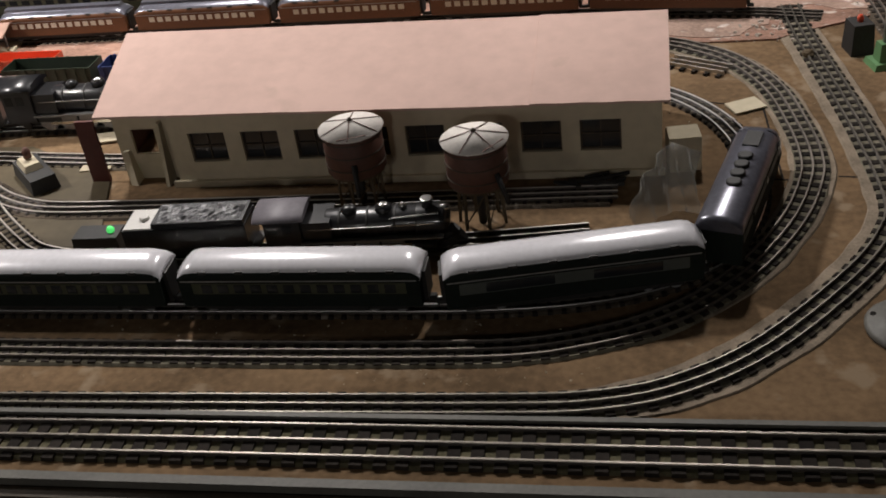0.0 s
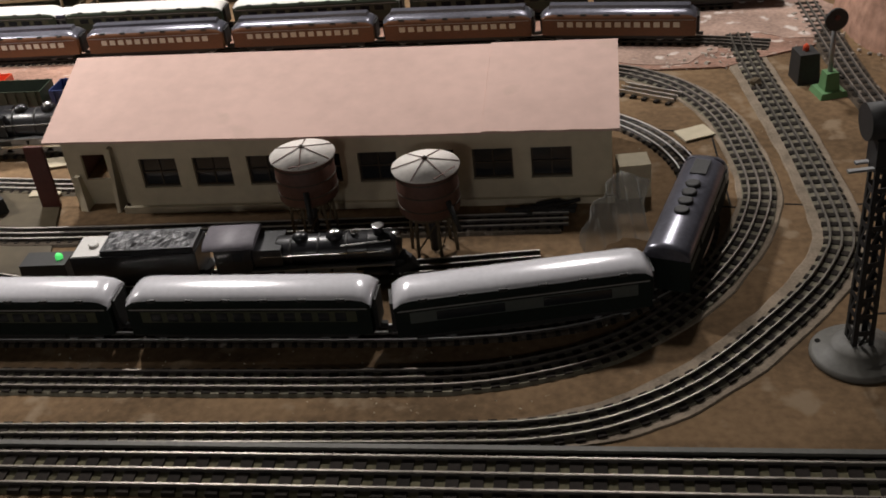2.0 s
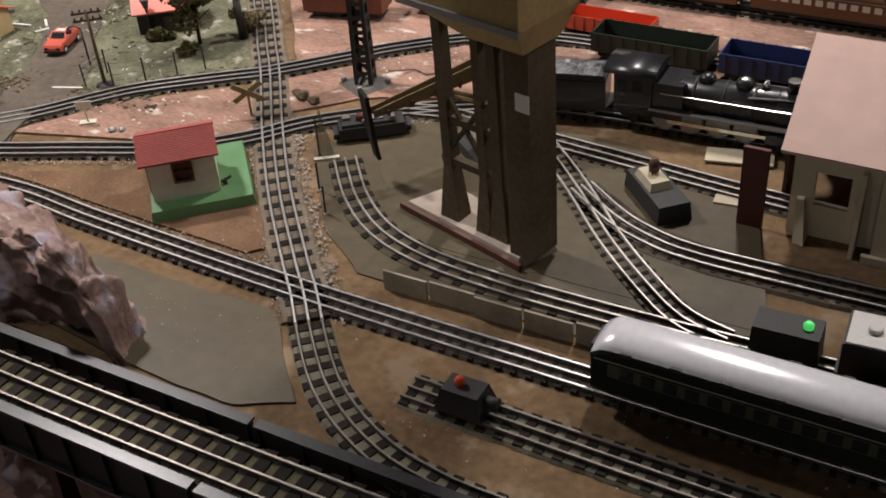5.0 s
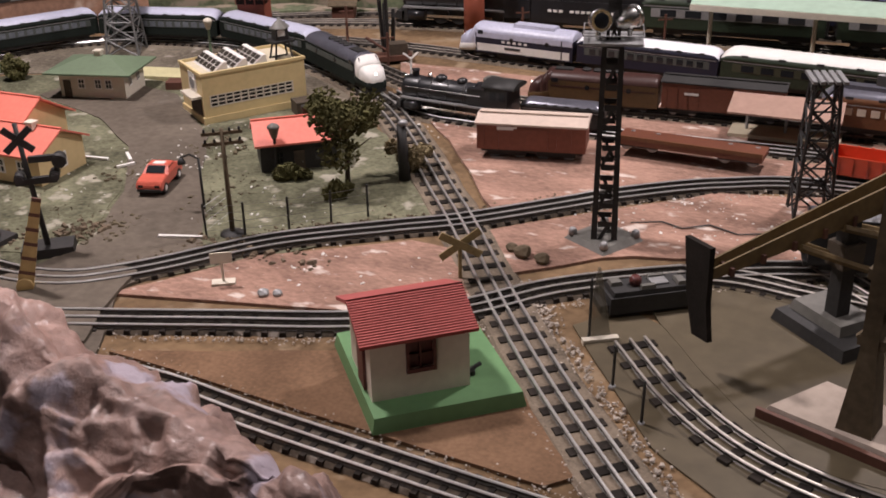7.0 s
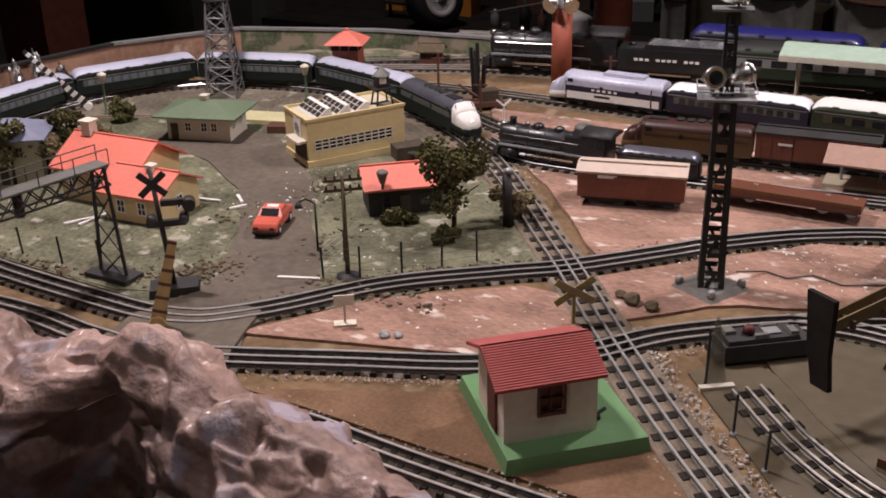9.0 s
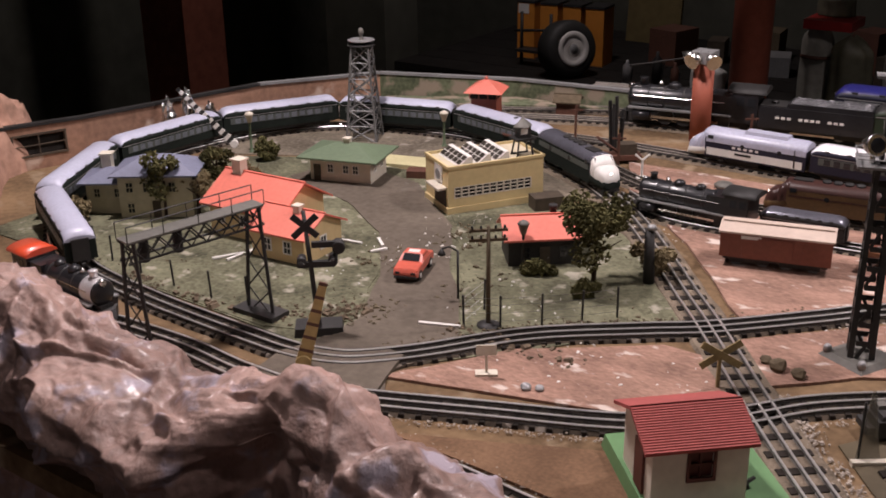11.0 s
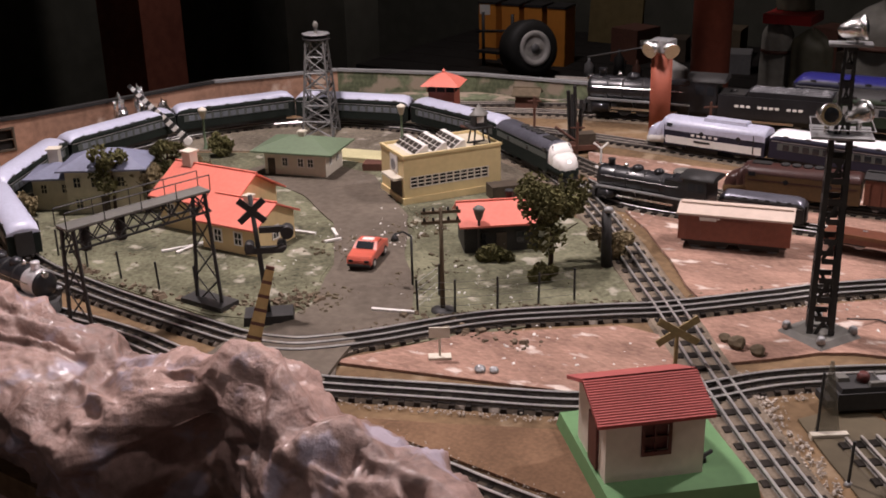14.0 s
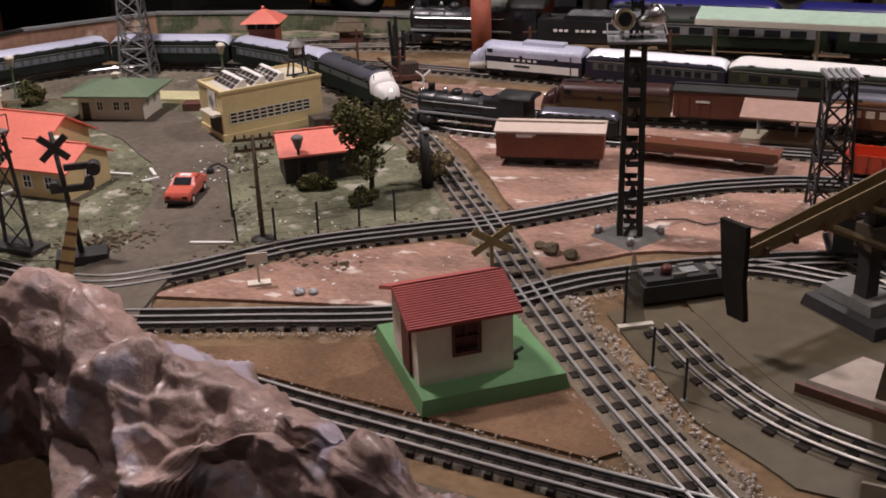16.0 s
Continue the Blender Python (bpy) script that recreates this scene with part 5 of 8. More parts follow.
def coaling_tower():
    c = thing("coaling_tower", "tall brown timber coaling tower on angled legs over a white pad", "coaling tower", pose(-0.835, 1.80, 0, 0, 0, -14))
    part("base", loft(B(), [[(-0.115, -0.022, 0), (0.115, -0.034, 0), (0.130, 0.030, 0), (-0.085, 0.055, 0)], [(-0.108, -0.018, 0.016), (0.110, -0.030, 0.016), (0.124, 0.026, 0.020), (-0.080, 0.050, 0.020)]], False), DUSTYCARD, c, "pale dusty card base")
    part("front_beam", loft(B(), [[(-0.118, -0.026, 0.001), (-0.118, -0.021, 0.001), (-0.118, -0.021, 0.013), (-0.118, -0.026, 0.013)], [(0.118, -0.040, 0.001), (0.118, -0.034, 0.001), (0.118, -0.034, 0.013), (0.118, -0.040, 0.013)]], False), RUST, c)
    for x, w in ((-0.028, 0.013), (0.036, 0.011), (0.062, 0.013)):
        part("leg", loft(B(), [[(x - w * 1.3, -0.016, 0.016), (x + w * 1.3, -0.016, 0.016), (x + w * 1.3, 0.012, 0.016), (x - w * 1.3, 0.012, 0.016)], [(x - w * 0.6, -0.012, 0.10), (x + w * 0.6, -0.012, 0.10), (x + w * 0.6, 0.006, 0.10), (x - w * 0.6, 0.006, 0.10)], [(x - w * 0.55, -0.018, 0.345), (x + w * 0.55, -0.018, 0.345), (x + w * 0.55, -0.002, 0.345), (x - w * 0.55, -0.002, 0.345)]], False), TIMBER, c)
    part("elevator_shaft", bx(B(), 0.092, 0.130, -0.026, 0.027, 0.016, 0.345), TIMBER, c, "broad square timber shaft", bevel=0.002)
    part("notice", bx(B(), 0.110, 0.131, -0.0280, -0.0262, 0.238, 0.262), WHITE, c)
    for z, a, b in ((0.105, -0.04, 0.04), (0.17, -0.04, 0.07)):
        part("cross_beam", bx(B(), a, b, -0.010, 0.002, z, z + 0.010), TIMBER, c)
    part("brace", cy(B(), (-0.040, -0.006, 0.11), (0.045, -0.008, 0.22), 0.004, seg=5), TIMBER, c)
    part("brace", cy(B(), (-0.032, -0.006, 0.22), (0.045, -0.006, 0.11), 0.004, seg=5), TIMBER, c)
    part("bin", loft(B(), [[(0.05, -0.040, 0.322), (0.135, -0.040, 0.322), (0.135, 0.03, 0.322), (0.05, 0.03, 0.322)], [(-0.034, -0.065, 0.362), (0.150, -0.065, 0.362), (0.150, 0.05, 0.362), (-0.034, 0.05, 0.362)], [(-0.034, -0.065, 0.455), (0.150, -0.065, 0.455), (0.150, 0.05, 0.455), (-0.034, 0.05, 0.455)]], False), OCHRE, c, "ochre bin with sloping underside")
    part("bin_lip", bx(bx(B(), -0.038, 0.155, -0.071, -0.066, 0.358, 0.366), -0.038, 0.155, 0.051, 0.056, 0.358, 0.366), GREYMETAL, c)
    part("deck_beam", bx(B(), -0.038, 0.06, -0.018, 0.002, 0.345, 0.3615), WOODEDGE, c)
    part("roof", loft(B(), [[(-0.04, -0.075, 0.455), (0.16, -0.075, 0.455), (0.16, 0.06, 0.455), (-0.04, 0.06, 0.455)], [(-0.04, -0.010, 0.485), (0.16, -0.010, 0.485), (0.16, -0.004, 0.485), (-0.04, -0.004, 0.485)]], False), REDROOF, c)
    return c


coaling_tower()


EDGEGREY = mat("dull_edge_strip", (0.11, 0.105, 0.09), 0.6, scale=60, vary=0.25)
# ---- bumper, low wall and girder bridge ----
bu = thing("track_bumper", "black track bumper with red lamp at the end of a siding", "bumper", pose(-0.672, 1.472, 0.012, 0, 0, 0))
part("body", bx(B(), -0.030, 0.030, -0.022, 0.022, 0.0, 0.028, taper=0.007), BLACKMATT, bu, bevel=0.003)
part("lamp", lathe(B(), [(0.006, 0.028), (0.0065, 0.034), (0.004, 0.039), (0.001, 0.040)], 12, (-0.006, 0, 0)), ORANGERED, bu)
part("buffer", cy(B(), (0.028, 0, 0.016), (0.042, 0, 0.016), 0.007, seg=10), BLACKMATT, bu)

DULLWALL = mat("dull_grey_card", (0.30, 0.26, 0.195), 0.85, scale=30, vary=0.25)
lw = thing("retaining_wall", "low grey card retaining wall between two tracks", "wall", kind="structure")
for k in range(8):
    x = -0.88 + 0.068 * k
    part("panel", bx(B(), x + 0.001, x + 0.066, 1.632 + 0.003 * math.sin(k * 2.1), 1.6355 + 0.003 * math.sin(k * 2.1), 0.0, 0.030 + 0.0015 * math.sin(k * 3.3)), DULLWALL, lw)


def girder(x0, x1, y, label):
    g = thing("bridge_girder", label, "girder", pose((x0 + x1) / 2, y, 0), group="girders of the front bridge")
    L = (x1 - x0) / 2 - 0.004
    part("web", bx(B(), -L, L, -0.0015, 0.0015, -0.045, 0.020), BLACKMATT, g)
    part("top_flange", bx(B(), -L, L, -0.007, 0.007, 0.020, 0.0235), BLACK, g)
    part("bottom_flange", bx(B(), -L, L, -0.007, 0.007, -0.0485, -0.045), BLACK, g)
    n = int(L / 0.03)
    for i in range(n + 1):
        x = -L + 0.004 + (2 * L - 0.008) * i / n
        part("stiffener", bx(B(), x - 0.001, x + 0.001, -0.006, 0.006, -0.044, 0.019), BLACKMATT, g)
    return g


for x0, x1 in ((-1.31, -0.87), (-0.87, -0.43)):
    girder(x0, x1, 1.337, "black plate girder along the far side of the bridge")
    girder(x0, x1, 1.232, "black plate girder along the near side of the bridge")
tagged(part("edge_strip", bx(B(), -0.428, 1.4, 1.213, 1.227, -0.004, 0.008), EDGEGREY), "grey metal strip along the table's front edge", "edge strip", kind="structure")
tagged(part("edge_strip", bx(B(), -0.428, 1.4, 1.330, 1.338, 0.0005, 0.011), EDGEGREY), "grey metal strip beside the bridge track", "edge strip", kind="structure")
tagged(part("bridge_deck", bx(B(), -1.31, -0.36, 1.243, 1.325, -0.012, -0.001), WOODEDGE), "dark deck under the bridge track", "deck", kind="structure")
tagged(part("fascia", bx(B(), -0.36, 1.7, 1.195, 1.212, -0.40, -0.005), WOODEDGE), "dark timber front of the layout table", "fascia", kind="structure")
for x in (-0.60, -0.56, -1.1):
    tl = part("trestle_leg", loft(B(), [[(x - 0.012, 1.20, -0.40), (x + 0.012, 1.20, -0.40), (x + 0.012, 1.24, -0.40), (x - 0.012, 1.24, -0.40)], [(x - 0.008, 1.225, -0.049), (x + 0.008, 1.225, -0.049), (x + 0.008, 1.245, -0.049), (x - 0.008, 1.245, -0.049)]], False), RUST)
    tagged(tl, "rust-brown leg under the bridge", "leg", "bridge legs", "structure")


# ---- rock ----
def heap(name, label, rows, material, seed, rough, n=150):
    """A rocky ridge: rows of (x, y, height, radius) humps over the ground, crumpled."""
    x0, x1 = min(r[0] - r[3] for r in rows), max(r[0] + r[3] for r in rows)
    y0, y1 = min(r[1] - r[3] for r in rows), max(r[1] + r[3] for r in rows)
    nx, ny = n, int(n * (y1 - y0) / (x1 - x0)) + 2
    bm, grid = B(), []
    for i in range(nx + 1):
        col = []
        for j in range(ny + 1):
            x, y = x0 + (x1 - x0) * i / nx, y0 + (y1 - y0) * j / ny
            w = noise.noise_vector(Vector((x * 5, y * 5, seed))) * 0.05
            z = 0.0
            for hx, hy, hh, hr in rows:
                d = math.hypot(x + w.x - hx, y + w.y - hy) / hr
                if d < 1:
                    z = max(z, hh * (1 - d * d) ** 0.62) if z == 0 else (z ** 3 + (hh * (1 - d * d) ** 0.62) ** 3) ** (1 / 3)
            base = z
            if z > 0:
                v = Vector((x, y, seed))
                r1 = 1 - abs(noise.noise(v * 9))
                r2 = 1 - abs(noise.noise(v * 21 + Vector((3, 1, 7))))
                r3 = noise.noise(v * 55) * 1.6 + noise.noise(v * 120) * 0.7
                z += min(1, base * 14) * rough * ((r1 - 0.75) * 1.0 + (r2 - 0.75) * 0.55 + r3 * 0.14)
            col.append((x, y, max(z, 0.0) - (0.03 if base == 0 else 0)))
        grid.append([bm.verts.new(p) for p in col])
    for i in range(nx):
        for j in range(ny):
            q = (grid[i][j], grid[i + 1][j], grid[i + 1][j + 1], grid[i][j + 1])
            if max(v.co.z for v in q) > -0.029:
                bm.faces.new(q).smooth = True
    bmesh.ops.delete(bm, geom=[v for v in bm.verts if not v.link_faces], context="VERTS")
    return tagged(part(name, bm, material), label, "rock", kind="structure")


def ridge(name, label, crest, brow, material, seed, n=460, ny=230):
    """A long crumpled rock: (x, height, y) of its crest and of its brow, where the lit shoulder breaks into a steep, hollow front."""
    cx, ch, cyy = zip(*crest)
    ex, eh, ey = zip(*brow)
    cum = [0, 0.08, 0.16, 0.24, 0.33, 0.44, 0.54, 0.60, 0.72, 0.86, 1.0]
    bm, grid = B(), []
    for i in range(n + 1):
        x = cx[0] + (cx[-1] - cx[0]) * i / n
        col = []
        for j in range(ny + 1):
            s = j / ny
            bend = noise.noise_vector(Vector((x * 5, s * 3, seed))) * 0.025
            xb = x + bend.x
            zc, yc = float(np.interp(xb, cx, ch)), float(np.interp(xb, cx, cyy))
            ze, ye = float(np.interp(xb, ex, eh)), float(np.interp(xb, ex, ey))
            back = 1.0 - 0.35 * min(1.0, max(0.0, (x + 1.36) / 0.1))
            lean = min(1.0, max(0.0, (x + 1.37) / 0.06))
            foot = (ye + 0.032) * (1 - lean) + 1.360 * lean
            knee = (ye + 0.030) * (1 - lean) + (1.360 + max(0.0, ye - 1.36) * 0.45) * lean
            hollow = max(0.0, 1 - abs(x + 1.185) / 0.075)
            knee, foot = knee + 0.045 * hollow, foot + 0.030 * hollow
            drop = 0.11 * (1 - lean) + max(0.02, ze * 0.6) * lean
            zs = [-0.02, zc * 0.45, zc * 0.86, zc, zc + (ze - zc) * 0.18, zc + (ze - zc) * 0.55, ze, ze - 0.020, ze - drop, -0.02 * lean - 0.25 * (1 - lean), -0.45]
            ys = [yc + 0.120 * back, yc + 0.085 * back, yc + 0.045 * back, yc, yc + (ye - yc) * 0.45, yc + (ye - yc) * 0.8, ye, ye + 0.003 - 0.012 * lean, knee, foot, foot]
            y, z = float(np.interp(s, cum, ys)), float(np.interp(s, cum, zs))
            y1, z1 = float(np.interp(min(1, s + 0.03), cum, ys)), float(np.interp(min(1, s + 0.03), cum, zs))
            y0, z0 = float(np.interp(max(0, s - 0.03), cum, ys)), float(np.interp(max(0, s - 0.03), cum, zs))
            nrm = Vector((0, z1 - z0, y0 - y1)).normalized()
            v = Vector((x, y, z + seed))
            w = noise.noise_vector(v * 7) * 0.045
            q = v + w
            cloth = min(1.0, max(0.0, (-1.58 - x) / 0.10))
            lump = abs(noise.noise(q * 7.5)) - 0.2
            fold = abs(noise.noise(Vector((q.x * 13, q.y * 21, q.z * 16)) + Vector((5, 2, 1)))) - 0.2
            seam = max(0.0, 1 - 6 * abs(noise.noise(Vector((q.x * 11 + q.y * 6, q.y * 15 - q.x * 5, q.z * 9)) + Vector((2, 8, 4)))))
            facet = 0.0
            for size, height in ((10.0, 0.80), (23.0, 0.68)):
                cell = (v + w * 0.6) * size
                (f1, f2, _, _), (core, _, _, _) = noise.voronoi(cell)
                tilt = noise.cell_vector(core * 3.7 + Vector((9, 9, 9))) - Vector((0.5, 0.5, 0.5))
                facet += height * ((cell - core).dot(tilt) - 0.10) * min(1.0, (f2 - f1) * 5) / size
            k = min(1.0, s / 0.10)
            d = k * ((1 - 0.55 * cloth) * facet + 0.034 * lump + (0.012 + 0.005 * cloth) * fold + 0.012 * cloth * seam + 0.0030 * (abs(noise.noise(q * 60)) - 0.2) + 0.0012 * noise.noise(v * 150))
            room = min(1.0, max(0.25, (y - 1.352) / 0.02)) if x > -1.32 and nrm.y < -0.3 else 1.0
            col.append(bm.verts.new((x + 0.004 * k * fold, y + nrm.y * d * room, z + nrm.z * d)))
        grid.append(col)
    for i in range(n):
        for j in range(ny):
            bm.faces.new((grid[i][j], grid[i][j + 1], grid[i + 1][j + 1], grid[i + 1][j])).smooth = True
    return tagged(part(name, bm, material), label, "rock", kind="structure")


CREST = [(-2.75, 0.15, 1.43), (-2.4, 0.16, 1.43), (-2.2, 0.17, 1.43), (-2.06, 0.184, 1.43), (-1.97, 0.197, 1.43), (-1.9, 0.178, 1.43), (-1.83, 0.15, 1.43), (-1.74, 0.138, 1.43), (-1.655, 0.142, 1.43), (-1.607, 0.164, 1.435), (-1.56, 0.182, 1.44), (-1.52, 0.176, 1.44), (-1.48, 0.167, 1.44), (-1.435, 0.155, 1.438), (-1.38, 0.138, 1.432), (-1.33, 0.116, 1.426), (-1.27, 0.128, 1.418), (-1.22, 0.13, 1.408), (-1.18, 0.124, 1.399), (-1.15, 0.109, 1.391), (-1.125, 0.079, 1.383), (-1.1, 0.012, 1.376), (-1.06, -0.045, 1.368), (-1.02, -0.1, 1.363), (-0.99, -0.16, 1.361)]
BROW = [(-2.75, 0.1, 1.36), (-2.05, 0.13, 1.37), (-1.91, 0.12, 1.362), (-1.82, 0.117, 1.345), (-1.73, 0.115, 1.33), (-1.645, 0.112, 1.312), (-1.605, 0.112, 1.36), (-1.56, 0.128, 1.398), (-1.515, 0.12, 1.4), (-1.475, 0.08, 1.35), (-1.43, 0.045, 1.318), (-1.37, 0.035, 1.318), (-1.34, 0.1, 1.375), (-1.3, 0.108, 1.396), (-1.26, 0.106, 1.388), (-1.22, 0.106, 1.38), (-1.18, 0.1, 1.374), (-1.15, 0.086, 1.37), (-1.125, 0.058, 1.368), (-1.1, 0.0, 1.366), (-1.06, -0.06, 1.363), (-1.02, -0.11, 1.361), (-0.99, -0.17, 1.36)]
ridge("rock_ridge", "crumpled glossy brown and grey painted plaster rock", CREST, BROW, ROCK, 4.2)
PINKROCK = mat("pink_plaster_rock", (0.40, 0.24, 0.175), 0.8, scale=20, bump=0.9, vary=0.45, speck=(0.2, 0.22, 0.13), spread=0.63)
heap("rock_hill", "tall crumbly pink plaster rock with green moss patches", [(-3.03, 1.95, 0.165, 0.22), (-2.90, 1.84, 0.105, 0.17), (-2.78, 1.72, 0.06, 0.16)], PINKROCK, 9.1, 0.085, n=170)
heap("rock_slope", "tan crumbly rock slope at the end of the layout", [(1.30, 2.25, 0.22, 0.22), (1.25, 2.65, 0.26, 0.26), (1.32, 2.0, 0.14, 0.2)], PINKROCK, 2.7, 0.04, n=80)

# ---- back wall of the layout ----
bw = thing("backdrop_wall", "low tan backdrop wall with a dark window opening", "wall", kind="structure")

W = [(-2.88, 1.93), (-2.80, 2.16), (-2.72, 2.60), (-2.60, 2.90), (-2.30, 3.06), (-2.0, 3.12)]
WH = (0.092, 0.088, 0.080, 0.064, 0.052, 0.046)
for k in range(5):
    holes = [(0.10, 0.205, 0.030, 0.072)] if k == 0 else []
    d = Vector(W[k + 1]) - Vector(W[k])
    L = d.length
    at = pose(W[k][0], W[k][1], 0, 0, 0, math.degrees(math.atan2(d.y, d.x)))
    bm = windowed_wall(B(), 0, L, 0, WH[k], 0, 0.008, holes)
    for v in bm.verts:
        v.co.z *= 1 + (WH[k + 1] / WH[k] - 1) * v.co.x / L
    ob = part("panel", bm, WALLPINK if k < 3 else GREENMAT, bw)
    ob.matrix_local = at
    cap = part("coping", loft(B(), [[(0, -0.003, WH[k]), (0, 0.012, WH[k]), (0, 0.012, WH[k] + 0.006), (0, -0.003, WH[k] + 0.006)], [(L, -0.003, WH[k + 1]), (L, 0.012, WH[k + 1]), (L, 0.012, WH[k + 1] + 0.006), (L, -0.003, WH[k + 1] + 0.006)]], False), BLACKMATT if k < 2 else GREYMETAL, bw)
    cap.matrix_local = at
    if holes:
        part("dark_backing", bx(B(), 0.09, 0.215, 0.009, 0.011, 0.02, 0.08), DARK, ob)
        part("window_frame", sash((0.097, 0.101, 0.151, 0.153, 0.204, 0.208), (0.027, 0.031, 0.050, 0.0515, 0.071, 0.075), -0.002, 0.001), WOODEDGE, ob)
for x, y, hh in ((-2.765, 2.335, 0.100), (-2.755, 2.385, 0.110), (-2.745, 2.44, 0.075)):
    bm = B()
    bmesh.ops.create_icosphere(bm, subdivisions=3, radius=1.0)
    for v in bm.verts:
        f = 1 + 0.7 * (abs(noise.noise(v.co * 2.3 + Vector((x * 9, y * 9, 0)))) + 0.4 * abs(noise.noise(v.co * 6))) - 0.3
        v.co = Vector((v.co.x * f * 0.016, v.co.y * f * 0.016, (v.co.z * f + 1.05) * hh * 0.5))
    fo = part("foil_ball", bm, CHROME)
    fo.matrix_world = pose(x + 0.028, y, 0.0)
    tagged(fo, "crumpled silver foil beside the backdrop wall", "foil", "crumpled foil pieces")


# ---- houses ----
def house(m, label, L, D, h, rise, wall, roof, over=0.012, hip=False, windows=(), doors=(), chimney=None, name="house", category="house", thick=0.003, frame_mat=WHITE):
    """Walls round a plan L by D, a pitched or hipped roof, windows as (side, along, z0, z1, width)."""
    g = thing(name, label, category, m)
    a, b = L / 2, D / 2
    for s in (-1, 1):
        part("wall", bx(B(), -a, a, min(s * b, s * (b - 0.003)), max(s * b, s * (b - 0.003)), 0, h), wall, g)
        top = [(s * a, -b + 0.003, 0), (s * a, b - 0.003, 0), (s * a, b - 0.003, h)] + ([] if hip else [(s * a, 0, h + rise * b / (b + over))]) + [(s * a, -b + 0.003, h)]
        part("wall", loft(B(), [top, [(p[0] - s * 0.003, p[1], p[2]) for p in top]], False), wall, g)
    if hip:
        e, f = a + over, b + over
        part("roof", loft(B(), [[(-e, -f, h), (e, -f, h), (e, f, h), (-e, f, h)], [(-e, -f, h + thick), (e, -f, h + thick), (e, f, h + thick), (-e, f, h + thick)], [(-max(e - f, 0.002), -0.001, h + rise), (max(e - f, 0.002), -0.001, h + rise), (max(e - f, 0.002), 0.001, h + rise), (-max(e - f, 0.002), 0.001, h + rise)]], False), roof, g)
    else:
        k = rise * over / (b + over)
        for s in (-1, 1):
            part("roof", loft(B(), [[(x, s * (b + over), h - k), (x, 0, h + rise - k), (x, 0, h + rise - k + thick), (x, s * (b + over), h - k + thick)] for x in (-a - over, a + over)], False), roof, g)
        part("ridge", bx(B(), -a - over, a + over, -0.002, 0.002, h + rise - k + thick - 0.001, h + rise - k + thick + 0.0015), roof, g)
    for side, along, z0, z1, w in windows:
        m2 = {"s": pose(along, -b, 0), "n": pose(along, b, 0, 0, 0, 180), "e": pose(a, along, 0, 0, 0, 90), "w": pose(-a, along, 0, 0, 0, -90)}[side]
        zm = (z0 + z1) / 2
        fr = sash((-w / 2 - 0.0015, -w / 2 + 0.0005, -0.0005, 0.0005, w / 2 - 0.0005, w / 2 + 0.0015), (z0 - 0.0015, z0 + 0.0005, zm - 0.0005, zm + 0.0005, z1 - 0.0005, z1 + 0.0015), -0.0018, -0.0002, m2)
        wi = part("window", fr, frame_mat, g)
        part("pane", bx(B(), -w / 2, w / 2, -0.0008, 0.0008, z0, z1, m2), GLASSDARK, wi)
    for side, along, w, hh in doors:
        m2 = {"s": pose(along, -b, 0), "e": pose(a, along, 0, 0, 0, 90), "w": pose(-a, along, 0, 0, 0, -90)}[side]
        d = part("door", bx(B(), -w / 2, w / 2, -0.0018, -0.0002, 0.001, hh, m2), WOODEDGE, g)
        part("knob", bx(B(), w / 4, w / 4 + 0.001, -0.0028, -0.0018, hh * 0.45, hh * 0.45 + 0.001, m2), GREYMETAL, d)
    if chimney:
        x, y, z0, z1, w = chimney
        part("chimney", bx(bx(B(), x - w, x + w, y - w, y + w, z0, z1), x - w * 1.3, x + w * 1.3, y - w * 1.3, y + w * 1.3, z1, z1 + 0.003), CREAM, g)
    return g


YELLOWWALL = mat("yellow_cream_wall", (0.60, 0.46, 0.24), 0.5, scale=40, bump=0.05, vary=0.1)
house(pose(-2.190, 2.060, 0, 0, 0, 3), "yellow station house with bright coral-red roof", 0.15, 0.12, 0.062, 0.042, YELLOWWALL, CORAL, windows=[("e", -0.02, 0.025, 0.045, 0.014), ("s", -0.05, 0.025, 0.045, 0.014), ("s", 0.0, 0.025, 0.045, 0.014)], chimney=(-0.055, 0.0, 0.09, 0.118, 0.009))
house(pose(-2.080, 2.012, 0, 0, 0, 4), "yellow station wing with low coral-red roof", 0.105, 0.10, 0.050, 0.028, YELLOWWALL, CORAL, over=0.008, windows=[("s", -0.02, 0.018, 0.038, 0.014), ("s", 0.02, 0.018, 0.038, 0.014), ("e", 0.0, 0.018, 0.038, 0.014), ("w", 0.0, 0.018, 0.038, 0.014)], name="station_wing", category="building", chimney=(0.01, -0.005, 0.06, 0.082, 0.006))
house(pose(-2.262, 2.365, 0, 0, 0, 17), "small cream house with green hipped roof", 0.125, 0.085, 0.050, 0.022, CREAM, GREENROOF, over=0.020, hip=True, windows=[("s", -0.02, 0.022, 0.038, 0.011), ("s", 0.012, 0.022, 0.038, 0.011), ("s", 0.032, 0.022, 0.038, 0.011), ("e", -0.02, 0.024, 0.038, 0.009), ("e", 0.015, 0.024, 0.038, 0.009)], doors=[("s", -0.048, 0.014, 0.036)], chimney=(0.0, 0.0, 0.066, 0.078, 0.006))
DULL = mat("dull_yellow_grey_wall", (0.47, 0.43, 0.30), 0.6, scale=40, bump=0.06, vary=0.15)
SLATE = mat("slate_blue_roof", (0.17, 0.18, 0.25), 0.6, scale=50, bump=0.1, vary=0.15)
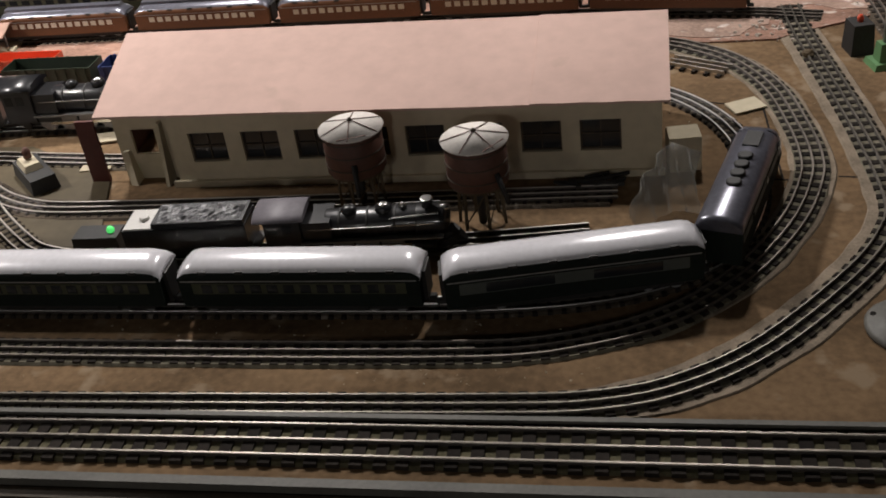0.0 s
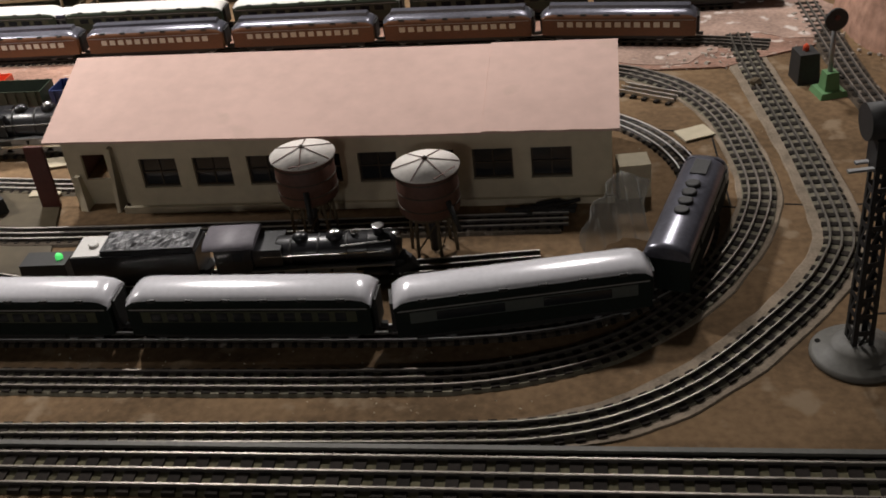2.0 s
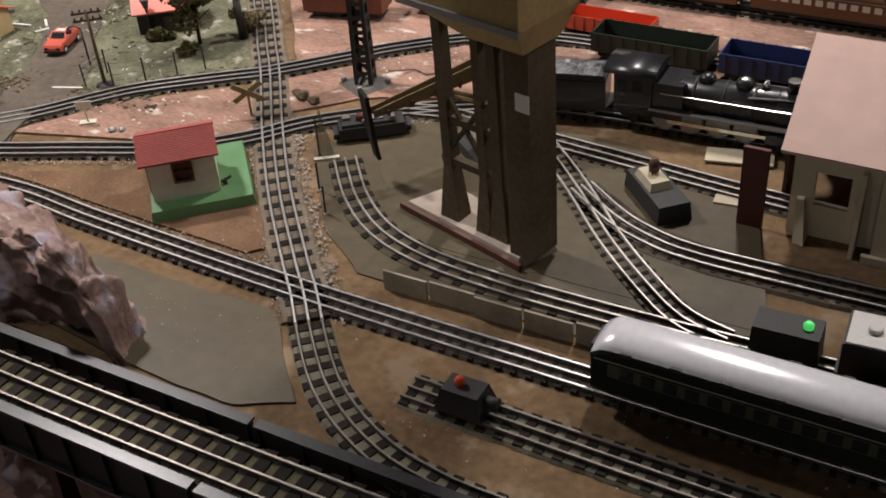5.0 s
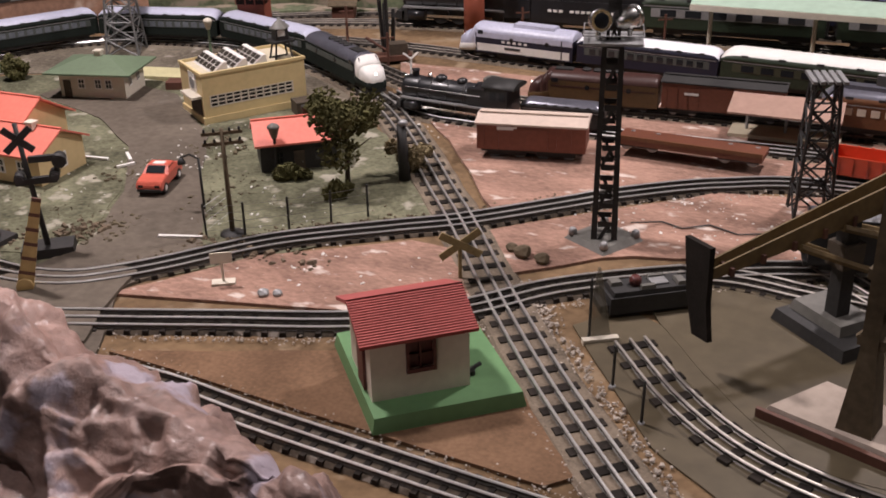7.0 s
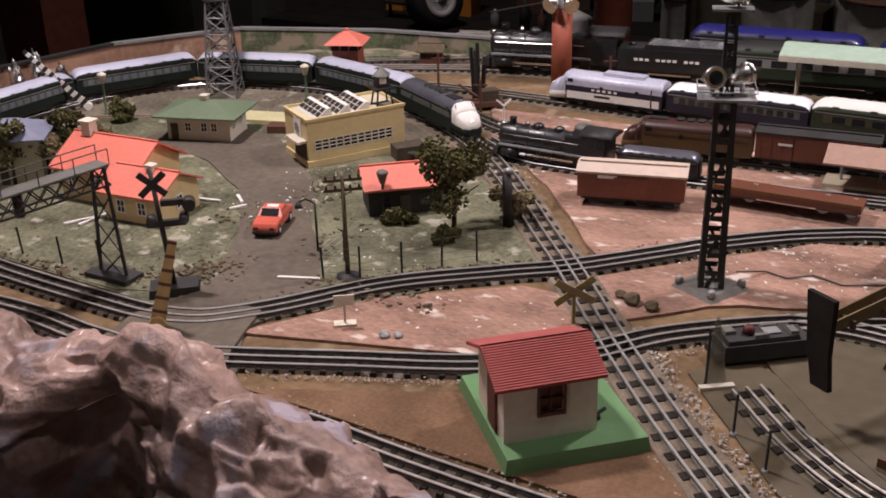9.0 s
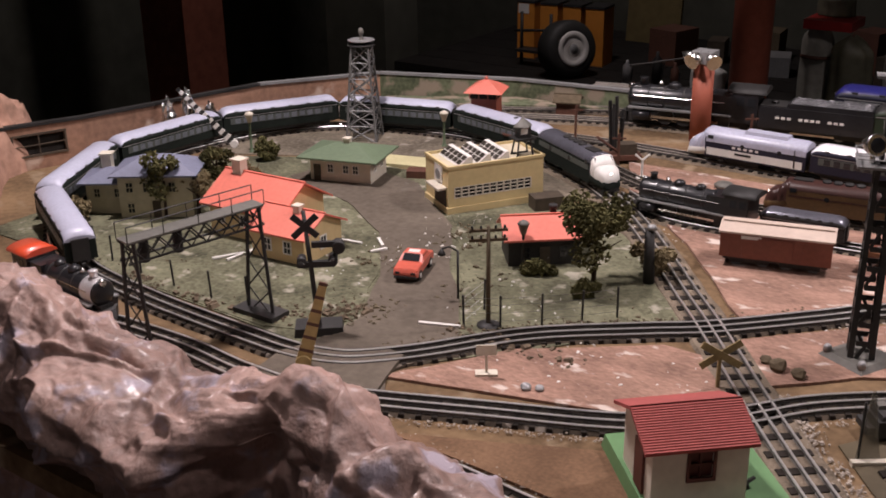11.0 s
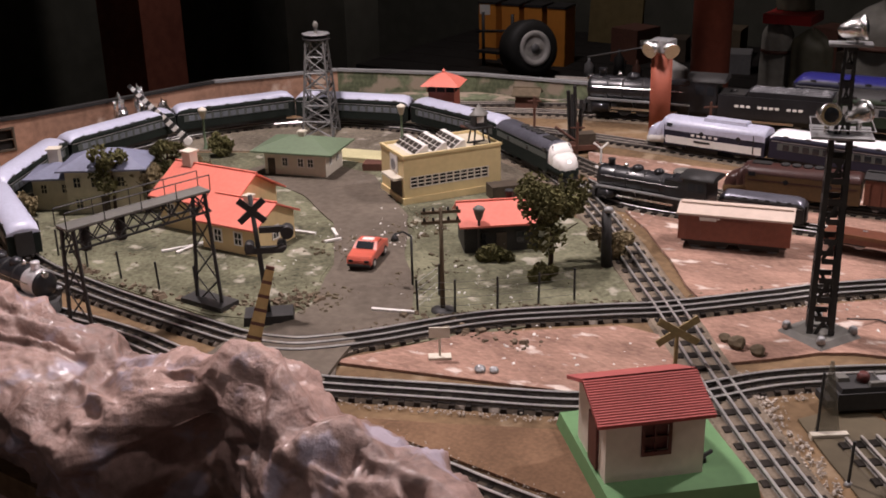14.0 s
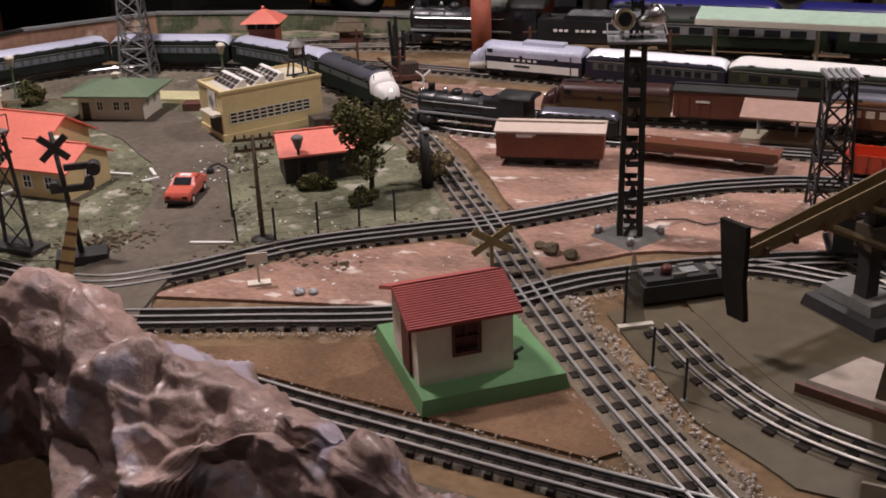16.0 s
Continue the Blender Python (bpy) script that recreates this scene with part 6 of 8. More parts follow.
house(pose(-2.42, 2.03, 0, 0, 0, 35), "two-storey grey-yellow house with slate blue hipped roof", 0.13, 0.085, 0.080, 0.028, DULL, SLATE, hip=True, windows=[("s", -0.045, 0.05, 0.068, 0.012), ("s", -0.015, 0.05, 0.068, 0.012), ("s", 0.03, 0.05, 0.068, 0.012), ("s", -0.045, 0.012, 0.03, 0.012), ("w", 0.0, 0.05, 0.068, 0.012), ("e", 0.0, 0.05, 0.068, 0.012)], doors=[("s", 0.0, 0.014, 0.034)], frame_mat=DULL)
house(pose(-2.505, 1.99, 0, 0, 0, 35), "lower wing of the two-storey house with slate roof and white chimney", 0.075, 0.070, 0.060, 0.020, DULL, SLATE, hip=True, windows=[("s", -0.018, 0.034, 0.050, 0.010), ("s", 0.018, 0.034, 0.050, 0.010), ("w", 0.0, 0.034, 0.05, 0.010)], chimney=(-0.01, 0.02, 0.065, 0.098, 0.009), name="house_wing", frame_mat=DULL)

SKYPANE = mat("dusty_skylight_pane", (0.045, 0.038, 0.03), 0.35, scale=60, vary=0.25)
# tan two-storey depot with skylights
tb = thing("bus_depot", "tan plastic depot with flat roof and rows of louvred windows", "building", pose(-1.965, 2.395, 0, 0, 0, 58))
# local x along the long front, front towards -y
LX, LY, HH = 0.094, 0.052, 0.090
part("wall", windowed_wall(B(), -LX, LX, 0, HH, -LY, -LY + 0.003, [(-LX + 0.012, LX - 0.025, 0.030, 0.050)]), TAN, tb)
part("wall", bx(B(), -LX, LX, LY - 0.003, LY, 0, HH), TAN, tb)
part("wall", bx(B(), LX - 0.003, LX, -LY + 0.003, LY - 0.003, 0, HH), TAN, tb)
part("wall", bx(B(), -LX, -LX + 0.003, -LY + 0.003, LY - 0.003, 0, HH), TAN, tb)
part("roof", bx(B(), -LX + 0.003, LX - 0.003, -LY + 0.003, LY - 0.003, HH - 0.008, HH - 0.005), CARD, tb)
part("cornice", bx(bx(B(), -LX - 0.002, LX + 0.002, -LY - 0.002, -LY, HH - 0.005, HH), -LX - 0.002, -LX, -LY, LY, HH - 0.005, HH), TAN, tb)
part("plinth", bx(bx(B(), -LX - 0.003, LX + 0.003, -LY - 0.003, -LY, 0.0005, 0.014), -LX - 0.003, -LX, -LY, LY, 0.0005, 0.014), TAN, tb)
# near-black sheet puts the depot's inner shade behind the window opening
part("dark_room", bx(B(), -LX + 0.01, LX - 0.02, -LY + 0.006, -LY + 0.008, 0.02, 0.06), DARK, tb)
for i in range(12):
    x = -LX + 0.012 + (2 * LX - 0.037) * i / 11
    part("mullion", bx(B(), x - 0.001, x + 0.001, -LY - 0.0008, -LY + 0.002, 0.030, 0.050), CREAM, tb)
for z in (0.030, 0.0365, 0.043, 0.049):
    part("louvre", bx(B(), -LX + 0.012, LX - 0.025, -LY - 0.0006, -LY + 0.0015, z, z + 0.0016), CREAM, tb)
part("emblem", cy(B(), (-LX - 0.003, -0.01, 0.066), (-LX, -0.01, 0.066), 0.010, seg=14), GREYMETAL, tb, "round grey wall emblem")
part("emblem_plate", bx(B(), -LX - 0.002, -LX, -0.026, 0.006, 0.052, 0.084), WHITE, tb)
part("doorway", bx(B(), -LX - 0.0015, -LX, -0.042, 0.008, 0.003, 0.046), WOODEDGE, tb)
part("canopy", bx(B(), -LX - 0.018, -LX, -0.046, 0.010, 0.046, 0.050), CREAM, tb)
for i in range(3):
    x = -0.072 + 0.036 * i
    sk = part("skylight", loft(B(), [[(x, -0.044, HH - 0.005), (x + 0.030, -0.044, HH - 0.005), (x + 0.030, 0.044, HH - 0.005), (x, 0.044, HH - 0.005)], [(x + 0.022, -0.044, HH + 0.011), (x + 0.028, -0.044, HH + 0.011), (x + 0.028, 0.044, HH + 0.011), (x + 0.022, 0.044, HH + 0.011)]], False), WHITE, tb, "white sawtooth skylight")
    for j in range(5):
        y = -0.041 + 0.0172 * j
        part("pane", loft(B(), [[(x + 0.003, y, HH - 0.0021), (x + 0.003, y + 0.0132, HH - 0.0021), (x + 0.0105, y + 0.0132, HH + 0.0033), (x + 0.0105, y, HH + 0.0033)], [(x + 0.0025, y, HH - 0.0014), (x + 0.0025, y + 0.0132, HH - 0.0014), (x + 0.010, y + 0.0132, HH + 0.0040), (x + 0.010, y, HH + 0.0040)]], False), SKYPANE, sk)
        part("pane", loft(B(), [[(x + 0.012, y, HH + 0.0043), (x + 0.012, y + 0.0132, HH + 0.0043), (x + 0.0195, y + 0.0132, HH + 0.0098), (x + 0.0195, y, HH + 0.0098)], [(x + 0.0115, y, HH + 0.0050), (x + 0.0115, y + 0.0132, HH + 0.0050), (x + 0.019, y + 0.0132, HH + 0.0105), (x + 0.019, y, HH + 0.0105)]], False), SKYPANE, sk)

bh = thing("roof_beacon_hut", "small grey-roofed lantern hut on black legs on the depot roof", "beacon", pose(-1.965, 2.395, HH - 0.005, 0, 0, 58) @ pose(0.064, -0.026, 0))
for x in (-0.016, 0.016):
    for y in (-0.012, 0.012):
        part("leg", cy(B(), (x, y, 0), (x * 0.7, y * 0.7, 0.030), 0.0018, seg=6), BLACKMATT, bh)
part("foot_rail", bx(bx(B(), -0.018, 0.018, -0.0135, -0.0105, 0, 0.0025), -0.018, 0.018, 0.0105, 0.0135, 0, 0.0025), BLACKMATT, bh)
part("deck", bx(B(), -0.020, 0.020, -0.017, 0.017, 0.030, 0.0335), BLACKMATT, bh, bevel=0.001)
part("cabin", bx(B(), -0.0115, 0.0115, -0.010, 0.010, 0.0335, 0.0535), BLACKMATT, bh, bevel=0.001)
part("lit_window", bx(B(), -0.0085, 0.0045, -0.0112, -0.010, 0.041, 0.0515), WHITE, bh, "white window panel")
part("hut_roof", lathe(B(), [(0.0195, 0.053), (0.0185, 0.0550), (0.0050, 0.0665), (0.003, 0.0672), (0.003, 0.0715), (0.0005, 0.0722)], 4), DULLGREY, bh, "grey pyramid roof")

bs = house(pose(-1.735, 2.205, 0, 0, 0, 40), "small black-walled station with coral-red roof", 0.115, 0.075, 0.050, 0.026, BLACKMATT, CORAL, over=0.008, windows=[("s", -0.03, 0.016, 0.034, 0.012), ("s", 0.03, 0.016, 0.034, 0.012)], doors=[("s", 0.0, 0.016, 0.034)], frame_mat=BLACKMATT, name="small_station", category="station")
part("chimney", lathe(B(), [(0.006, 0.066), (0.005, 0.082), (0.007, 0.083), (0.007, 0.087)], 10, (0.02, 0.008, 0)), BLACKMATT, bs)

# red switch tower
rt = thing("switch_tower", "tall brick-red switch tower with flared coral roof", "tower", pose(-2.205, 2.775, 0, 0, 0, 20) @ Matrix.Diagonal((1.12, 1.12, 0.90, 1)))
part("shaft", bx(B(), -0.026, 0.026, -0.026, 0.026, 0.0, 0.105, taper=0.001), BRICKRED, rt)
part("window_band", bx(B(), -0.0275, 0.0275, -0.0275, 0.0275, 0.095, 0.110), DARK, rt)
for i in range(4):
    for s in (-1, 1):
        x = -0.027 + 0.018 * i
        part("mullion", bx(B(), x - 0.001, x + 0.001, min(s * 0.0275, s * 0.0285), max(s * 0.0275, s * 0.0285), 0.095, 0.110), BRICKRED, rt)
part("roof", loft(B(), [[(-0.038, -0.038, 0.110), (0.038, -0.038, 0.110), (0.038, 0.038, 0.110), (-0.038, 0.038, 0.110)], [(-0.022, -0.022, 0.124), (0.022, -0.022, 0.124), (0.022, 0.022, 0.124), (-0.022, 0.022, 0.124)], [(-0.002, -0.002, 0.137), (0.002, -0.002, 0.137), (0.002, 0.002, 0.137), (-0.002, 0.002, 0.137)]], False), CORAL, rt)
part("finial", lathe(B(), [(0.004, 0.135), (0.003, 0.142), (0.001, 0.144)], 8), CORAL, rt)

# beacon tower
TOWERGREY = mat("tower_grey", (0.17, 0.17, 0.165), 0.55, 0.2, scale=60, vary=0.2)
bt = thing("beacon_tower", "tall grey lattice beacon tower with dark top gallery", "tower", pose(-2.41, 2.60, 0, 0, 0, 25))
lattice(bt, 0.033, 0.018, 0.0, 0.205, 6, TOWERGREY, 0.0019)
part("gallery", lathe(B(), [(0.030, 0.205), (0.030, 0.209)], 8), BLACKMATT, bt)
part("railing", lathe(B(), [(0.029, 0.216), (0.030, 0.216), (0.030, 0.218), (0.029, 0.218)], 8), GREYMETAL, bt)
part("lantern", lathe(B(), [(0.009, 0.209), (0.009, 0.216), (0.004, 0.219), (0.0035, 0.228), (0.006, 0.231), (0.006, 0.238), (0.002, 0.243)], 12), DULLGREY, bt)

# small black water tank
wt = thing("small_water_tank", "small dark water tank on legs with white label", "water tank", pose(-2.07, 2.68, 0, 0, 0, 20))
part("tank", lathe(B(), [(0.018, 0.048), (0.0185, 0.049), (0.0185, 0.066), (0.012, 0.074), (0.002, 0.078)], 16), BLACKMATT, wt)
part("platform", lathe(B(), [(0.030, 0.042), (0.030, 0.046)], 14), RUST, wt)
part("notice", bx(B(), -0.009, 0.009, -0.0195, -0.0185, 0.052, 0.061), WHITE, wt)
for a in range(4):
    part("leg", cy(B(), (0.020 * math.cos(a * math.pi / 2 + 0.8), 0.020 * math.sin(a * math.pi / 2 + 0.8), 0.0), (0.014 * math.cos(a * math.pi / 2 + 0.8), 0.014 * math.sin(a * math.pi / 2 + 0.8), 0.044), 0.002, seg=6), BLACKMATT, wt)


# ---- street furniture ----
def lamp_post(m, h, label, globe=True):
    p = thing("lamp_post", label, "lamp post", m, "lantern posts")
    part("post", lathe(B(), [(0.007, 0.0), (0.005, 0.004), (0.0028, 0.010), (0.0022, h - 0.02), (0.004, h - 0.018)], 10), GREENROOF if globe else BLACKMATT, p)
    part("lantern", lathe(B(), [(0.0040, h - 0.022), (0.0088, h - 0.006), (0.0098, h - 0.005), (0.0080, h - 0.002), (0.0030, h + 0.001), (0.0005, h + 0.002)], 12), CREAM if globe else DULLGREY, p)
    return p


lamp_post(pose(-2.545, 2.385, 0), 0.088, "green lamp post with cream lantern")
lamp_post(pose(-2.225, 2.64, 0), 0.078, "dark green lamp post with white lantern")
lamp_post(pose(-1.735, 2.150, 0), 0.080, "grey lantern post before the small station", False)
sl = thing("street_lamp", "thin dark goose-neck street lamp", "street lamp", pose(-1.752, 1.995, 0))
part("post", cy(B(), (0, 0, 0), (0, 0, 0.078), 0.0018, seg=8), BLACKMATT, sl)
part("arm", cy(cy(B(), (0, 0, 0.078), (-0.010, -0.006, 0.085), 0.0014, seg=6), (-0.010, -0.006, 0.085), (-0.020, -0.012, 0.081), 0.0014, seg=6), BLACKMATT, sl)
part("shade", lathe(B(), [(0.006, 0.072), (0.005, 0.076), (0.002, 0.081)], 10, (-0.020, -0.012, 0)), BLACKMATT, sl)
tp = thing("telephone_pole", "brown telephone pole with two crossarms on a round foot", "telephone pole", pose(-1.667, 1.944, 0, 0, 0, 40))
part("pole", cy(B(), (0, 0, 0), (0, 0, 0.150), 0.0035, 0.0026, seg=8), TIMBER, tp)
part("foot", lathe(B(), [(0.018, 0.0), (0.016, 0.005), (0.006, 0.008)], 14), BLACKMATT, tp)
for z in (0.128, 0.142):
    part("crossarm", bx(B(), -0.026, 0.026, -0.002, 0.002, z, z + 0.004), TIMBER, tp)
    for x in (-0.022, -0.010, 0.010, 0.022):
        part("insulator", lathe(B(), [(0.0018, z + 0.004), (0.0016, z + 0.008), (0.0006, z + 0.009)], 6, (x, 0, 0)), BLACKMATT, tp)
fence = thing("fence", "thin wire mesh fence on dark posts", "fence", kind="")
FP = [(-1.700, 1.985), (-1.693, 1.922), (-1.650, 1.948), (-1.606, 1.986), (-1.565, 2.026), (-1.53, 2.065)]
for x, y in FP:
    part("fence_post", cy(B(), (x, y, 0), (x + random.uniform(-0.002, 0.002), y, 0.050), 0.0016, seg=6), BLACKMATT, fence)
for (ax, ay), (bx_, by_) in zip(FP, FP[1:]):
    wb = B()
    for z in (0.012, 0.024, 0.036, 0.046):
        cy(wb, (ax, ay, z), (bx_, by_, z), 0.0003, seg=3)
    part("wire", wb, GREYMETAL, fence)
f2 = thing("fence", "thin wire mesh fence along the loop track", "fence")
FP2 = [(-2.36, 1.83), (-2.30, 1.815), (-2.22, 1.805), (-2.14, 1.80), (-2.06, 1.80), (-2.00, 1.815)]
for x, y in FP2:
    part("fence_post", cy(B(), (x, y, 0), (x, y + random.uniform(-0.003, 0.003), 0.046), 0.0016, seg=6), BLACKMATT, f2)
pb = thing("track_post", "thick black weathered post beside the track", "post", pose(-1.546, 2.202, 0))
part("post", cy(B(), (0, 0, 0), (-0.003, 0, 0.088), 0.009, 0.007, seg=10), BLACKMATT, pb)
part("cap", lathe(B(), [(0.008, 0.088), (0.006, 0.094), (0.001, 0.096)], 10), GREYMETAL, pb)
ws = thing("whistle_post", "small white trackside sign on flat foot", "sign", pose(-1.591, 1.821, 0.004, 0, 0, 35))
part("foot", bx(B(), -0.014, 0.014, -0.007, 0.007, 0.0, 0.003), CREAM, ws)
part("post", bx(B(), -0.0015, 0.0015, -0.001, 0.001, 0.003, 0.034), CREAM, ws)
part("board", bx(B(), -0.013, 0.013, -0.003, -0.001, 0.028, 0.042), CREAM, ws)
wy = thing("track_marker", "white Y-shaped yard marker on round foot", "sign", pose(-1.772, 2.655, 0.004, 0, 0, 35))
part("foot", lathe(B(), [(0.012, 0), (0.011, 0.003), (0.003, 0.004)], 12), WHITE, wy)
part("post", cy(cy(cy(B(), (0, 0, 0.003), (0, 0, 0.036), 0.0022, seg=6), (0, 0, 0.036), (0.014, 0, 0.048), 0.002, seg=6), (0, 0, 0.036), (-0.014, 0, 0.048), 0.002, seg=6), WHITE, wy)
OLDWOOD = mat("dull_tan_wood", (0.27, 0.20, 0.10), 0.75, scale=70, vary=0.3)
xw = thing("crossbuck", "weathered ochre wooden crossbuck beside the diagonal track", "crossing sign", pose(-1.337, 1.950, 0.004, 0, 0, 38))
part("post", bx(B(), -0.002, 0.002, -0.002, 0.002, 0.0, 0.048), OLDWOOD, xw)
for r in (-32, 32):
    part("board", bx(B(), -0.029, 0.029, -0.0045, -0.0022, -0.0045, 0.0045, pose(0, -0.0005 * (r > 0) * 4, 0.046, 0, r, 0)), OLDWOOD, xw)

# black crossing flasher
xb = thing("crossing_flasher", "black crossing signal with crossbuck and lamp housings", "crossing signal", pose(-1.853, 1.803, 0, 0, 0, 40))
part("base", bx(B(), -0.034, 0.034, -0.020, 0.020, 0.0, 0.014, taper=0.002), BLACKMATT, xb, bevel=0.002)
part("post", cy(B(), (0, 0, 0.012), (-0.012, 0, 0.178), 0.0038, 0.003, seg=10), BLACKMATT, xb)
for r in (-42, 42):
    part("board", bx(B(), -0.022, 0.022, -0.006, -0.003, -0.0042, 0.0042, pose(-0.011, 0.0006 * r / 42, 0.158, 0, r, 0)), BLACKMATT, xb)
part("lamp_bar", bx(B(), -0.024, 0.026, -0.004, 0.004, 0.098, 0.106), BLACKMATT, xb)
for x in (-0.018, 0.024):
    la = part("flasher_lamp", cy(B(), (x, -0.010, 0.108), (x, 0.008, 0.108), 0.0065, seg=16), BLACKMATT, xb)
    part("lens", cy(B(), (x, -0.0115, 0.108), (x, -0.010, 0.108), 0.005, seg=14), BLACK, la)
part("bracket", bx(B(), -0.004, 0.034, -0.003, 0.003, 0.126, 0.134), BLACKMATT, xb)
part("bell", cy(B(), (0.032, -0.008, 0.126), (0.032, 0.010, 0.126), 0.0085, seg=16), BLACKMATT, xb)


def gate(m, length, width, label, a, b, n, share=0.5):
    """A tapering arm of n stripe pairs, the second colour taking its share of each."""
    g = thing("crossing_gate", label, "crossing gate", m)
    d = length / n
    for i in range(n):
        for u0, u1, skin in ((0, 1 - share, a), (1 - share, 1, b)):
            x0, x1 = d * (i + u0), d * (i + u1)
            w = width * (1 - 0.5 * i / n)
            part("stripe", loft(B(), [[(x0, y, -w), (x1, y, -w * 0.97), (x1, y, w * 0.97), (x0, y, w)] for y in (-0.0015, 0.0015)], False), skin, g)
    part("pivot", cy(B(), (0, -0.006, 0), (0, 0.006, 0), width * 1.05, seg=12), a, g)
    return g


gate(pose(-1.797, 1.708, 0.012, 0, -74, 37), 0.114, 0.0095, "raised ochre crossing gate arm with dark stripes", OCHRE, RUST, 6, 0.24)
gate(pose(-2.600, 2.390, 0.010, 0, -48, 217), 0.165, 0.0075, "raised black and white striped crossing gate arm", WHITE, BLACKMATT, 10)


# ---- signal bridge ----
def signal_bridge():
    s = thing("signal_bridge", "black lattice signal bridge over two tracks with railings", "signal bridge")
    ends = [(Vector((-2.018, 1.612, 0)), Vector((-1.974, 1.614, 0))), (Vector((-1.984, 1.800, 0)), Vector((-1.936, 1.800, 0)))]
    for (p, q), h in zip(ends, (0.164, 0.166)):
        mid = (p + q) / 2
        for e in (p, q):
            part("leg", cy(B(), e, mid + (e - mid) * 0.45 + Vector((0, 0, h)), 0.0028, seg=5), BLACKMATT, s)
        for i in range(4):
            t0, t1 = i / 4, (i + 1) / 4
            f = [lambda e, t: e + (mid + (e - mid) * 0.45 + Vector((0, 0, h)) - e) * t][0]
            part("brace", cy(B(), f(p, t0), f(q, t1), 0.0013, seg=4), BLACKMATT, s)
            part("brace", cy(B(), f(q, t0), f(p, t1), 0.0013, seg=4), BLACKMATT, s)
        part("foot", bx(B(), min(p.x, q.x) - 0.014, max(p.x, q.x) + 0.014, p.y - 0.018, p.y + 0.018, 0.0, 0.010), BLACKMATT, s)
    a, b = (ends[0][0] + ends[0][1]) / 2, (ends[1][0] + ends[1][1]) / 2
    d = (b - a)
    nrm = Vector((d.y, -d.x, 0)).normalized()
    ext0, ext1 = a - d * 0.04, b + d * 0.05
    for off in (-0.011, 0.011):
        tb_ = B()
        for z in (0.139, 0.166):
            cy(tb_, ext0 + nrm * off + Vector((0, 0, z)), ext1 + nrm * off + Vector((0, 0, z)), 0.0018, seg=5)
        for i in range(9):
            u, v = ext0.lerp(ext1, i / 9) + nrm * off, ext0.lerp(ext1, (i + 1) / 9) + nrm * off
            cy(tb_, u + Vector((0, 0, 0.139)), v + Vector((0, 0, 0.166)), 0.0011, seg=4)
            cy(tb_, v + Vector((0, 0, 0.139)), u + Vector((0, 0, 0.166)), 0.0011, seg=4)
        part("truss", tb_, BLACKMATT, s)
        rb = B()
        for i in range(5):
            u = ext0.lerp(ext1, i / 4) + nrm * off * 1.3
            cy(rb, u + Vector((0, 0, 0.1685)), u + Vector((0, 0, 0.190)), 0.0009, seg=4)
        cy(rb, ext0 + nrm * off * 1.3 + Vector((0, 0, 0.190)), ext1 + nrm * off * 1.3 + Vector((0, 0, 0.190)), 0.0009, seg=4)
        part("railing", rb, BLACKMATT, s)
    c, L = (ext0 + ext1) / 2, (ext1 - ext0).length / 2
    part("walkway", bx(B(), -L, L, -0.014, 0.014, 0.1665, 0.169, pose(c.x, c.y, 0, 0, 0, math.degrees(math.atan2(d.y, d.x)))), DULLGREY, s, "grey walkway plank")
    for t in (0.18, 0.42):
        u = ext0.lerp(ext1, t) - nrm * 0.016
        part("signal_head", cy(B(), u + Vector((0, 0, 0.126)), u + Vector((0, 0, 0.156)), 0.007, seg=10), BLACKMATT, s)
    return s


signal_bridge()


# ---- toy car ----
CARRED = mat("faded_red_car_paint", (0.56, 0.115, 0.075), 0.35, scale=50, bump=0.02, vary=0.12, coat=0.2)


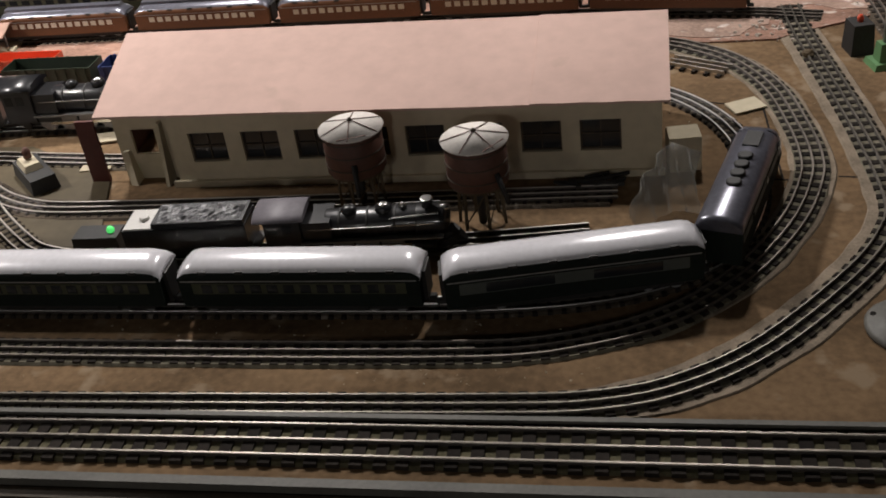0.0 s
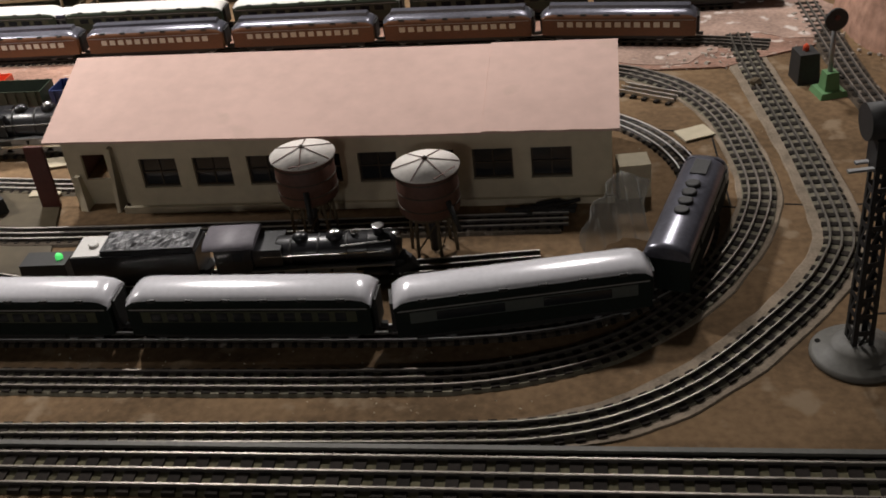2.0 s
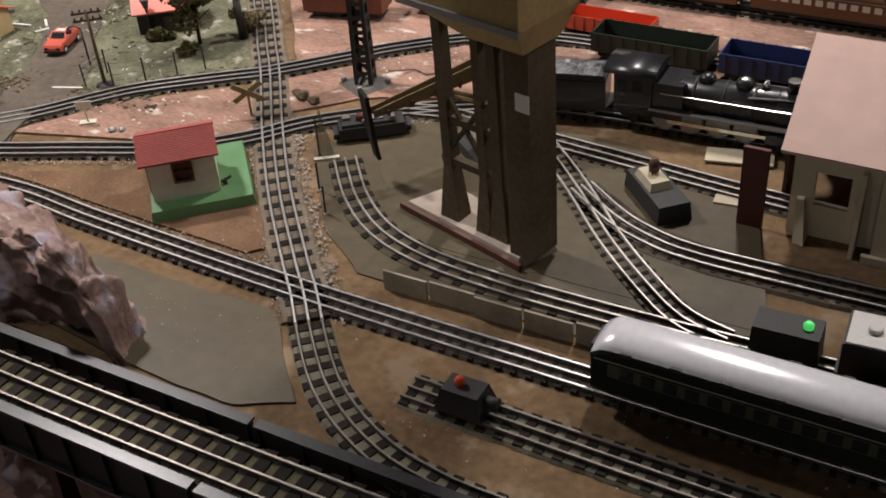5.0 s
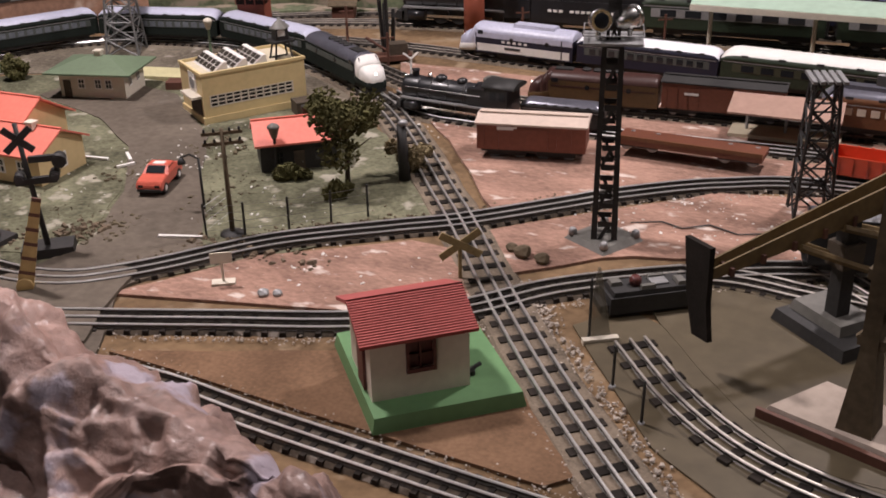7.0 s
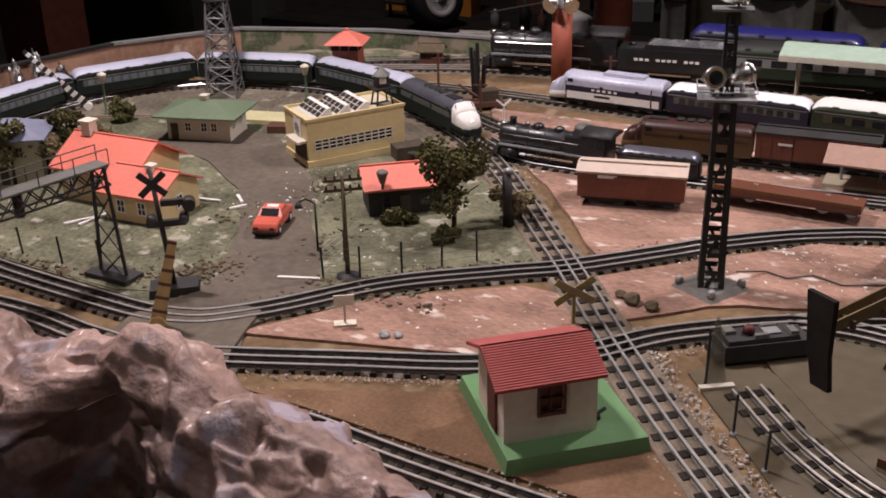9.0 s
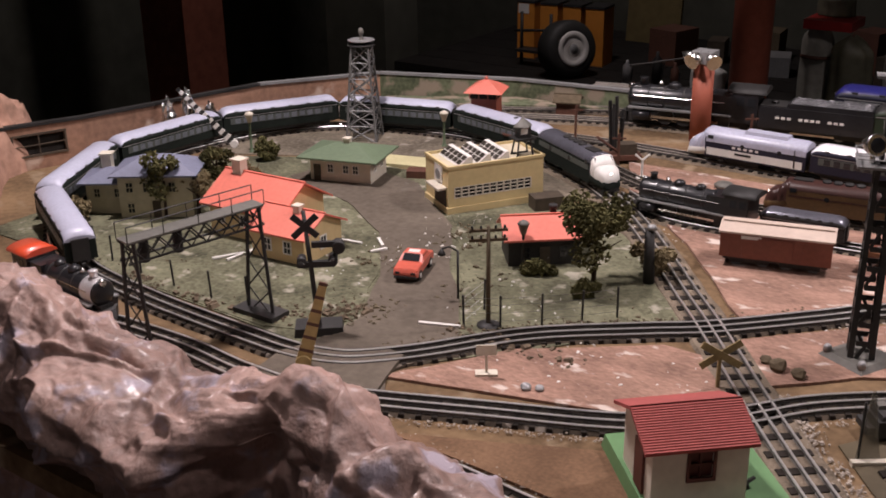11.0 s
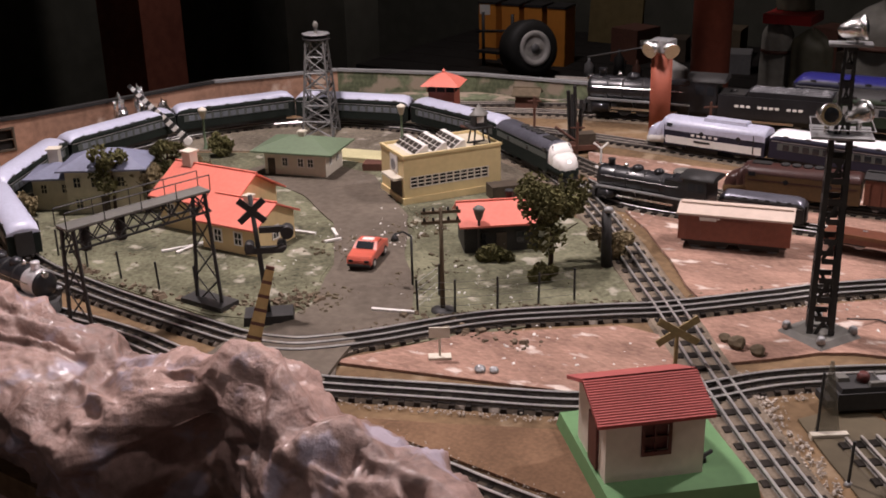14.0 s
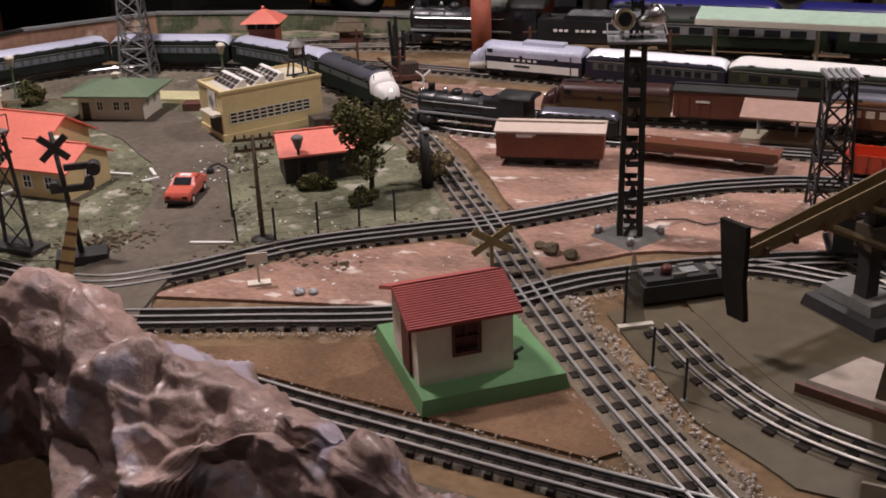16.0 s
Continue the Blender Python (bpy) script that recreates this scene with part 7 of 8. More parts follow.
def toy_car():
    c = thing("toy_car", "red-orange toy coupe parked on the grey road", "car", pose(-1.865, 2.040, 0.004, 0, 0, 289) @ Matrix.Scale(0.88, 4))
    side = [(-0.050, 0.010), (-0.050, 0.024), (-0.034, 0.0265), (-0.020, 0.037), (0.004, 0.0375), (0.018, 0.0275), (0.047, 0.024), (0.051, 0.017), (0.050, 0.009)]
    body = loft(B(), [[(x, w * (0.82 if z > 0.03 else 1.0), z) for x, z in side] for w in (-0.0215, -0.020, 0.020, 0.0215)], False)
    part("body", body, CARRED, c, bevel=0.0016)
    part("windscreen", loft(B(), [[(0.0185, -0.0155, 0.0288), (0.0185, 0.0155, 0.0288), (0.0065, 0.0145, 0.0375), (0.0065, -0.0145, 0.0375)], [(0.0178, -0.0155, 0.0282), (0.0178, 0.0155, 0.0282), (0.0058, 0.0145, 0.0369), (0.0058, -0.0145, 0.0369)]], False), GLASSDARK, c)
    part("rear_window", loft(B(), [[(-0.0335, -0.015, 0.0275), (-0.0335, 0.015, 0.0275), (-0.0215, 0.014, 0.0365), (-0.0215, -0.014, 0.0365)], [(-0.0328, -0.015, 0.0270), (-0.0328, 0.015, 0.0270), (-0.0208, 0.014, 0.0360), (-0.0208, -0.014, 0.0360)]], False), GLASSDARK, c)
    for s in (-1, 1):
        part("side_window", bx(B(), -0.018, 0.006, min(s * 0.0183, s * 0.0192), max(s * 0.0183, s * 0.0192), 0.0285, 0.0345), GLASSDARK, c)
        part("headlight", bx(B(), 0.0500, 0.0515, min(s * 0.010, s * 0.018), max(s * 0.010, s * 0.018), 0.0155, 0.0195), GLASSDARK, c)
        for x in (-0.030, 0.032):
            wh = part("wheel", cy(B(), (x, s * 0.015, 0.009), (x, s * 0.0222, 0.009), 0.009, seg=16), BLACKMATT, c)
            part("hub", cy(B(), (x, s * 0.0222, 0.009), (x, s * 0.0228, 0.009), 0.0045, seg=12), WHITE, wh)
    part("bumper", bx(B(), 0.0495, 0.053, -0.020, 0.020, 0.008, 0.0125), BLACKMATT, c)
    part("sunroof", bx(B(), -0.012, 0.000, -0.010, 0.010, 0.0372, 0.0382), WHITE, c)
    return c


toy_car()


# ---- trees and bushes ----
def tree(m, h, r, material, label, seed, name="tree", trunk=True, low=0.35, n=260):
    t = thing(name, label, "tree" if trunk else "bush", m)
    rng = random.Random(seed)
    tb2 = B()
    if trunk:
        cy(tb2, (0, 0, 0), (0.002, 0.001, h * 0.55), 0.0042, 0.0026, seg=7)
        for i in range(7):
            a = i * 2.4
            z = h * (0.32 + 0.05 * i)
            cy(tb2, (0.001, 0, z), (math.cos(a) * r * 0.7, math.sin(a) * r * 0.7, z + h * 0.22), 0.0018, 0.0006, seg=5)
        part("trunk", tb2, BARK, t)
    bm = B()
    blobs = [(rng.uniform(-0.6, 0.6) * r, rng.uniform(-0.6, 0.6) * r, h * rng.uniform(low + 0.08, 0.86), r * rng.uniform(0.28, 0.5)) for _ in range(9)]
    for _ in range(n * 3):
        bx0, by0, bz0, br = rng.choice(blobs)
        v = Vector((rng.gauss(0, 1), rng.gauss(0, 1), rng.gauss(0, 0.8))).normalized() * br * rng.uniform(0.55, 1.05)
        p = Vector((bx0, by0, bz0)) + v
        s = rng.uniform(0.0025, 0.0055)
        d1 = Vector((rng.gauss(0, 1), rng.gauss(0, 1), rng.gauss(0, 1))).normalized()
        d2 = d1.orthogonal().normalized()
        d3 = d1.cross(d2)
        q = [p + d1 * s, p - d1 * s * 0.5 + d2 * s, p - d1 * s * 0.5 - d2 * s, p + d3 * s * 0.9]
        vs = [bm.verts.new(k) for k in q]
        for f in ((0, 1, 2), (0, 2, 3), (0, 3, 1), (1, 3, 2)):
            bm.faces.new([vs[k] for k in f])
    part("crown", bm, material, t)
    return t


tree(pose(-1.612, 2.150, 0.002), 0.150, 0.062, LEAF, "dull green sponge tree on thin trunk beside the track", 3, n=520)
tree(pose(-2.385, 2.005, 0.002), 0.125, 0.036, LEAF, "small brown-green sponge tree before the house", 5)
tree(pose(-2.345, 2.045, 0.002), 0.090, 0.034, LEAFTAN, "small tan sponge tree before the house", 6)
tree(pose(-2.365, 2.115, 0.002), 0.128, 0.036, LEAF, "tall olive sponge tree beside the station", 7, n=320)
tree(pose(-2.32, 2.165, 0.002), 0.075, 0.026, LEAFTAN, "low tan sponge tree", 8)
tree(pose(-2.47, 2.36, 0.002), 0.05, 0.03, LEAF, "green sponge bush by the loop track", 9, name="bush", trunk=False, low=0.1)
tree(pose(-1.555, 2.235, 0.002), 0.05, 0.034, LEAFTAN, "tan sponge bush beside the track", 10, name="bush", trunk=False, low=0.1)
tree(pose(-1.60, 2.10, 0.002), 0.026, 0.020, LEAF, "low green bush beside the tree", 11, name="bush", trunk=False, low=0.1)
tree(pose(-1.70, 2.135, 0.002), 0.024, 0.026, LEAF, "low dark bush before the small station", 12, name="bush", trunk=False, low=0.1)
tree(pose(-2.50, 1.90, 0.002), 0.04, 0.04, LEAFTAN, "dry tan shrubs beside the loop track", 14, name="bush", trunk=False, low=0.1)


# ---- crane yard beside the coaling tower ----
hc = thing("motor_car", "black track motor car frame with pale top and red knob", "rail vehicle", pose(-1.112, 1.978, 0, 0, 0, 38) @ Matrix.Scale(0.88, 4))
part("body", bx(B(), -0.062, 0.062, -0.024, 0.024, 0.008, 0.030, taper=0.002), BLACKMATT, hc, bevel=0.002)
part("deck", bx(B(), -0.056, 0.045, -0.020, 0.020, 0.030, 0.036, taper=0.002), BLACKMATT, hc, "worn black top plate", bevel=0.001)
part("knob", lathe(B(), [(0.008, 0.036), (0.008, 0.044), (0.005, 0.048)], 12, (-0.02, 0, 0)), MAROON, hc)
part("hatch", bx(B(), 0.0, 0.022, -0.009, 0.009, 0.036, 0.0385), GREYMETAL, hc)
for x, y, a, b in ((-0.045, 0.008, 0.008, 0.008), (0.038, -0.006, 0.006, 0.010), (0.012, 0.012, 0.012, 0.004), (-0.008, -0.013, 0.010, 0.004)):
    part("fitting", bx(B(), x - a, x + a, y - b, y + b, 0.036, 0.041, taper=0.001), DULLGREY, hc)
for s in (-1, 1):
    part("bumper_bar", bx(B(), min(s * 0.062, s * 0.072), max(s * 0.062, s * 0.072), -0.018, 0.018, 0.010, 0.020), BLACKMATT, hc)
DULLOCHRE = mat("dull_ochre_paint", (0.155, 0.105, 0.042), 0.6, scale=60, vary=0.3)
cr = thing("crane", "ochre pierced crane jib with dark paddle bucket on a black base", "crane", pose(-0.912, 2.00, 0, 0, 0, 231))
part("base", bx(B(), -0.040, 0.040, -0.055, 0.055, 0.003, 0.016, taper=0.003), BLACKMATT, cr, bevel=0.002)
part("cover", bx(B(), -0.030, 0.022, -0.048, 0.030, 0.016, 0.027, taper=0.003), DULLGREY, cr, "dusty grey cover", bevel=0.002)
part("mast", bx(B(), -0.009, 0.009, -0.009, 0.009, 0.027, 0.140, taper=0.001), BLACKMATT, cr)
part("head_block", bx(B(), -0.014, 0.014, -0.013, 0.013, 0.085, 0.112), WOODEDGE, cr, bevel=0.002)
for s in (-1, 1):
    part("jib_plate", loft(B(), [[(-0.09, s * 0.010, 0.150), (0.180, s * 0.006, 0.112), (0.180, s * 0.006, 0.124), (-0.09, s * 0.010, 0.184)], [(-0.09, s * 0.012, 0.150), (0.180, s * 0.008, 0.112), (0.180, s * 0.008, 0.124), (-0.09, s * 0.012, 0.184)]], False), DULLOCHRE, cr, "dull ochre riveted jib plate")
    part("stay", cy(B(), (0.075, s * 0.011, 0.126), (-0.03, s * 0.012, 0.075), 0.0042, seg=6), DULLOCHRE, cr)
    part("stay", cy(B(), (0.02, s * 0.011, 0.136), (-0.075, s * 0.012, 0.100), 0.0042, seg=6), DULLOCHRE, cr)
for i in range(7):
    x = -0.07 + 0.038 * i
    part("lacing", bx(B(), x - 0.002, x + 0.002, -0.013, 0.013, 0.146 - 0.0055 * i, 0.158 - 0.006 * i), RUST, cr)
part("paddle", loft(B(), [[(0.176, -0.013, 0.042), (0.178, 0.015, 0.046), (0.184, 0.015, 0.046), (0.182, -0.013, 0.042)], [(0.181, -0.020, 0.085), (0.183, 0.014, 0.089), (0.189, 0.014, 0.089), (0.187, -0.020, 0.085)], [(0.186, -0.023, 0.150), (0.188, 0.019, 0.154), (0.194, 0.019, 0.154), (0.192, -0.023, 0.150)]], False), TIE, cr, "dark brown hanging paddle")
for i in range(3):
    an = thing("yard_post", "thin dark wire post beside the curved track", "post", pose((-1.149, -1.096, -1.051)[i], (1.879, 1.799, 1.749)[i], 0), "thin posts by the curved track")
    part("post", cy(B(), (0, 0, 0), (0.001, 0, (0.075, 0.05, 0.05)[i]), 0.0016, seg=6), BLACKMATT, an)
    part("foot", lathe(B(), [(0.005, 0), (0.003, 0.004)], 8), GREYMETAL, an)
pl = thing("trackside_marker", "tall translucent grey blade on a white bracket", "marker", pose(-1.140, 1.885, 0, 0, 0, 35))
part("blade", loft(B(), [[(-0.014, -0.001, 0.0), (0.014, -0.001, 0.0), (0.014, 0.001, 0.0), (-0.014, 0.001, 0.0)], [(-0.004, -0.001, 0.088), (-0.001, -0.001, 0.088), (-0.001, 0.001, 0.088), (-0.004, 0.001, 0.088)]], False), PLASTICWRAP, pl)
part("bracket", bx(B(), -0.020, 0.020, -0.010, -0.002, 0.0, 0.006), CREAM, pl)

sw = thing("switch_stand", "grey and black switch machine with pale cover", "switch motor", pose(-0.622, 1.965, 0.002, 0, 0, -46) @ Matrix.Scale(1.3, 4))
part("body", bx(B(), -0.045, 0.045, -0.020, 0.020, 0.0, 0.022, taper=0.002), BLACKMATT, sw, bevel=0.002)
part("cover", bx(B(), -0.030, 0.012, -0.015, 0.012, 0.022, 0.031, taper=0.003), CARD, sw, "pale dusty cover", bevel=0.002)
part("lantern", lathe(B(), [(0.006, 0.034), (0.006, 0.044), (0.003, 0.050)], 10, (-0.012, 0, 0)), RUST, sw)
ts = thing("switch_machine", "black switch machine with green lamp beside the tender", "switch motor", pose(-0.365, 1.715, 0.002, 0, 0, 2))
part("body", bx(B(), -0.05, 0.03, -0.022, 0.022, 0.0, 0.046, taper=0.002), BLACKMATT, ts, bevel=0.003)
GREENLIT = glow("lit_green_lens", (0.15, 0.9, 0.2), 0.55)
part("lamp", lathe(B(), [(0.006, 0.046), (0.0062, 0.051), (0.003, 0.055)], 12, (0.012, 0, 0)), GREENLIT, ts, "lit green lamp")

# plank pieces and cover plates by the shed
for x, y, a, b, r, z in ((-0.55, 2.125, 0.05, 0.02, 12, 0.003), (-0.52, 2.005, 0.030, 0.012, 5, 0.003), (0.670, 2.165, 0.030, 0.022, 25, 0.002)):
    cp = part("card_plate", bx(B(), -a, a, -b, b, 0, 0.003), CARD)
    cp.matrix_world = pose(x, y, z, 0, 0, r)
    tagged(cp, "loose pale card plate lying on the ground", "card", "loose card plates")
gb = part("grey_box", bx(B(), -0.026, 0.026, -0.022, 0.022, 0, 0.062), CARD, bevel=0.002)
gb.matrix_world = pose(0.556, 1.965, 0, 0, 0, 8)
tagged(gb, "small grey card box beside the shed", "box")
# clear plastic sheet folded beside the curve
bm = B()
ps = []
for i in range(15):
    a = i / 14
    x, y = 0.478 + 0.095 * a, 1.728 + 0.06 * math.sin(a * 2.6) + 0.05 * a
    ps.append([bm.verts.new((x + 0.006 * math.sin(i * 1.9 + j), y + 0.010 * j / 6 * math.sin(i), (0.075 + 0.045 * math.sin(a * 2.4)) * j / 6)) for j in range(7)])
for i in range(14):
    for j in range(6):
        bm.faces.new((ps[i][j], ps[i + 1][j], ps[i + 1][j + 1], ps[i][j + 1])).smooth = True
SHEET = bpy.data.materials.new("clear_plastic_sheet")
SHEET.use_nodes = True
sb = SHEET.node_tree.nodes["Principled BSDF"]
sb.inputs["Base Color"].default_value, sb.inputs["Roughness"].default_value, sb.inputs["Alpha"].default_value = (0.5, 0.49, 0.45, 1), 0.25, 0.32
pw = part("plastic_sheet", bm, SHEET)
mod = pw.modifiers.new("thickness", "SOLIDIFY")
mod.thickness = 0.0012
tagged(pw, "crumpled clear plastic sheet standing beside the curve", "plastic sheet")
jk = thing("scrap_pile", "small dark pile of scrap metal before the shed", "scrap", pose(0.405, 1.905, 0))
rng = random.Random(5)
for i in range(14):
    x, y = rng.uniform(-0.045, 0.045), rng.uniform(-0.012, 0.012)
    part("scrap_bar", cy(B(), (x - 0.02, y, 0.004 + rng.random() * 0.01), (x + 0.02, y + rng.uniform(-0.01, 0.01), 0.006 + rng.random() * 0.012), 0.0035, seg=5), BLACKMATT, jk)
fb = thing("turnout_frame", "dark loose turnout frame lying between tracks", "track part", pose(0.595, 2.335, 0, 0, 0, -28))
for y in (-0.017, 0.0, 0.017):
    part("rail", bx(B(), -0.06, 0.06, y - 0.0015, y + 0.0015, 0.005, 0.012), RAILOLD, fb)
for i in range(5):
    part("tie", bx(B(), -0.05 + 0.025 * i - 0.004, -0.05 + 0.025 * i + 0.004, -0.027, 0.027, 0, 0.005), TIE, fb)

# ---- flat wagons and small yard sheds ----
fl = thing("flat_wagon", "long red-brown flat wagon with low load", "flat wagon", pose(-1.185, 2.440, 0, 0, 0, 0))
part("deck", bx(B(), -0.11, 0.11, -0.026, 0.026, 0.024, 0.032), BOXCAR, fl)
part("stake_rail", bx(B(), -0.11, 0.11, -0.027, -0.0245, 0.032, 0.038), BROWNCAR, fl)
for x in (-0.075, 0.075):
    truck(fl, x)
SHELTERROOF = mat("faded_pink_tan_roof", (0.36, 0.235, 0.185), 0.8, scale=30, vary=0.15)
sd = thing("platform_shelter", "low station shelter with wide pink-tan roof", "shelter", pose(-1.075, 2.60, 0, 0, 0, 3))
part("roof", loft(B(), [[(x, -0.055, 0.050), (x, 0.0, 0.066), (x, 0.055, 0.050), (x, 0.055, 0.053), (x, 0.0, 0.069), (x, -0.055, 0.053)] for x in (-0.085, 0.085)], False), SHELTERROOF, sd)
for x in (-0.06, 0.0, 0.06):
    part("post", cy(B(), (x, 0, 0), (x, 0, 0.064), 0.0025, seg=6), GREYMETAL, sd)
part("platform", bx(B(), -0.085, 0.085, -0.03, 0.03, 0.0045, 0.010), CARD, sd)
PALEGREEN = mat("pale_green_roof", (0.36, 0.48, 0.38), 0.6, scale=30, vary=0.12)
for k, (cx, cyy) in enumerate(((-1.10, 3.00), (-0.62, 3.02))):
    cp = thing("platform_canopy", "long platform canopy with pale green roof on white posts", "canopy", pose(cx, cyy, 0, 0, 0, 3), "platform canopies")
    part("roof", loft(B(), [[(x, -0.06, 0.118), (x, 0.0, 0.130), (x, 0.06, 0.118), (x, 0.06, 0.122), (x, 0.0, 0.134), (x, -0.06, 0.122)] for x in (-0.225, 0.225)], False), PALEGREEN, cp)
    part("fascia", bx(B(), -0.225, 0.225, -0.062, -0.060, 0.110, 0.121), CREAM, cp)
    for i in range(3):
        x = -0.19 + 0.19 * i
        part("post", cy(B(), (x, -0.03, 0.0), (x, -0.03, 0.118), 0.004, seg=8), CREAM, cp)
    part("platform", bx(B(), -0.225, 0.225, -0.04, 0.04, 0.001, 0.012), CONCRETE, cp)

# ---- dead trackside clutter at the back ----
ub = thing("water_column", "dark tangled water column beside the back track", "water column", pose(-1.90, 2.80, 0))
for i in range(5):
    a = i * 1.3
    part("pipe", cy(B(), (math.cos(a) * 0.010, math.sin(a) * 0.010, 0), (math.cos(a) * 0.014, math.sin(a) * 0.02, 0.075 + 0.012 * i), 0.004, seg=6), BLACKMATT, ub)
for x, y, h in ((-1.99, 2.79, 0.09), (-1.66, 2.93, 0.085), (-1.38, 2.98, 0.085), (-1.84, 2.69, 0.075)):
    up = thing("utility_pole", "thin brown utility pole with short crossarm", "utility pole", pose(x, y, 0, 0, 0, 30), "utility poles in the yard")
    part("pole", cy(B(), (0, 0, 0), (0, 0, h), 0.0026, seg=6), RUST, up)
    part("crossarm", bx(B(), -0.014, 0.014, -0.0015, 0.0015, h - 0.012, h - 0.009), RUST, up)
    part("foot", lathe(B(), [(0.010, 0), (0.008, 0.003)], 10), BLACKMATT, up)
gm = thing("grade_machine", "rusty small crane wagon beside the yard track", "wagon", pose(-1.86, 2.74, 0, 0, 0, 40))
part("deck", bx(B(), -0.04, 0.04, -0.018, 0.018, 0.008, 0.018), RUST, gm)
part("cab", bx(B(), -0.005, 0.03, -0.014, 0.014, 0.018, 0.040), WOODEDGE, gm)
part("boom", cy(B(), (-0.005, 0, 0.022), (-0.05, 0, 0.055), 0.003, seg=6), RUST, gm)
tt = thing("turntable_drum", "round grey drum cover in the yard", "drum", pose(-1.62, 2.69, 0))
part("drum", lathe(B(), [(0.018, 0.004), (0.018, 0.009), (0.014, 0.012), (0.003, 0.013)], 20), DULLGREY, tt)
bh = house(pose(-2.135, 3.02, 0, 0, 0, 20), "tiny brown trackside shed with flat pitched roof", 0.05, 0.04, 0.035, 0.014, RUST, TIMBER, over=0.008, name="trackside_shed", category="shed")
br = thing("deck_bridge", "long grey deck girder with paired rails at the back", "girder", pose(-2.02, 3.22, 0, 0, 0, 14))
part("deck", bx(B(), -0.14, 0.14, -0.03, 0.03, 0.0, 0.030), GREYMETAL, br)
for y in (-0.028, 0.0, 0.028):
    part("rail", bx(B(), -0.14, 0.14, y - 0.003, y + 0.003, 0.030, 0.036), RAILOLD, br)

# wooden crate and depot annex
an = part("annex_crate", bx(B(), -0.028, 0.028, -0.018, 0.018, 0.0, 0.026), WOODEDGE, bevel=0.001)
an.matrix_world = pose(-1.845, 2.415, 0.0, 0, 0, 50)
tagged(an, "dark wooden crate behind the depot", "crate")
lb = part("loading_bench", bx(B(), -0.035, 0.035, -0.016, 0.016, 0.0, 0.016), RUST, bevel=0.001)
lb.matrix_world = pose(-2.135, 2.445, 0.0, 0, 0, 25)
tagged(lb, "low brown loading bench beside the green-roofed house", "bench")
yp = part("yellow_platform", bx(B(), -0.085, 0.085, -0.03, 0.03, 0.0, 0.008), mat("pale_yellow_board", (0.5, 0.46, 0.26), 0.7, vary=0.15), bevel=0.001)
yp.matrix_world = pose(-2.20, 2.50, 0.0, 0, 0, 15)
tagged(yp, "pale yellow board platform behind the green-roofed house", "platform")

# ---- litter and stones ----
def scatter(name, label, boxes, n, lo, hi, material, seed, flat=0.6):
    """Many small chips over plan boxes (x0, x1, y0, y1)."""
    rg = random.Random(seed)
    bm = B()
    for _ in range(n):
        x0, x1, y0, y1 = rg.choice(boxes)
        x, y, s = rg.uniform(x0, x1), rg.uniform(y0, y1), rg.uniform(lo, hi) * rg.random() ** 1.5 + lo
        m = pose(x, y, 0.0035 + s * 0.2, rg.uniform(-20, 20), rg.uniform(-20, 20), rg.uniform(0, 360))
        bx(bm, -s, s, -s * rg.uniform(0.4, 1), s * 0.6, -s * flat * 0.5, s * flat * 0.5, m, taper=s * 0.25)
    return tagged(part(name, bm, material), label, "litter", kind="stuff")


scatter("pale_chips", "scattered pale plaster chips on the ground", [(-1.65, -1.35, 1.82, 1.98), (-1.3, -0.8, 2.12, 2.38), (-1.28, -0.95, 2.15, 2.3), (-1.7, -1.4, 2.35, 2.6)], 420, 0.0006, 0.0028, WHITE, 1)
scatter("dark_gravel", "scattered dark gravel beside the tracks", [(-2.4, -1.9, 1.76, 1.82), (-1.95, -1.85, 1.8, 1.95), (-1.85, -1.45, 1.9, 2.3), (-2.3, -2.0, 1.85, 1.98)], 420, 0.0006, 0.0024, TIMBER, 2)
scatter("grey_stones", "grey stones along the road edge", [(-1.90, -1.82, 1.79, 1.86), (-1.86, -1.80, 1.86, 1.94), (-1.98, -1.90, 2.02, 2.14), (-1.80, -1.72, 1.97, 2.12), (-1.93, -1.84, 2.14, 2.26)], 330, 0.001, 0.005, CONCRETE, 3)
scatter("track_dust", "pale dust flecks on the front ground", [(-0.9, 0.6, 1.40, 1.44), (-0.9, 0.4, 1.50, 1.54), (0.5, 1.1, 1.3, 2.3), (-1.3, -0.95, 1.40, 1.52)], 260, 0.0004, 0.0016, CARD, 4)
scatter("brown_stones", "brown stones heaped along the grass edge beside the loop track", [(-1.97, -1.86, 1.785, 1.83), (-2.25, -1.98, 1.775, 1.80), (-1.72, -1.5, 1.885, 1.93), (-1.89, -1.83, 1.84, 1.90)], 260, 0.0015, 0.0065, mat("brown_stone", (0.15, 0.115, 0.08), 0.9, scale=120, vary=0.4), 31, 0.9)
scatter("white_litter", "white plaster crumbs strewn over the village ground", [(-2.15, -1.9, 1.95, 2.15), (-1.95, -1.85, 2.05, 2.2), (-1.75, -1.55, 1.95, 2.1), (-2.0, -1.8, 2.2, 2.32)], 160, 0.0006, 0.003, WHITE, 32)


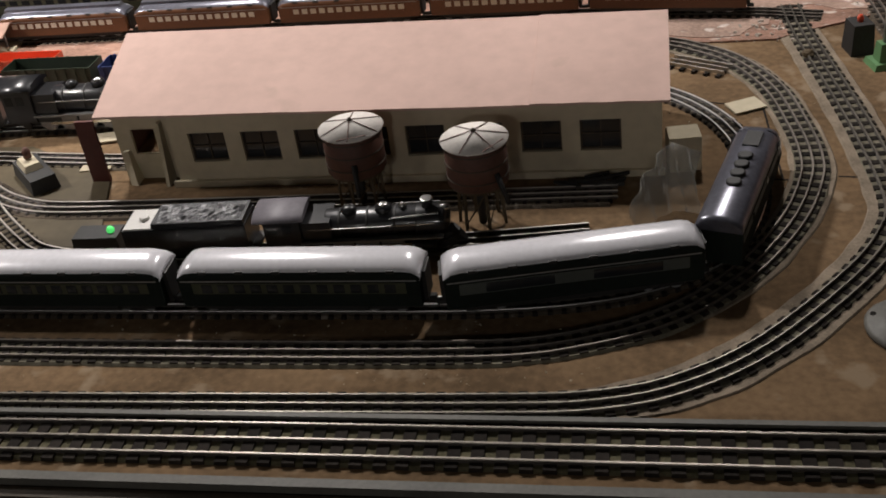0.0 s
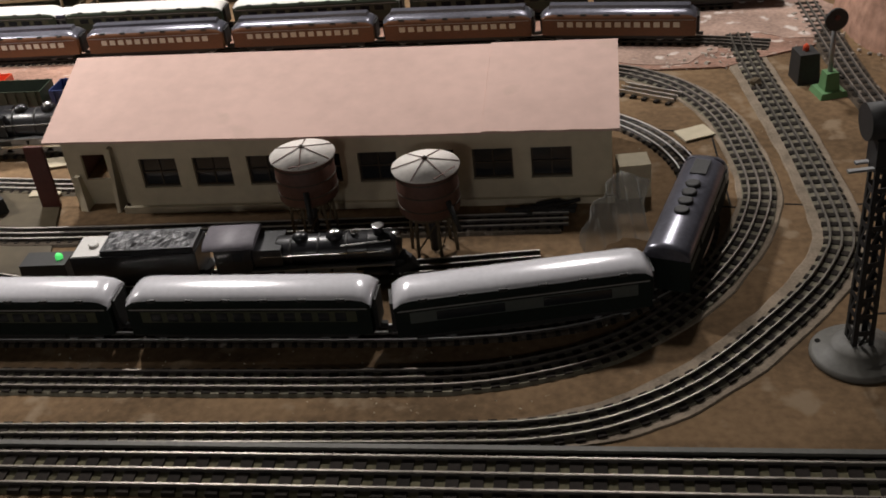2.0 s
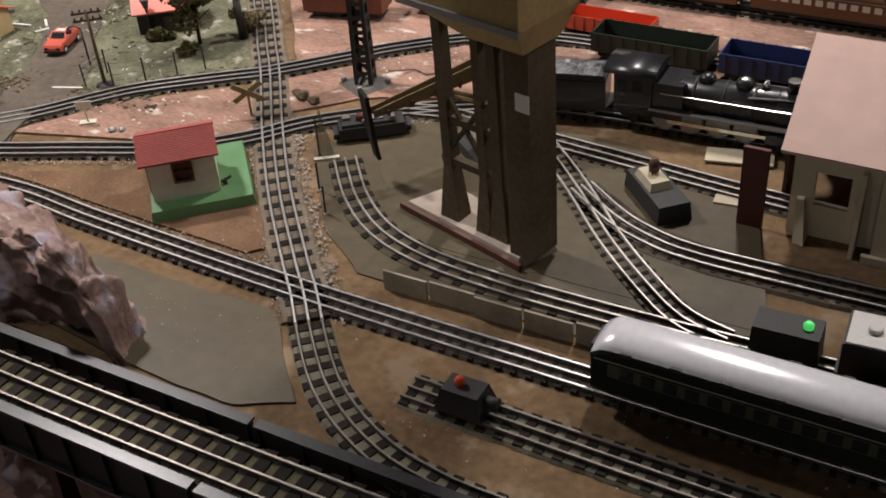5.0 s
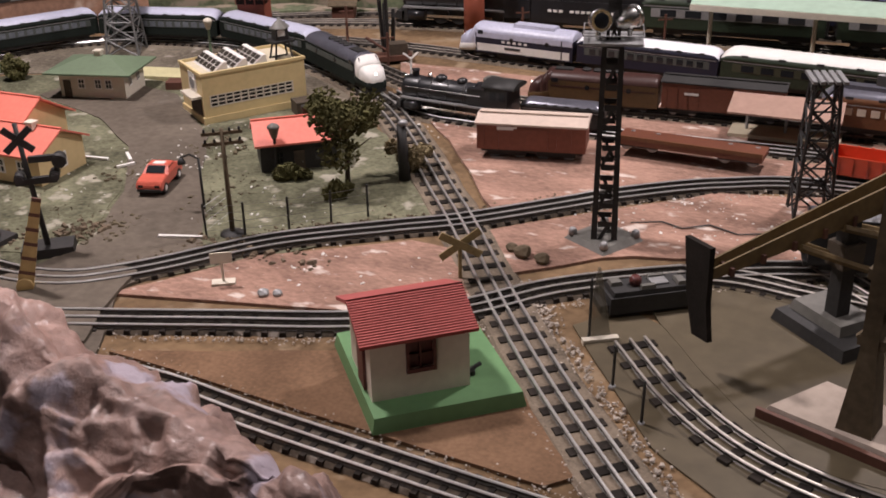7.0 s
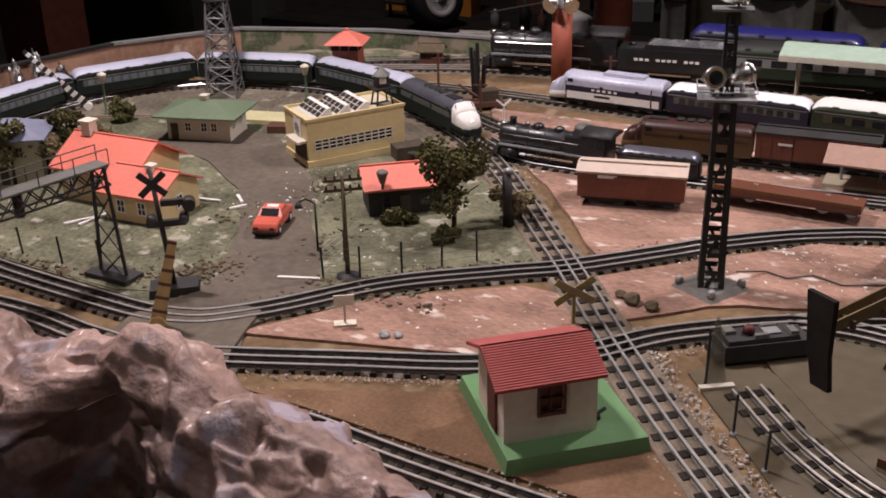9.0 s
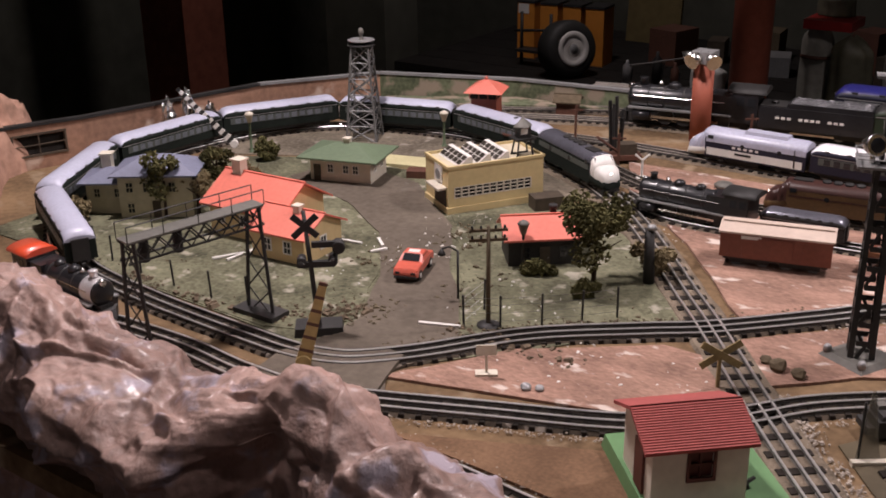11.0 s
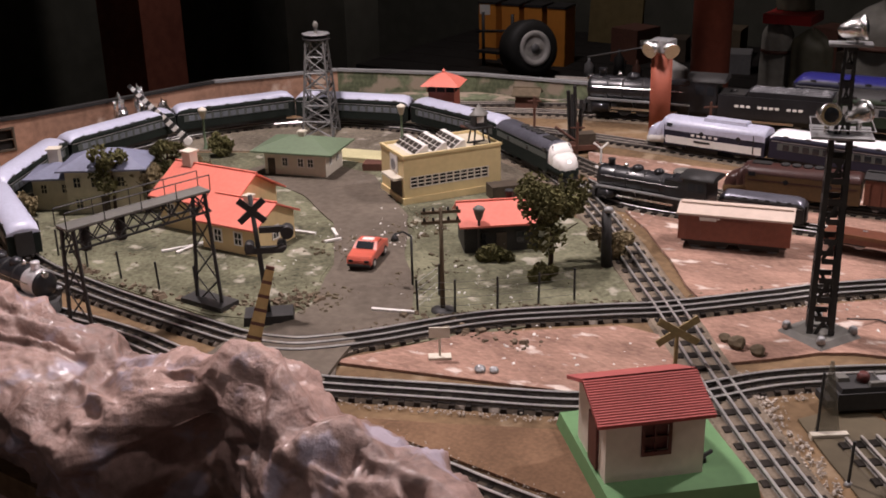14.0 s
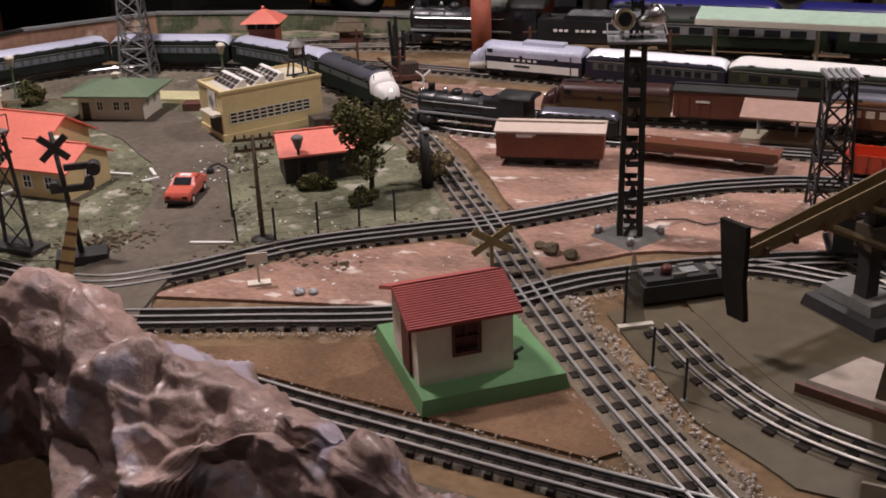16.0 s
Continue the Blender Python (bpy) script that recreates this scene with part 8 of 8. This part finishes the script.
def verge(name, label, path, x0, x1, off, spread, n, lo, hi, material, seed):
    """Chips strewn along one side of a track."""
    rg = random.Random(seed)
    ids = [i for i, p in enumerate(path[:-1]) if x0 < p.x < x1]
    bm = B()
    for _ in range(n):
        i = rg.choice(ids)
        d = (path[i + 1] - path[i]).normalized()
        e = off + rg.gauss(0, spread)
        p = path[i] + (path[i + 1] - path[i]) * rg.random()
        sz = lo + (hi - lo) * rg.random() ** 2
        m = pose(p.x - d.y * e, p.y + d.x * e, 0.003 + sz * 0.2, rg.uniform(-25, 25), rg.uniform(-25, 25), rg.uniform(0, 360))
        bx(bm, -sz, sz, -sz * rg.uniform(0.4, 1), sz * 0.6, -sz * 0.35, sz * 0.35, m, taper=sz * 0.25)
    return tagged(part(name, bm, material), label, "rubble", kind="stuff")


outline_ground("ground", [(0.52, 2.50), (0.66, 2.47), (0.74, 2.52), (0.78, 2.62), (0.95, 2.58), (1.02, 2.74), (0.9, 2.90), (0.5, 2.76)], 0.0, 0.0052, mat("pale_pink_plaster", (0.36, 0.255, 0.205), 0.9, scale=50, bump=0.8, vary=0.35, speck=(0.62, 0.55, 0.50), spread=0.58), "pale pink plaster ground at the end of the yard", 0.02)
RUBBLE = mat("pale_plaster_rubble", (0.40, 0.35, 0.30), 0.8, scale=120, vary=0.3)
verge("track_rubble", "pale plaster rubble strewn along the track", T3, -1.30, -0.92, 0.041, 0.006, 640, 0.0008, 0.0028, RUBBLE, 21)
verge("track_rubble", "pale plaster rubble strewn along the track", T3, -1.30, -0.95, -0.038, 0.004, 260, 0.0007, 0.0022, RUBBLE, 22)
verge("track_rubble", "pale plaster rubble strewn along the track", T8, -1.65, -0.95, -0.036, 0.004, 520, 0.0007, 0.0020, RUBBLE, 23)
verge("track_rubble", "pale plaster rubble strewn along the track", T1, -1.65, -1.05, 0.036, 0.005, 320, 0.0007, 0.0020, RUBBLE, 24)
verge("track_rubble", "dark rubble strewn along the loop track", T9, -1.75, -1.30, 0.036, 0.005, 220, 0.0010, 0.0040, TIMBER, 25)
verge("track_rubble", "pale plaster rubble strewn along the track", T9, -1.30, -0.90, -0.040, 0.010, 300, 0.0008, 0.0028, RUBBLE, 26)
scatter("corner_rubble", "white and tan plaster rubble at the foot of the rock slope", [(0.62, 0.80, 2.44, 2.54), (0.90, 1.10, 2.45, 2.75), (1.05, 1.12, 2.1, 2.5)], 240, 0.001, 0.007, RUBBLE, 41, 0.9)
for x, y, r, L in ((-1.722, 1.905, 20, 0.030), (-2.150, 1.935, 60, 0.034), (-2.14, 1.943, 85, 0.030), (-2.03, 2.085, 10, 0.022), (-1.985, 2.11, 140, 0.018), (-1.965, 2.08, 60, 0.014)):
    st = part("white_stick", bx(B(), -L, L, -0.0025, 0.0025, 0, 0.003), WHITE, bevel=0.0006)
    st.matrix_world = pose(x, y, 0.004, 0, 0, r)
    tagged(st, "small white plastic strip lying on the ground", "litter", "white plastic strips")
for x, y, s in ((-1.290, 2.035, 0.012), (-1.262, 2.028, 0.010), (-1.31, 2.045, 0.008), (-1.53, 1.815, 0.007), (-1.515, 1.822, 0.006), (0.80, 2.36, 0.012)):
    bm = B()
    bmesh.ops.create_icosphere(bm, subdivisions=2, radius=s)
    for v in bm.verts:
        v.co *= 1 + 0.35 * noise.noise(v.co * 130)
        v.co.z *= 0.7
    sn = part("stone", bm, GREYMETAL if y < 1.9 else TIMBER)
    sn.matrix_world = pose(x, y, 0.004 + s * 0.5)
    tagged(sn, "small rough lump lying beside the track", "stone", "loose lumps")
cbm = B()
for a, b in zip([(-1.19, 2.16, 0.016), (-1.16, 2.20, 0.006), (-1.13, 2.19, 0.006), (-1.10, 2.215, 0.006), (-1.06, 2.20, 0.006)], [(-1.16, 2.20, 0.006), (-1.13, 2.19, 0.006), (-1.10, 2.215, 0.006), (-1.06, 2.20, 0.006), (-1.0, 2.23, 0.006)]):
    cy(cbm, a, b, 0.0011, seg=5)
tagged(part("wire", cbm, BLACKMATT), "thin dark wire running from the floodlight tower", "wire")

# ---- the dark room behind the layout ----
def column(x, y, r, label, z0, z1):
    c = thing("column", label, "column", kind="structure")
    part("shaft", cy(B(), (x, y, z0), (x, y, z1), r, seg=28), COLUMN, c)
    return c


c1 = thing("lamp_pillar", "red oxide pillar carrying a cluster of bare spot lamps", "pillar", pose(-1.787, 2.972, 0))
part("shaft", cy(B(), (0, 0, 0), (0, 0, 0.17), 0.022, seg=22), COLUMN, c1)
part("junction_box", bx(B(), -0.022, 0.022, -0.022, 0.022, 0.17, 0.195), GREYMETAL, c1, bevel=0.003)
for a in (200, 250, 320):
    ca, sa = math.cos(math.radians(a)), math.sin(math.radians(a))
    part("spot_lamp", cy(B(), (ca * 0.010, sa * 0.010, 0.188), (ca * 0.042, sa * 0.042, 0.176), 0.008, 0.017, seg=16), CHROME, c1, "silvery spot lamp")
part("cable", cy(B(), (-0.02, 0, 0.18), (-0.20, 0.06, 0.13), 0.002, seg=5), BLACKMATT, c1)
column(-2.05, 4.0, 0.058, "thick red oxide steel column in the dark room", -0.9, 1.9)
bp = tagged(part("brick_pier", bx(B(), -4.25, -4.02, 3.55, 3.75, -0.9, 1.9), mat("dim_brick_pier", (0.16, 0.055, 0.035), 0.9, scale=12, vary=0.3)), "dim brown-red pier in the dark room", "pier", kind="structure")
tagged(part("brick_pier", bx(B(), -3.68, -3.40, 3.95, 4.15, -0.9, 1.9), ROOMWALL), "dim grey pier in the dark room", "pier", kind="structure")
BENCH = -0.19
tw = thing("spare_wheel", "fat black tyre with white spoked wheel leaning in the dark room", "tyre", pose(-2.715, 4.10, BENCH + 0.098, 80, 8, 58) @ Matrix.Scale(0.58, 4))
part("tyre", lathe(B(), [(0.085, -0.12), (0.140, -0.125), (0.168, -0.10), (0.170, 0.0), (0.150, 0.038), (0.105, 0.035)], 40), mat("tyre_rubber", (0.03, 0.03, 0.028), 0.6), tw)
part("whitewall", lathe(B(), [(0.065, 0.030), (0.070, 0.040), (0.098, 0.044), (0.105, 0.036)], 36), WHITE, tw)
part("hub", lathe(B(), [(0.062, 0.020), (0.060, 0.030), (0.030, 0.036), (0.026, 0.044), (0.004, 0.047)], 24), GREYMETAL, tw)
for i in range(20):
    a = i * math.tau / 20
    part("spoke", cy(B(), (math.cos(a) * 0.026, math.sin(a) * 0.026, 0.040), (math.cos(a) * 0.066, math.sin(a) * 0.066, 0.034), 0.002, seg=4), WHITE, tw)
ORANGEBOX = mat("orange_carton", (0.62, 0.24, 0.035), 0.6, scale=10, vary=0.15)
for i in range(4):
    oc = thing("orange_carton", "tall orange carton with dark edges in the dark room", "carton", pose((-3.018, -2.921, -2.827, -2.735)[i], 4.35, BENCH, 0, 0, 6), "orange cartons")
    part("carton", bx(B(), -0.034, 0.034, -0.05, 0.05, 0, 0.203), ORANGEBOX, oc, bevel=0.004)
    part("top_edge", bx(B(), -0.036, 0.036, -0.052, 0.052, 0.203, 0.211), BLACKMATT, oc, "dark top edge")
    if i == 0:
        part("label", bx(B(), -0.030, 0.012, -0.0515, -0.0505, 0.165, 0.200), WHITE, oc, "white paper label")
fr = thing("stand_frame", "black metal stand with a rail in front of the cartons", "stand", pose(-2.90, 4.20, BENCH))
for x in (-0.07, 0.05):
    part("post", cy(B(), (x, 0, 0), (x, 0, 0.19), 0.006, seg=8), BLACKMATT, fr)
part("rail", cy(B(), (-0.10, 0, 0.12), (0.08, 0, 0.135), 0.005, seg=8), BLACKMATT, fr)
part("shelf", bx(B(), -0.08, 0.06, -0.03, 0.03, 0.05, 0.06), BLACKMATT, fr)
sh = thing("storage_bench", "dark storage bench behind the layout", "bench")
for i in range(7):
    part("plank", bx(B(), -3.4, 0.6, 4.0 + 0.14 * i, 4.135 + 0.14 * i, BENCH - 0.03, BENCH), DARK, sh)
for x in (-3.3, -1.4, 0.5):
    for y in (4.05, 4.93):
        part("leg", bx(B(), x - 0.03, x + 0.03, y - 0.03, y + 0.03, -0.9, BENCH - 0.03), WOODEDGE, sh)
pb = part("plywood_board", bx(B(), -0.112, 0.112, -0.008, 0.008, 0, 0.19), mat("dim_plywood", (0.13, 0.10, 0.045), 0.8, scale=12, vary=0.3), bevel=0.002)
pb.matrix_world = pose(-2.73, 4.80, BENCH, -6)
tagged(pb, "dim tan plywood board leaning in the dark room", "board")
WASHED = mat("grey_dust_sheet", (0.30, 0.29, 0.25), 0.6, scale=16, vary=0.3, bump=0.8)
TARP = mat("olive_tarpaulin", (0.11, 0.105, 0.07), 0.55, scale=16, vary=0.35, bump=0.8)


def crumpled(w, d, h, k, rings=16, seg=40):
    """A sagging cloth-covered bundle with folds that run down its sides."""
    secs = []
    for j in range(rings + 1):
        t = j / rings
        ring = []
        for q in range(seg):
            a = q * math.tau / seg
            f = 1 + 0.20 * (1 - 0.5 * t) * noise.noise(Vector((math.cos(a) * 2.4, math.sin(a) * 2.4, k + t * 1.3))) + 0.07 * math.sin(7 * a + k + 2 * t)
            cap = 1 - 0.85 * max(0.0, (t - 0.78) / 0.22) ** 2
            ring.append((math.cos(a) * w * f * cap, math.sin(a) * d * f * cap, h * t * (1 + 0.05 * math.sin(2 * a + k) * t)))
        secs.append(ring)
    return loft(B(), secs)


for x, y, w, h, k in ((-1.91, 4.2, 0.048, 0.232, 1), (-1.60, 4.2, 0.10, 0.30, 2), (-1.3, 4.25, 0.14, 0.30, 3), (-0.95, 4.25, 0.14, 0.26, 4)):
    db = thing("covered_sack", "tall sack under a grey dust sheet in the dark room", "sack", pose(x, y, BENCH), "covered sacks")
    part("dust_sheet", crumpled(w, w * 0.7, h, k), WASHED, db)
    part("cord", lathe(B(), [(w * 1.02, h * 0.60), (w * 1.05, h * 0.61), (w * 1.05, h * 0.63), (w * 1.02, h * 0.64)], 24), RUST, db)
for x, y, z, w, h, k in ((-1.80, 4.17, BENCH, 0.06, 0.215, 6), (-1.885, 4.26, 0.072, 0.055, 0.06, 7)):
    ob = part("olive_tarpaulin", crumpled(w, w * 0.7, h, k), TARP)
    ob.matrix_world = pose(x, y, z)
    tagged(ob, "crumpled olive tarpaulin among stored things in the dark room", "tarpaulin", "stored tarpaulins")
rl = part("red_lid", bx(B(), -0.072, 0.072, -0.07, 0.07, 0, 0.028), mat("red_plastic_lid", (0.35, 0.02, 0.02), 0.4), bevel=0.008)
rl.matrix_world = pose(-1.875, 4.22, 0.042)
tagged(rl, "red plastic lid lying on a covered bundle", "lid")
wb = part("white_bag", crumpled(0.055, 0.04, 0.11, 9), WHITE)
wb.matrix_world = pose(-2.20, 4.06, BENCH)
tagged(wb, "crumpled white bag on the dark bench", "bag")
rng = random.Random(12)
for i in range(16):
    w, d, h = rng.uniform(0.03, 0.09), rng.uniform(0.04, 0.08), rng.uniform(0.05, 0.16)
    ob = part("dim_carton", bx(B(), -w, w, -d, d, 0, h), (RUST, WOODEDGE, TIMBER, GREYMETAL, BLACKMATT)[i % 5], bevel=0.004)
    ob.matrix_world = pose(-2.52 + 0.13 * i, 4.52 + 0.10 * (i % 3), BENCH, 0, 0, rng.uniform(-20, 20))
    tagged(ob, "dim storage box on the bench behind the layout", "box", "stored boxes")
for i in range(6):
    x, r, h = -2.50 + 0.085 * i, rng.uniform(0.012, 0.026), rng.uniform(0.05, 0.13)
    mc = thing("oil_can", "small dark metal can on the bench behind the layout", "can", pose(x, 4.10 + 0.05 * (i % 2), BENCH), "metal cans")
    part("can_body", lathe(B(), [(0, 0), (r, 0), (r, h * 0.75), (r * 0.35, h * 0.88), (r * 0.30, h), (0, h)], 18), (GREYMETAL, BLACKMATT, RUST)[i % 3], mc)
    part("can_handle", cy(B(), (r, 0, h * 0.2), (r * 1.4, 0, h * 0.7), 0.003, seg=6), BLACKMATT, mc)

# ---- what carries the layout ----
tf = thing("table_frame", "dark timber trestle frame carrying the layout", "table frame", kind="structure")
for x in (-3.05, -1.75, -0.45, 0.85, 1.6):
    for y in (1.50, 2.35, 3.0):
        if not (x < -2.9 and y > 1.6) and not (x < -2.0 and y > 2.9):
            part("leg", bx(B(), x - 0.035, x + 0.035, y - 0.035, y + 0.035, -0.9, -0.10), WOODEDGE, tf)
for y in (1.50, 2.35, 3.0):
    part("rail", bx(B(), -3.08 if y < 1.6 else (-2.6 if y < 2.9 else -1.9), 1.65, y - 0.02, y + 0.02, -0.10, -0.031), WOODEDGE, tf)
for x in (-3.0, -1.75, -0.45, 0.85, 1.6):
    part("front_leg", bx(B(), x - 0.03, x + 0.03, 1.02, 1.08, -0.9, -0.451), WOODEDGE, tf)
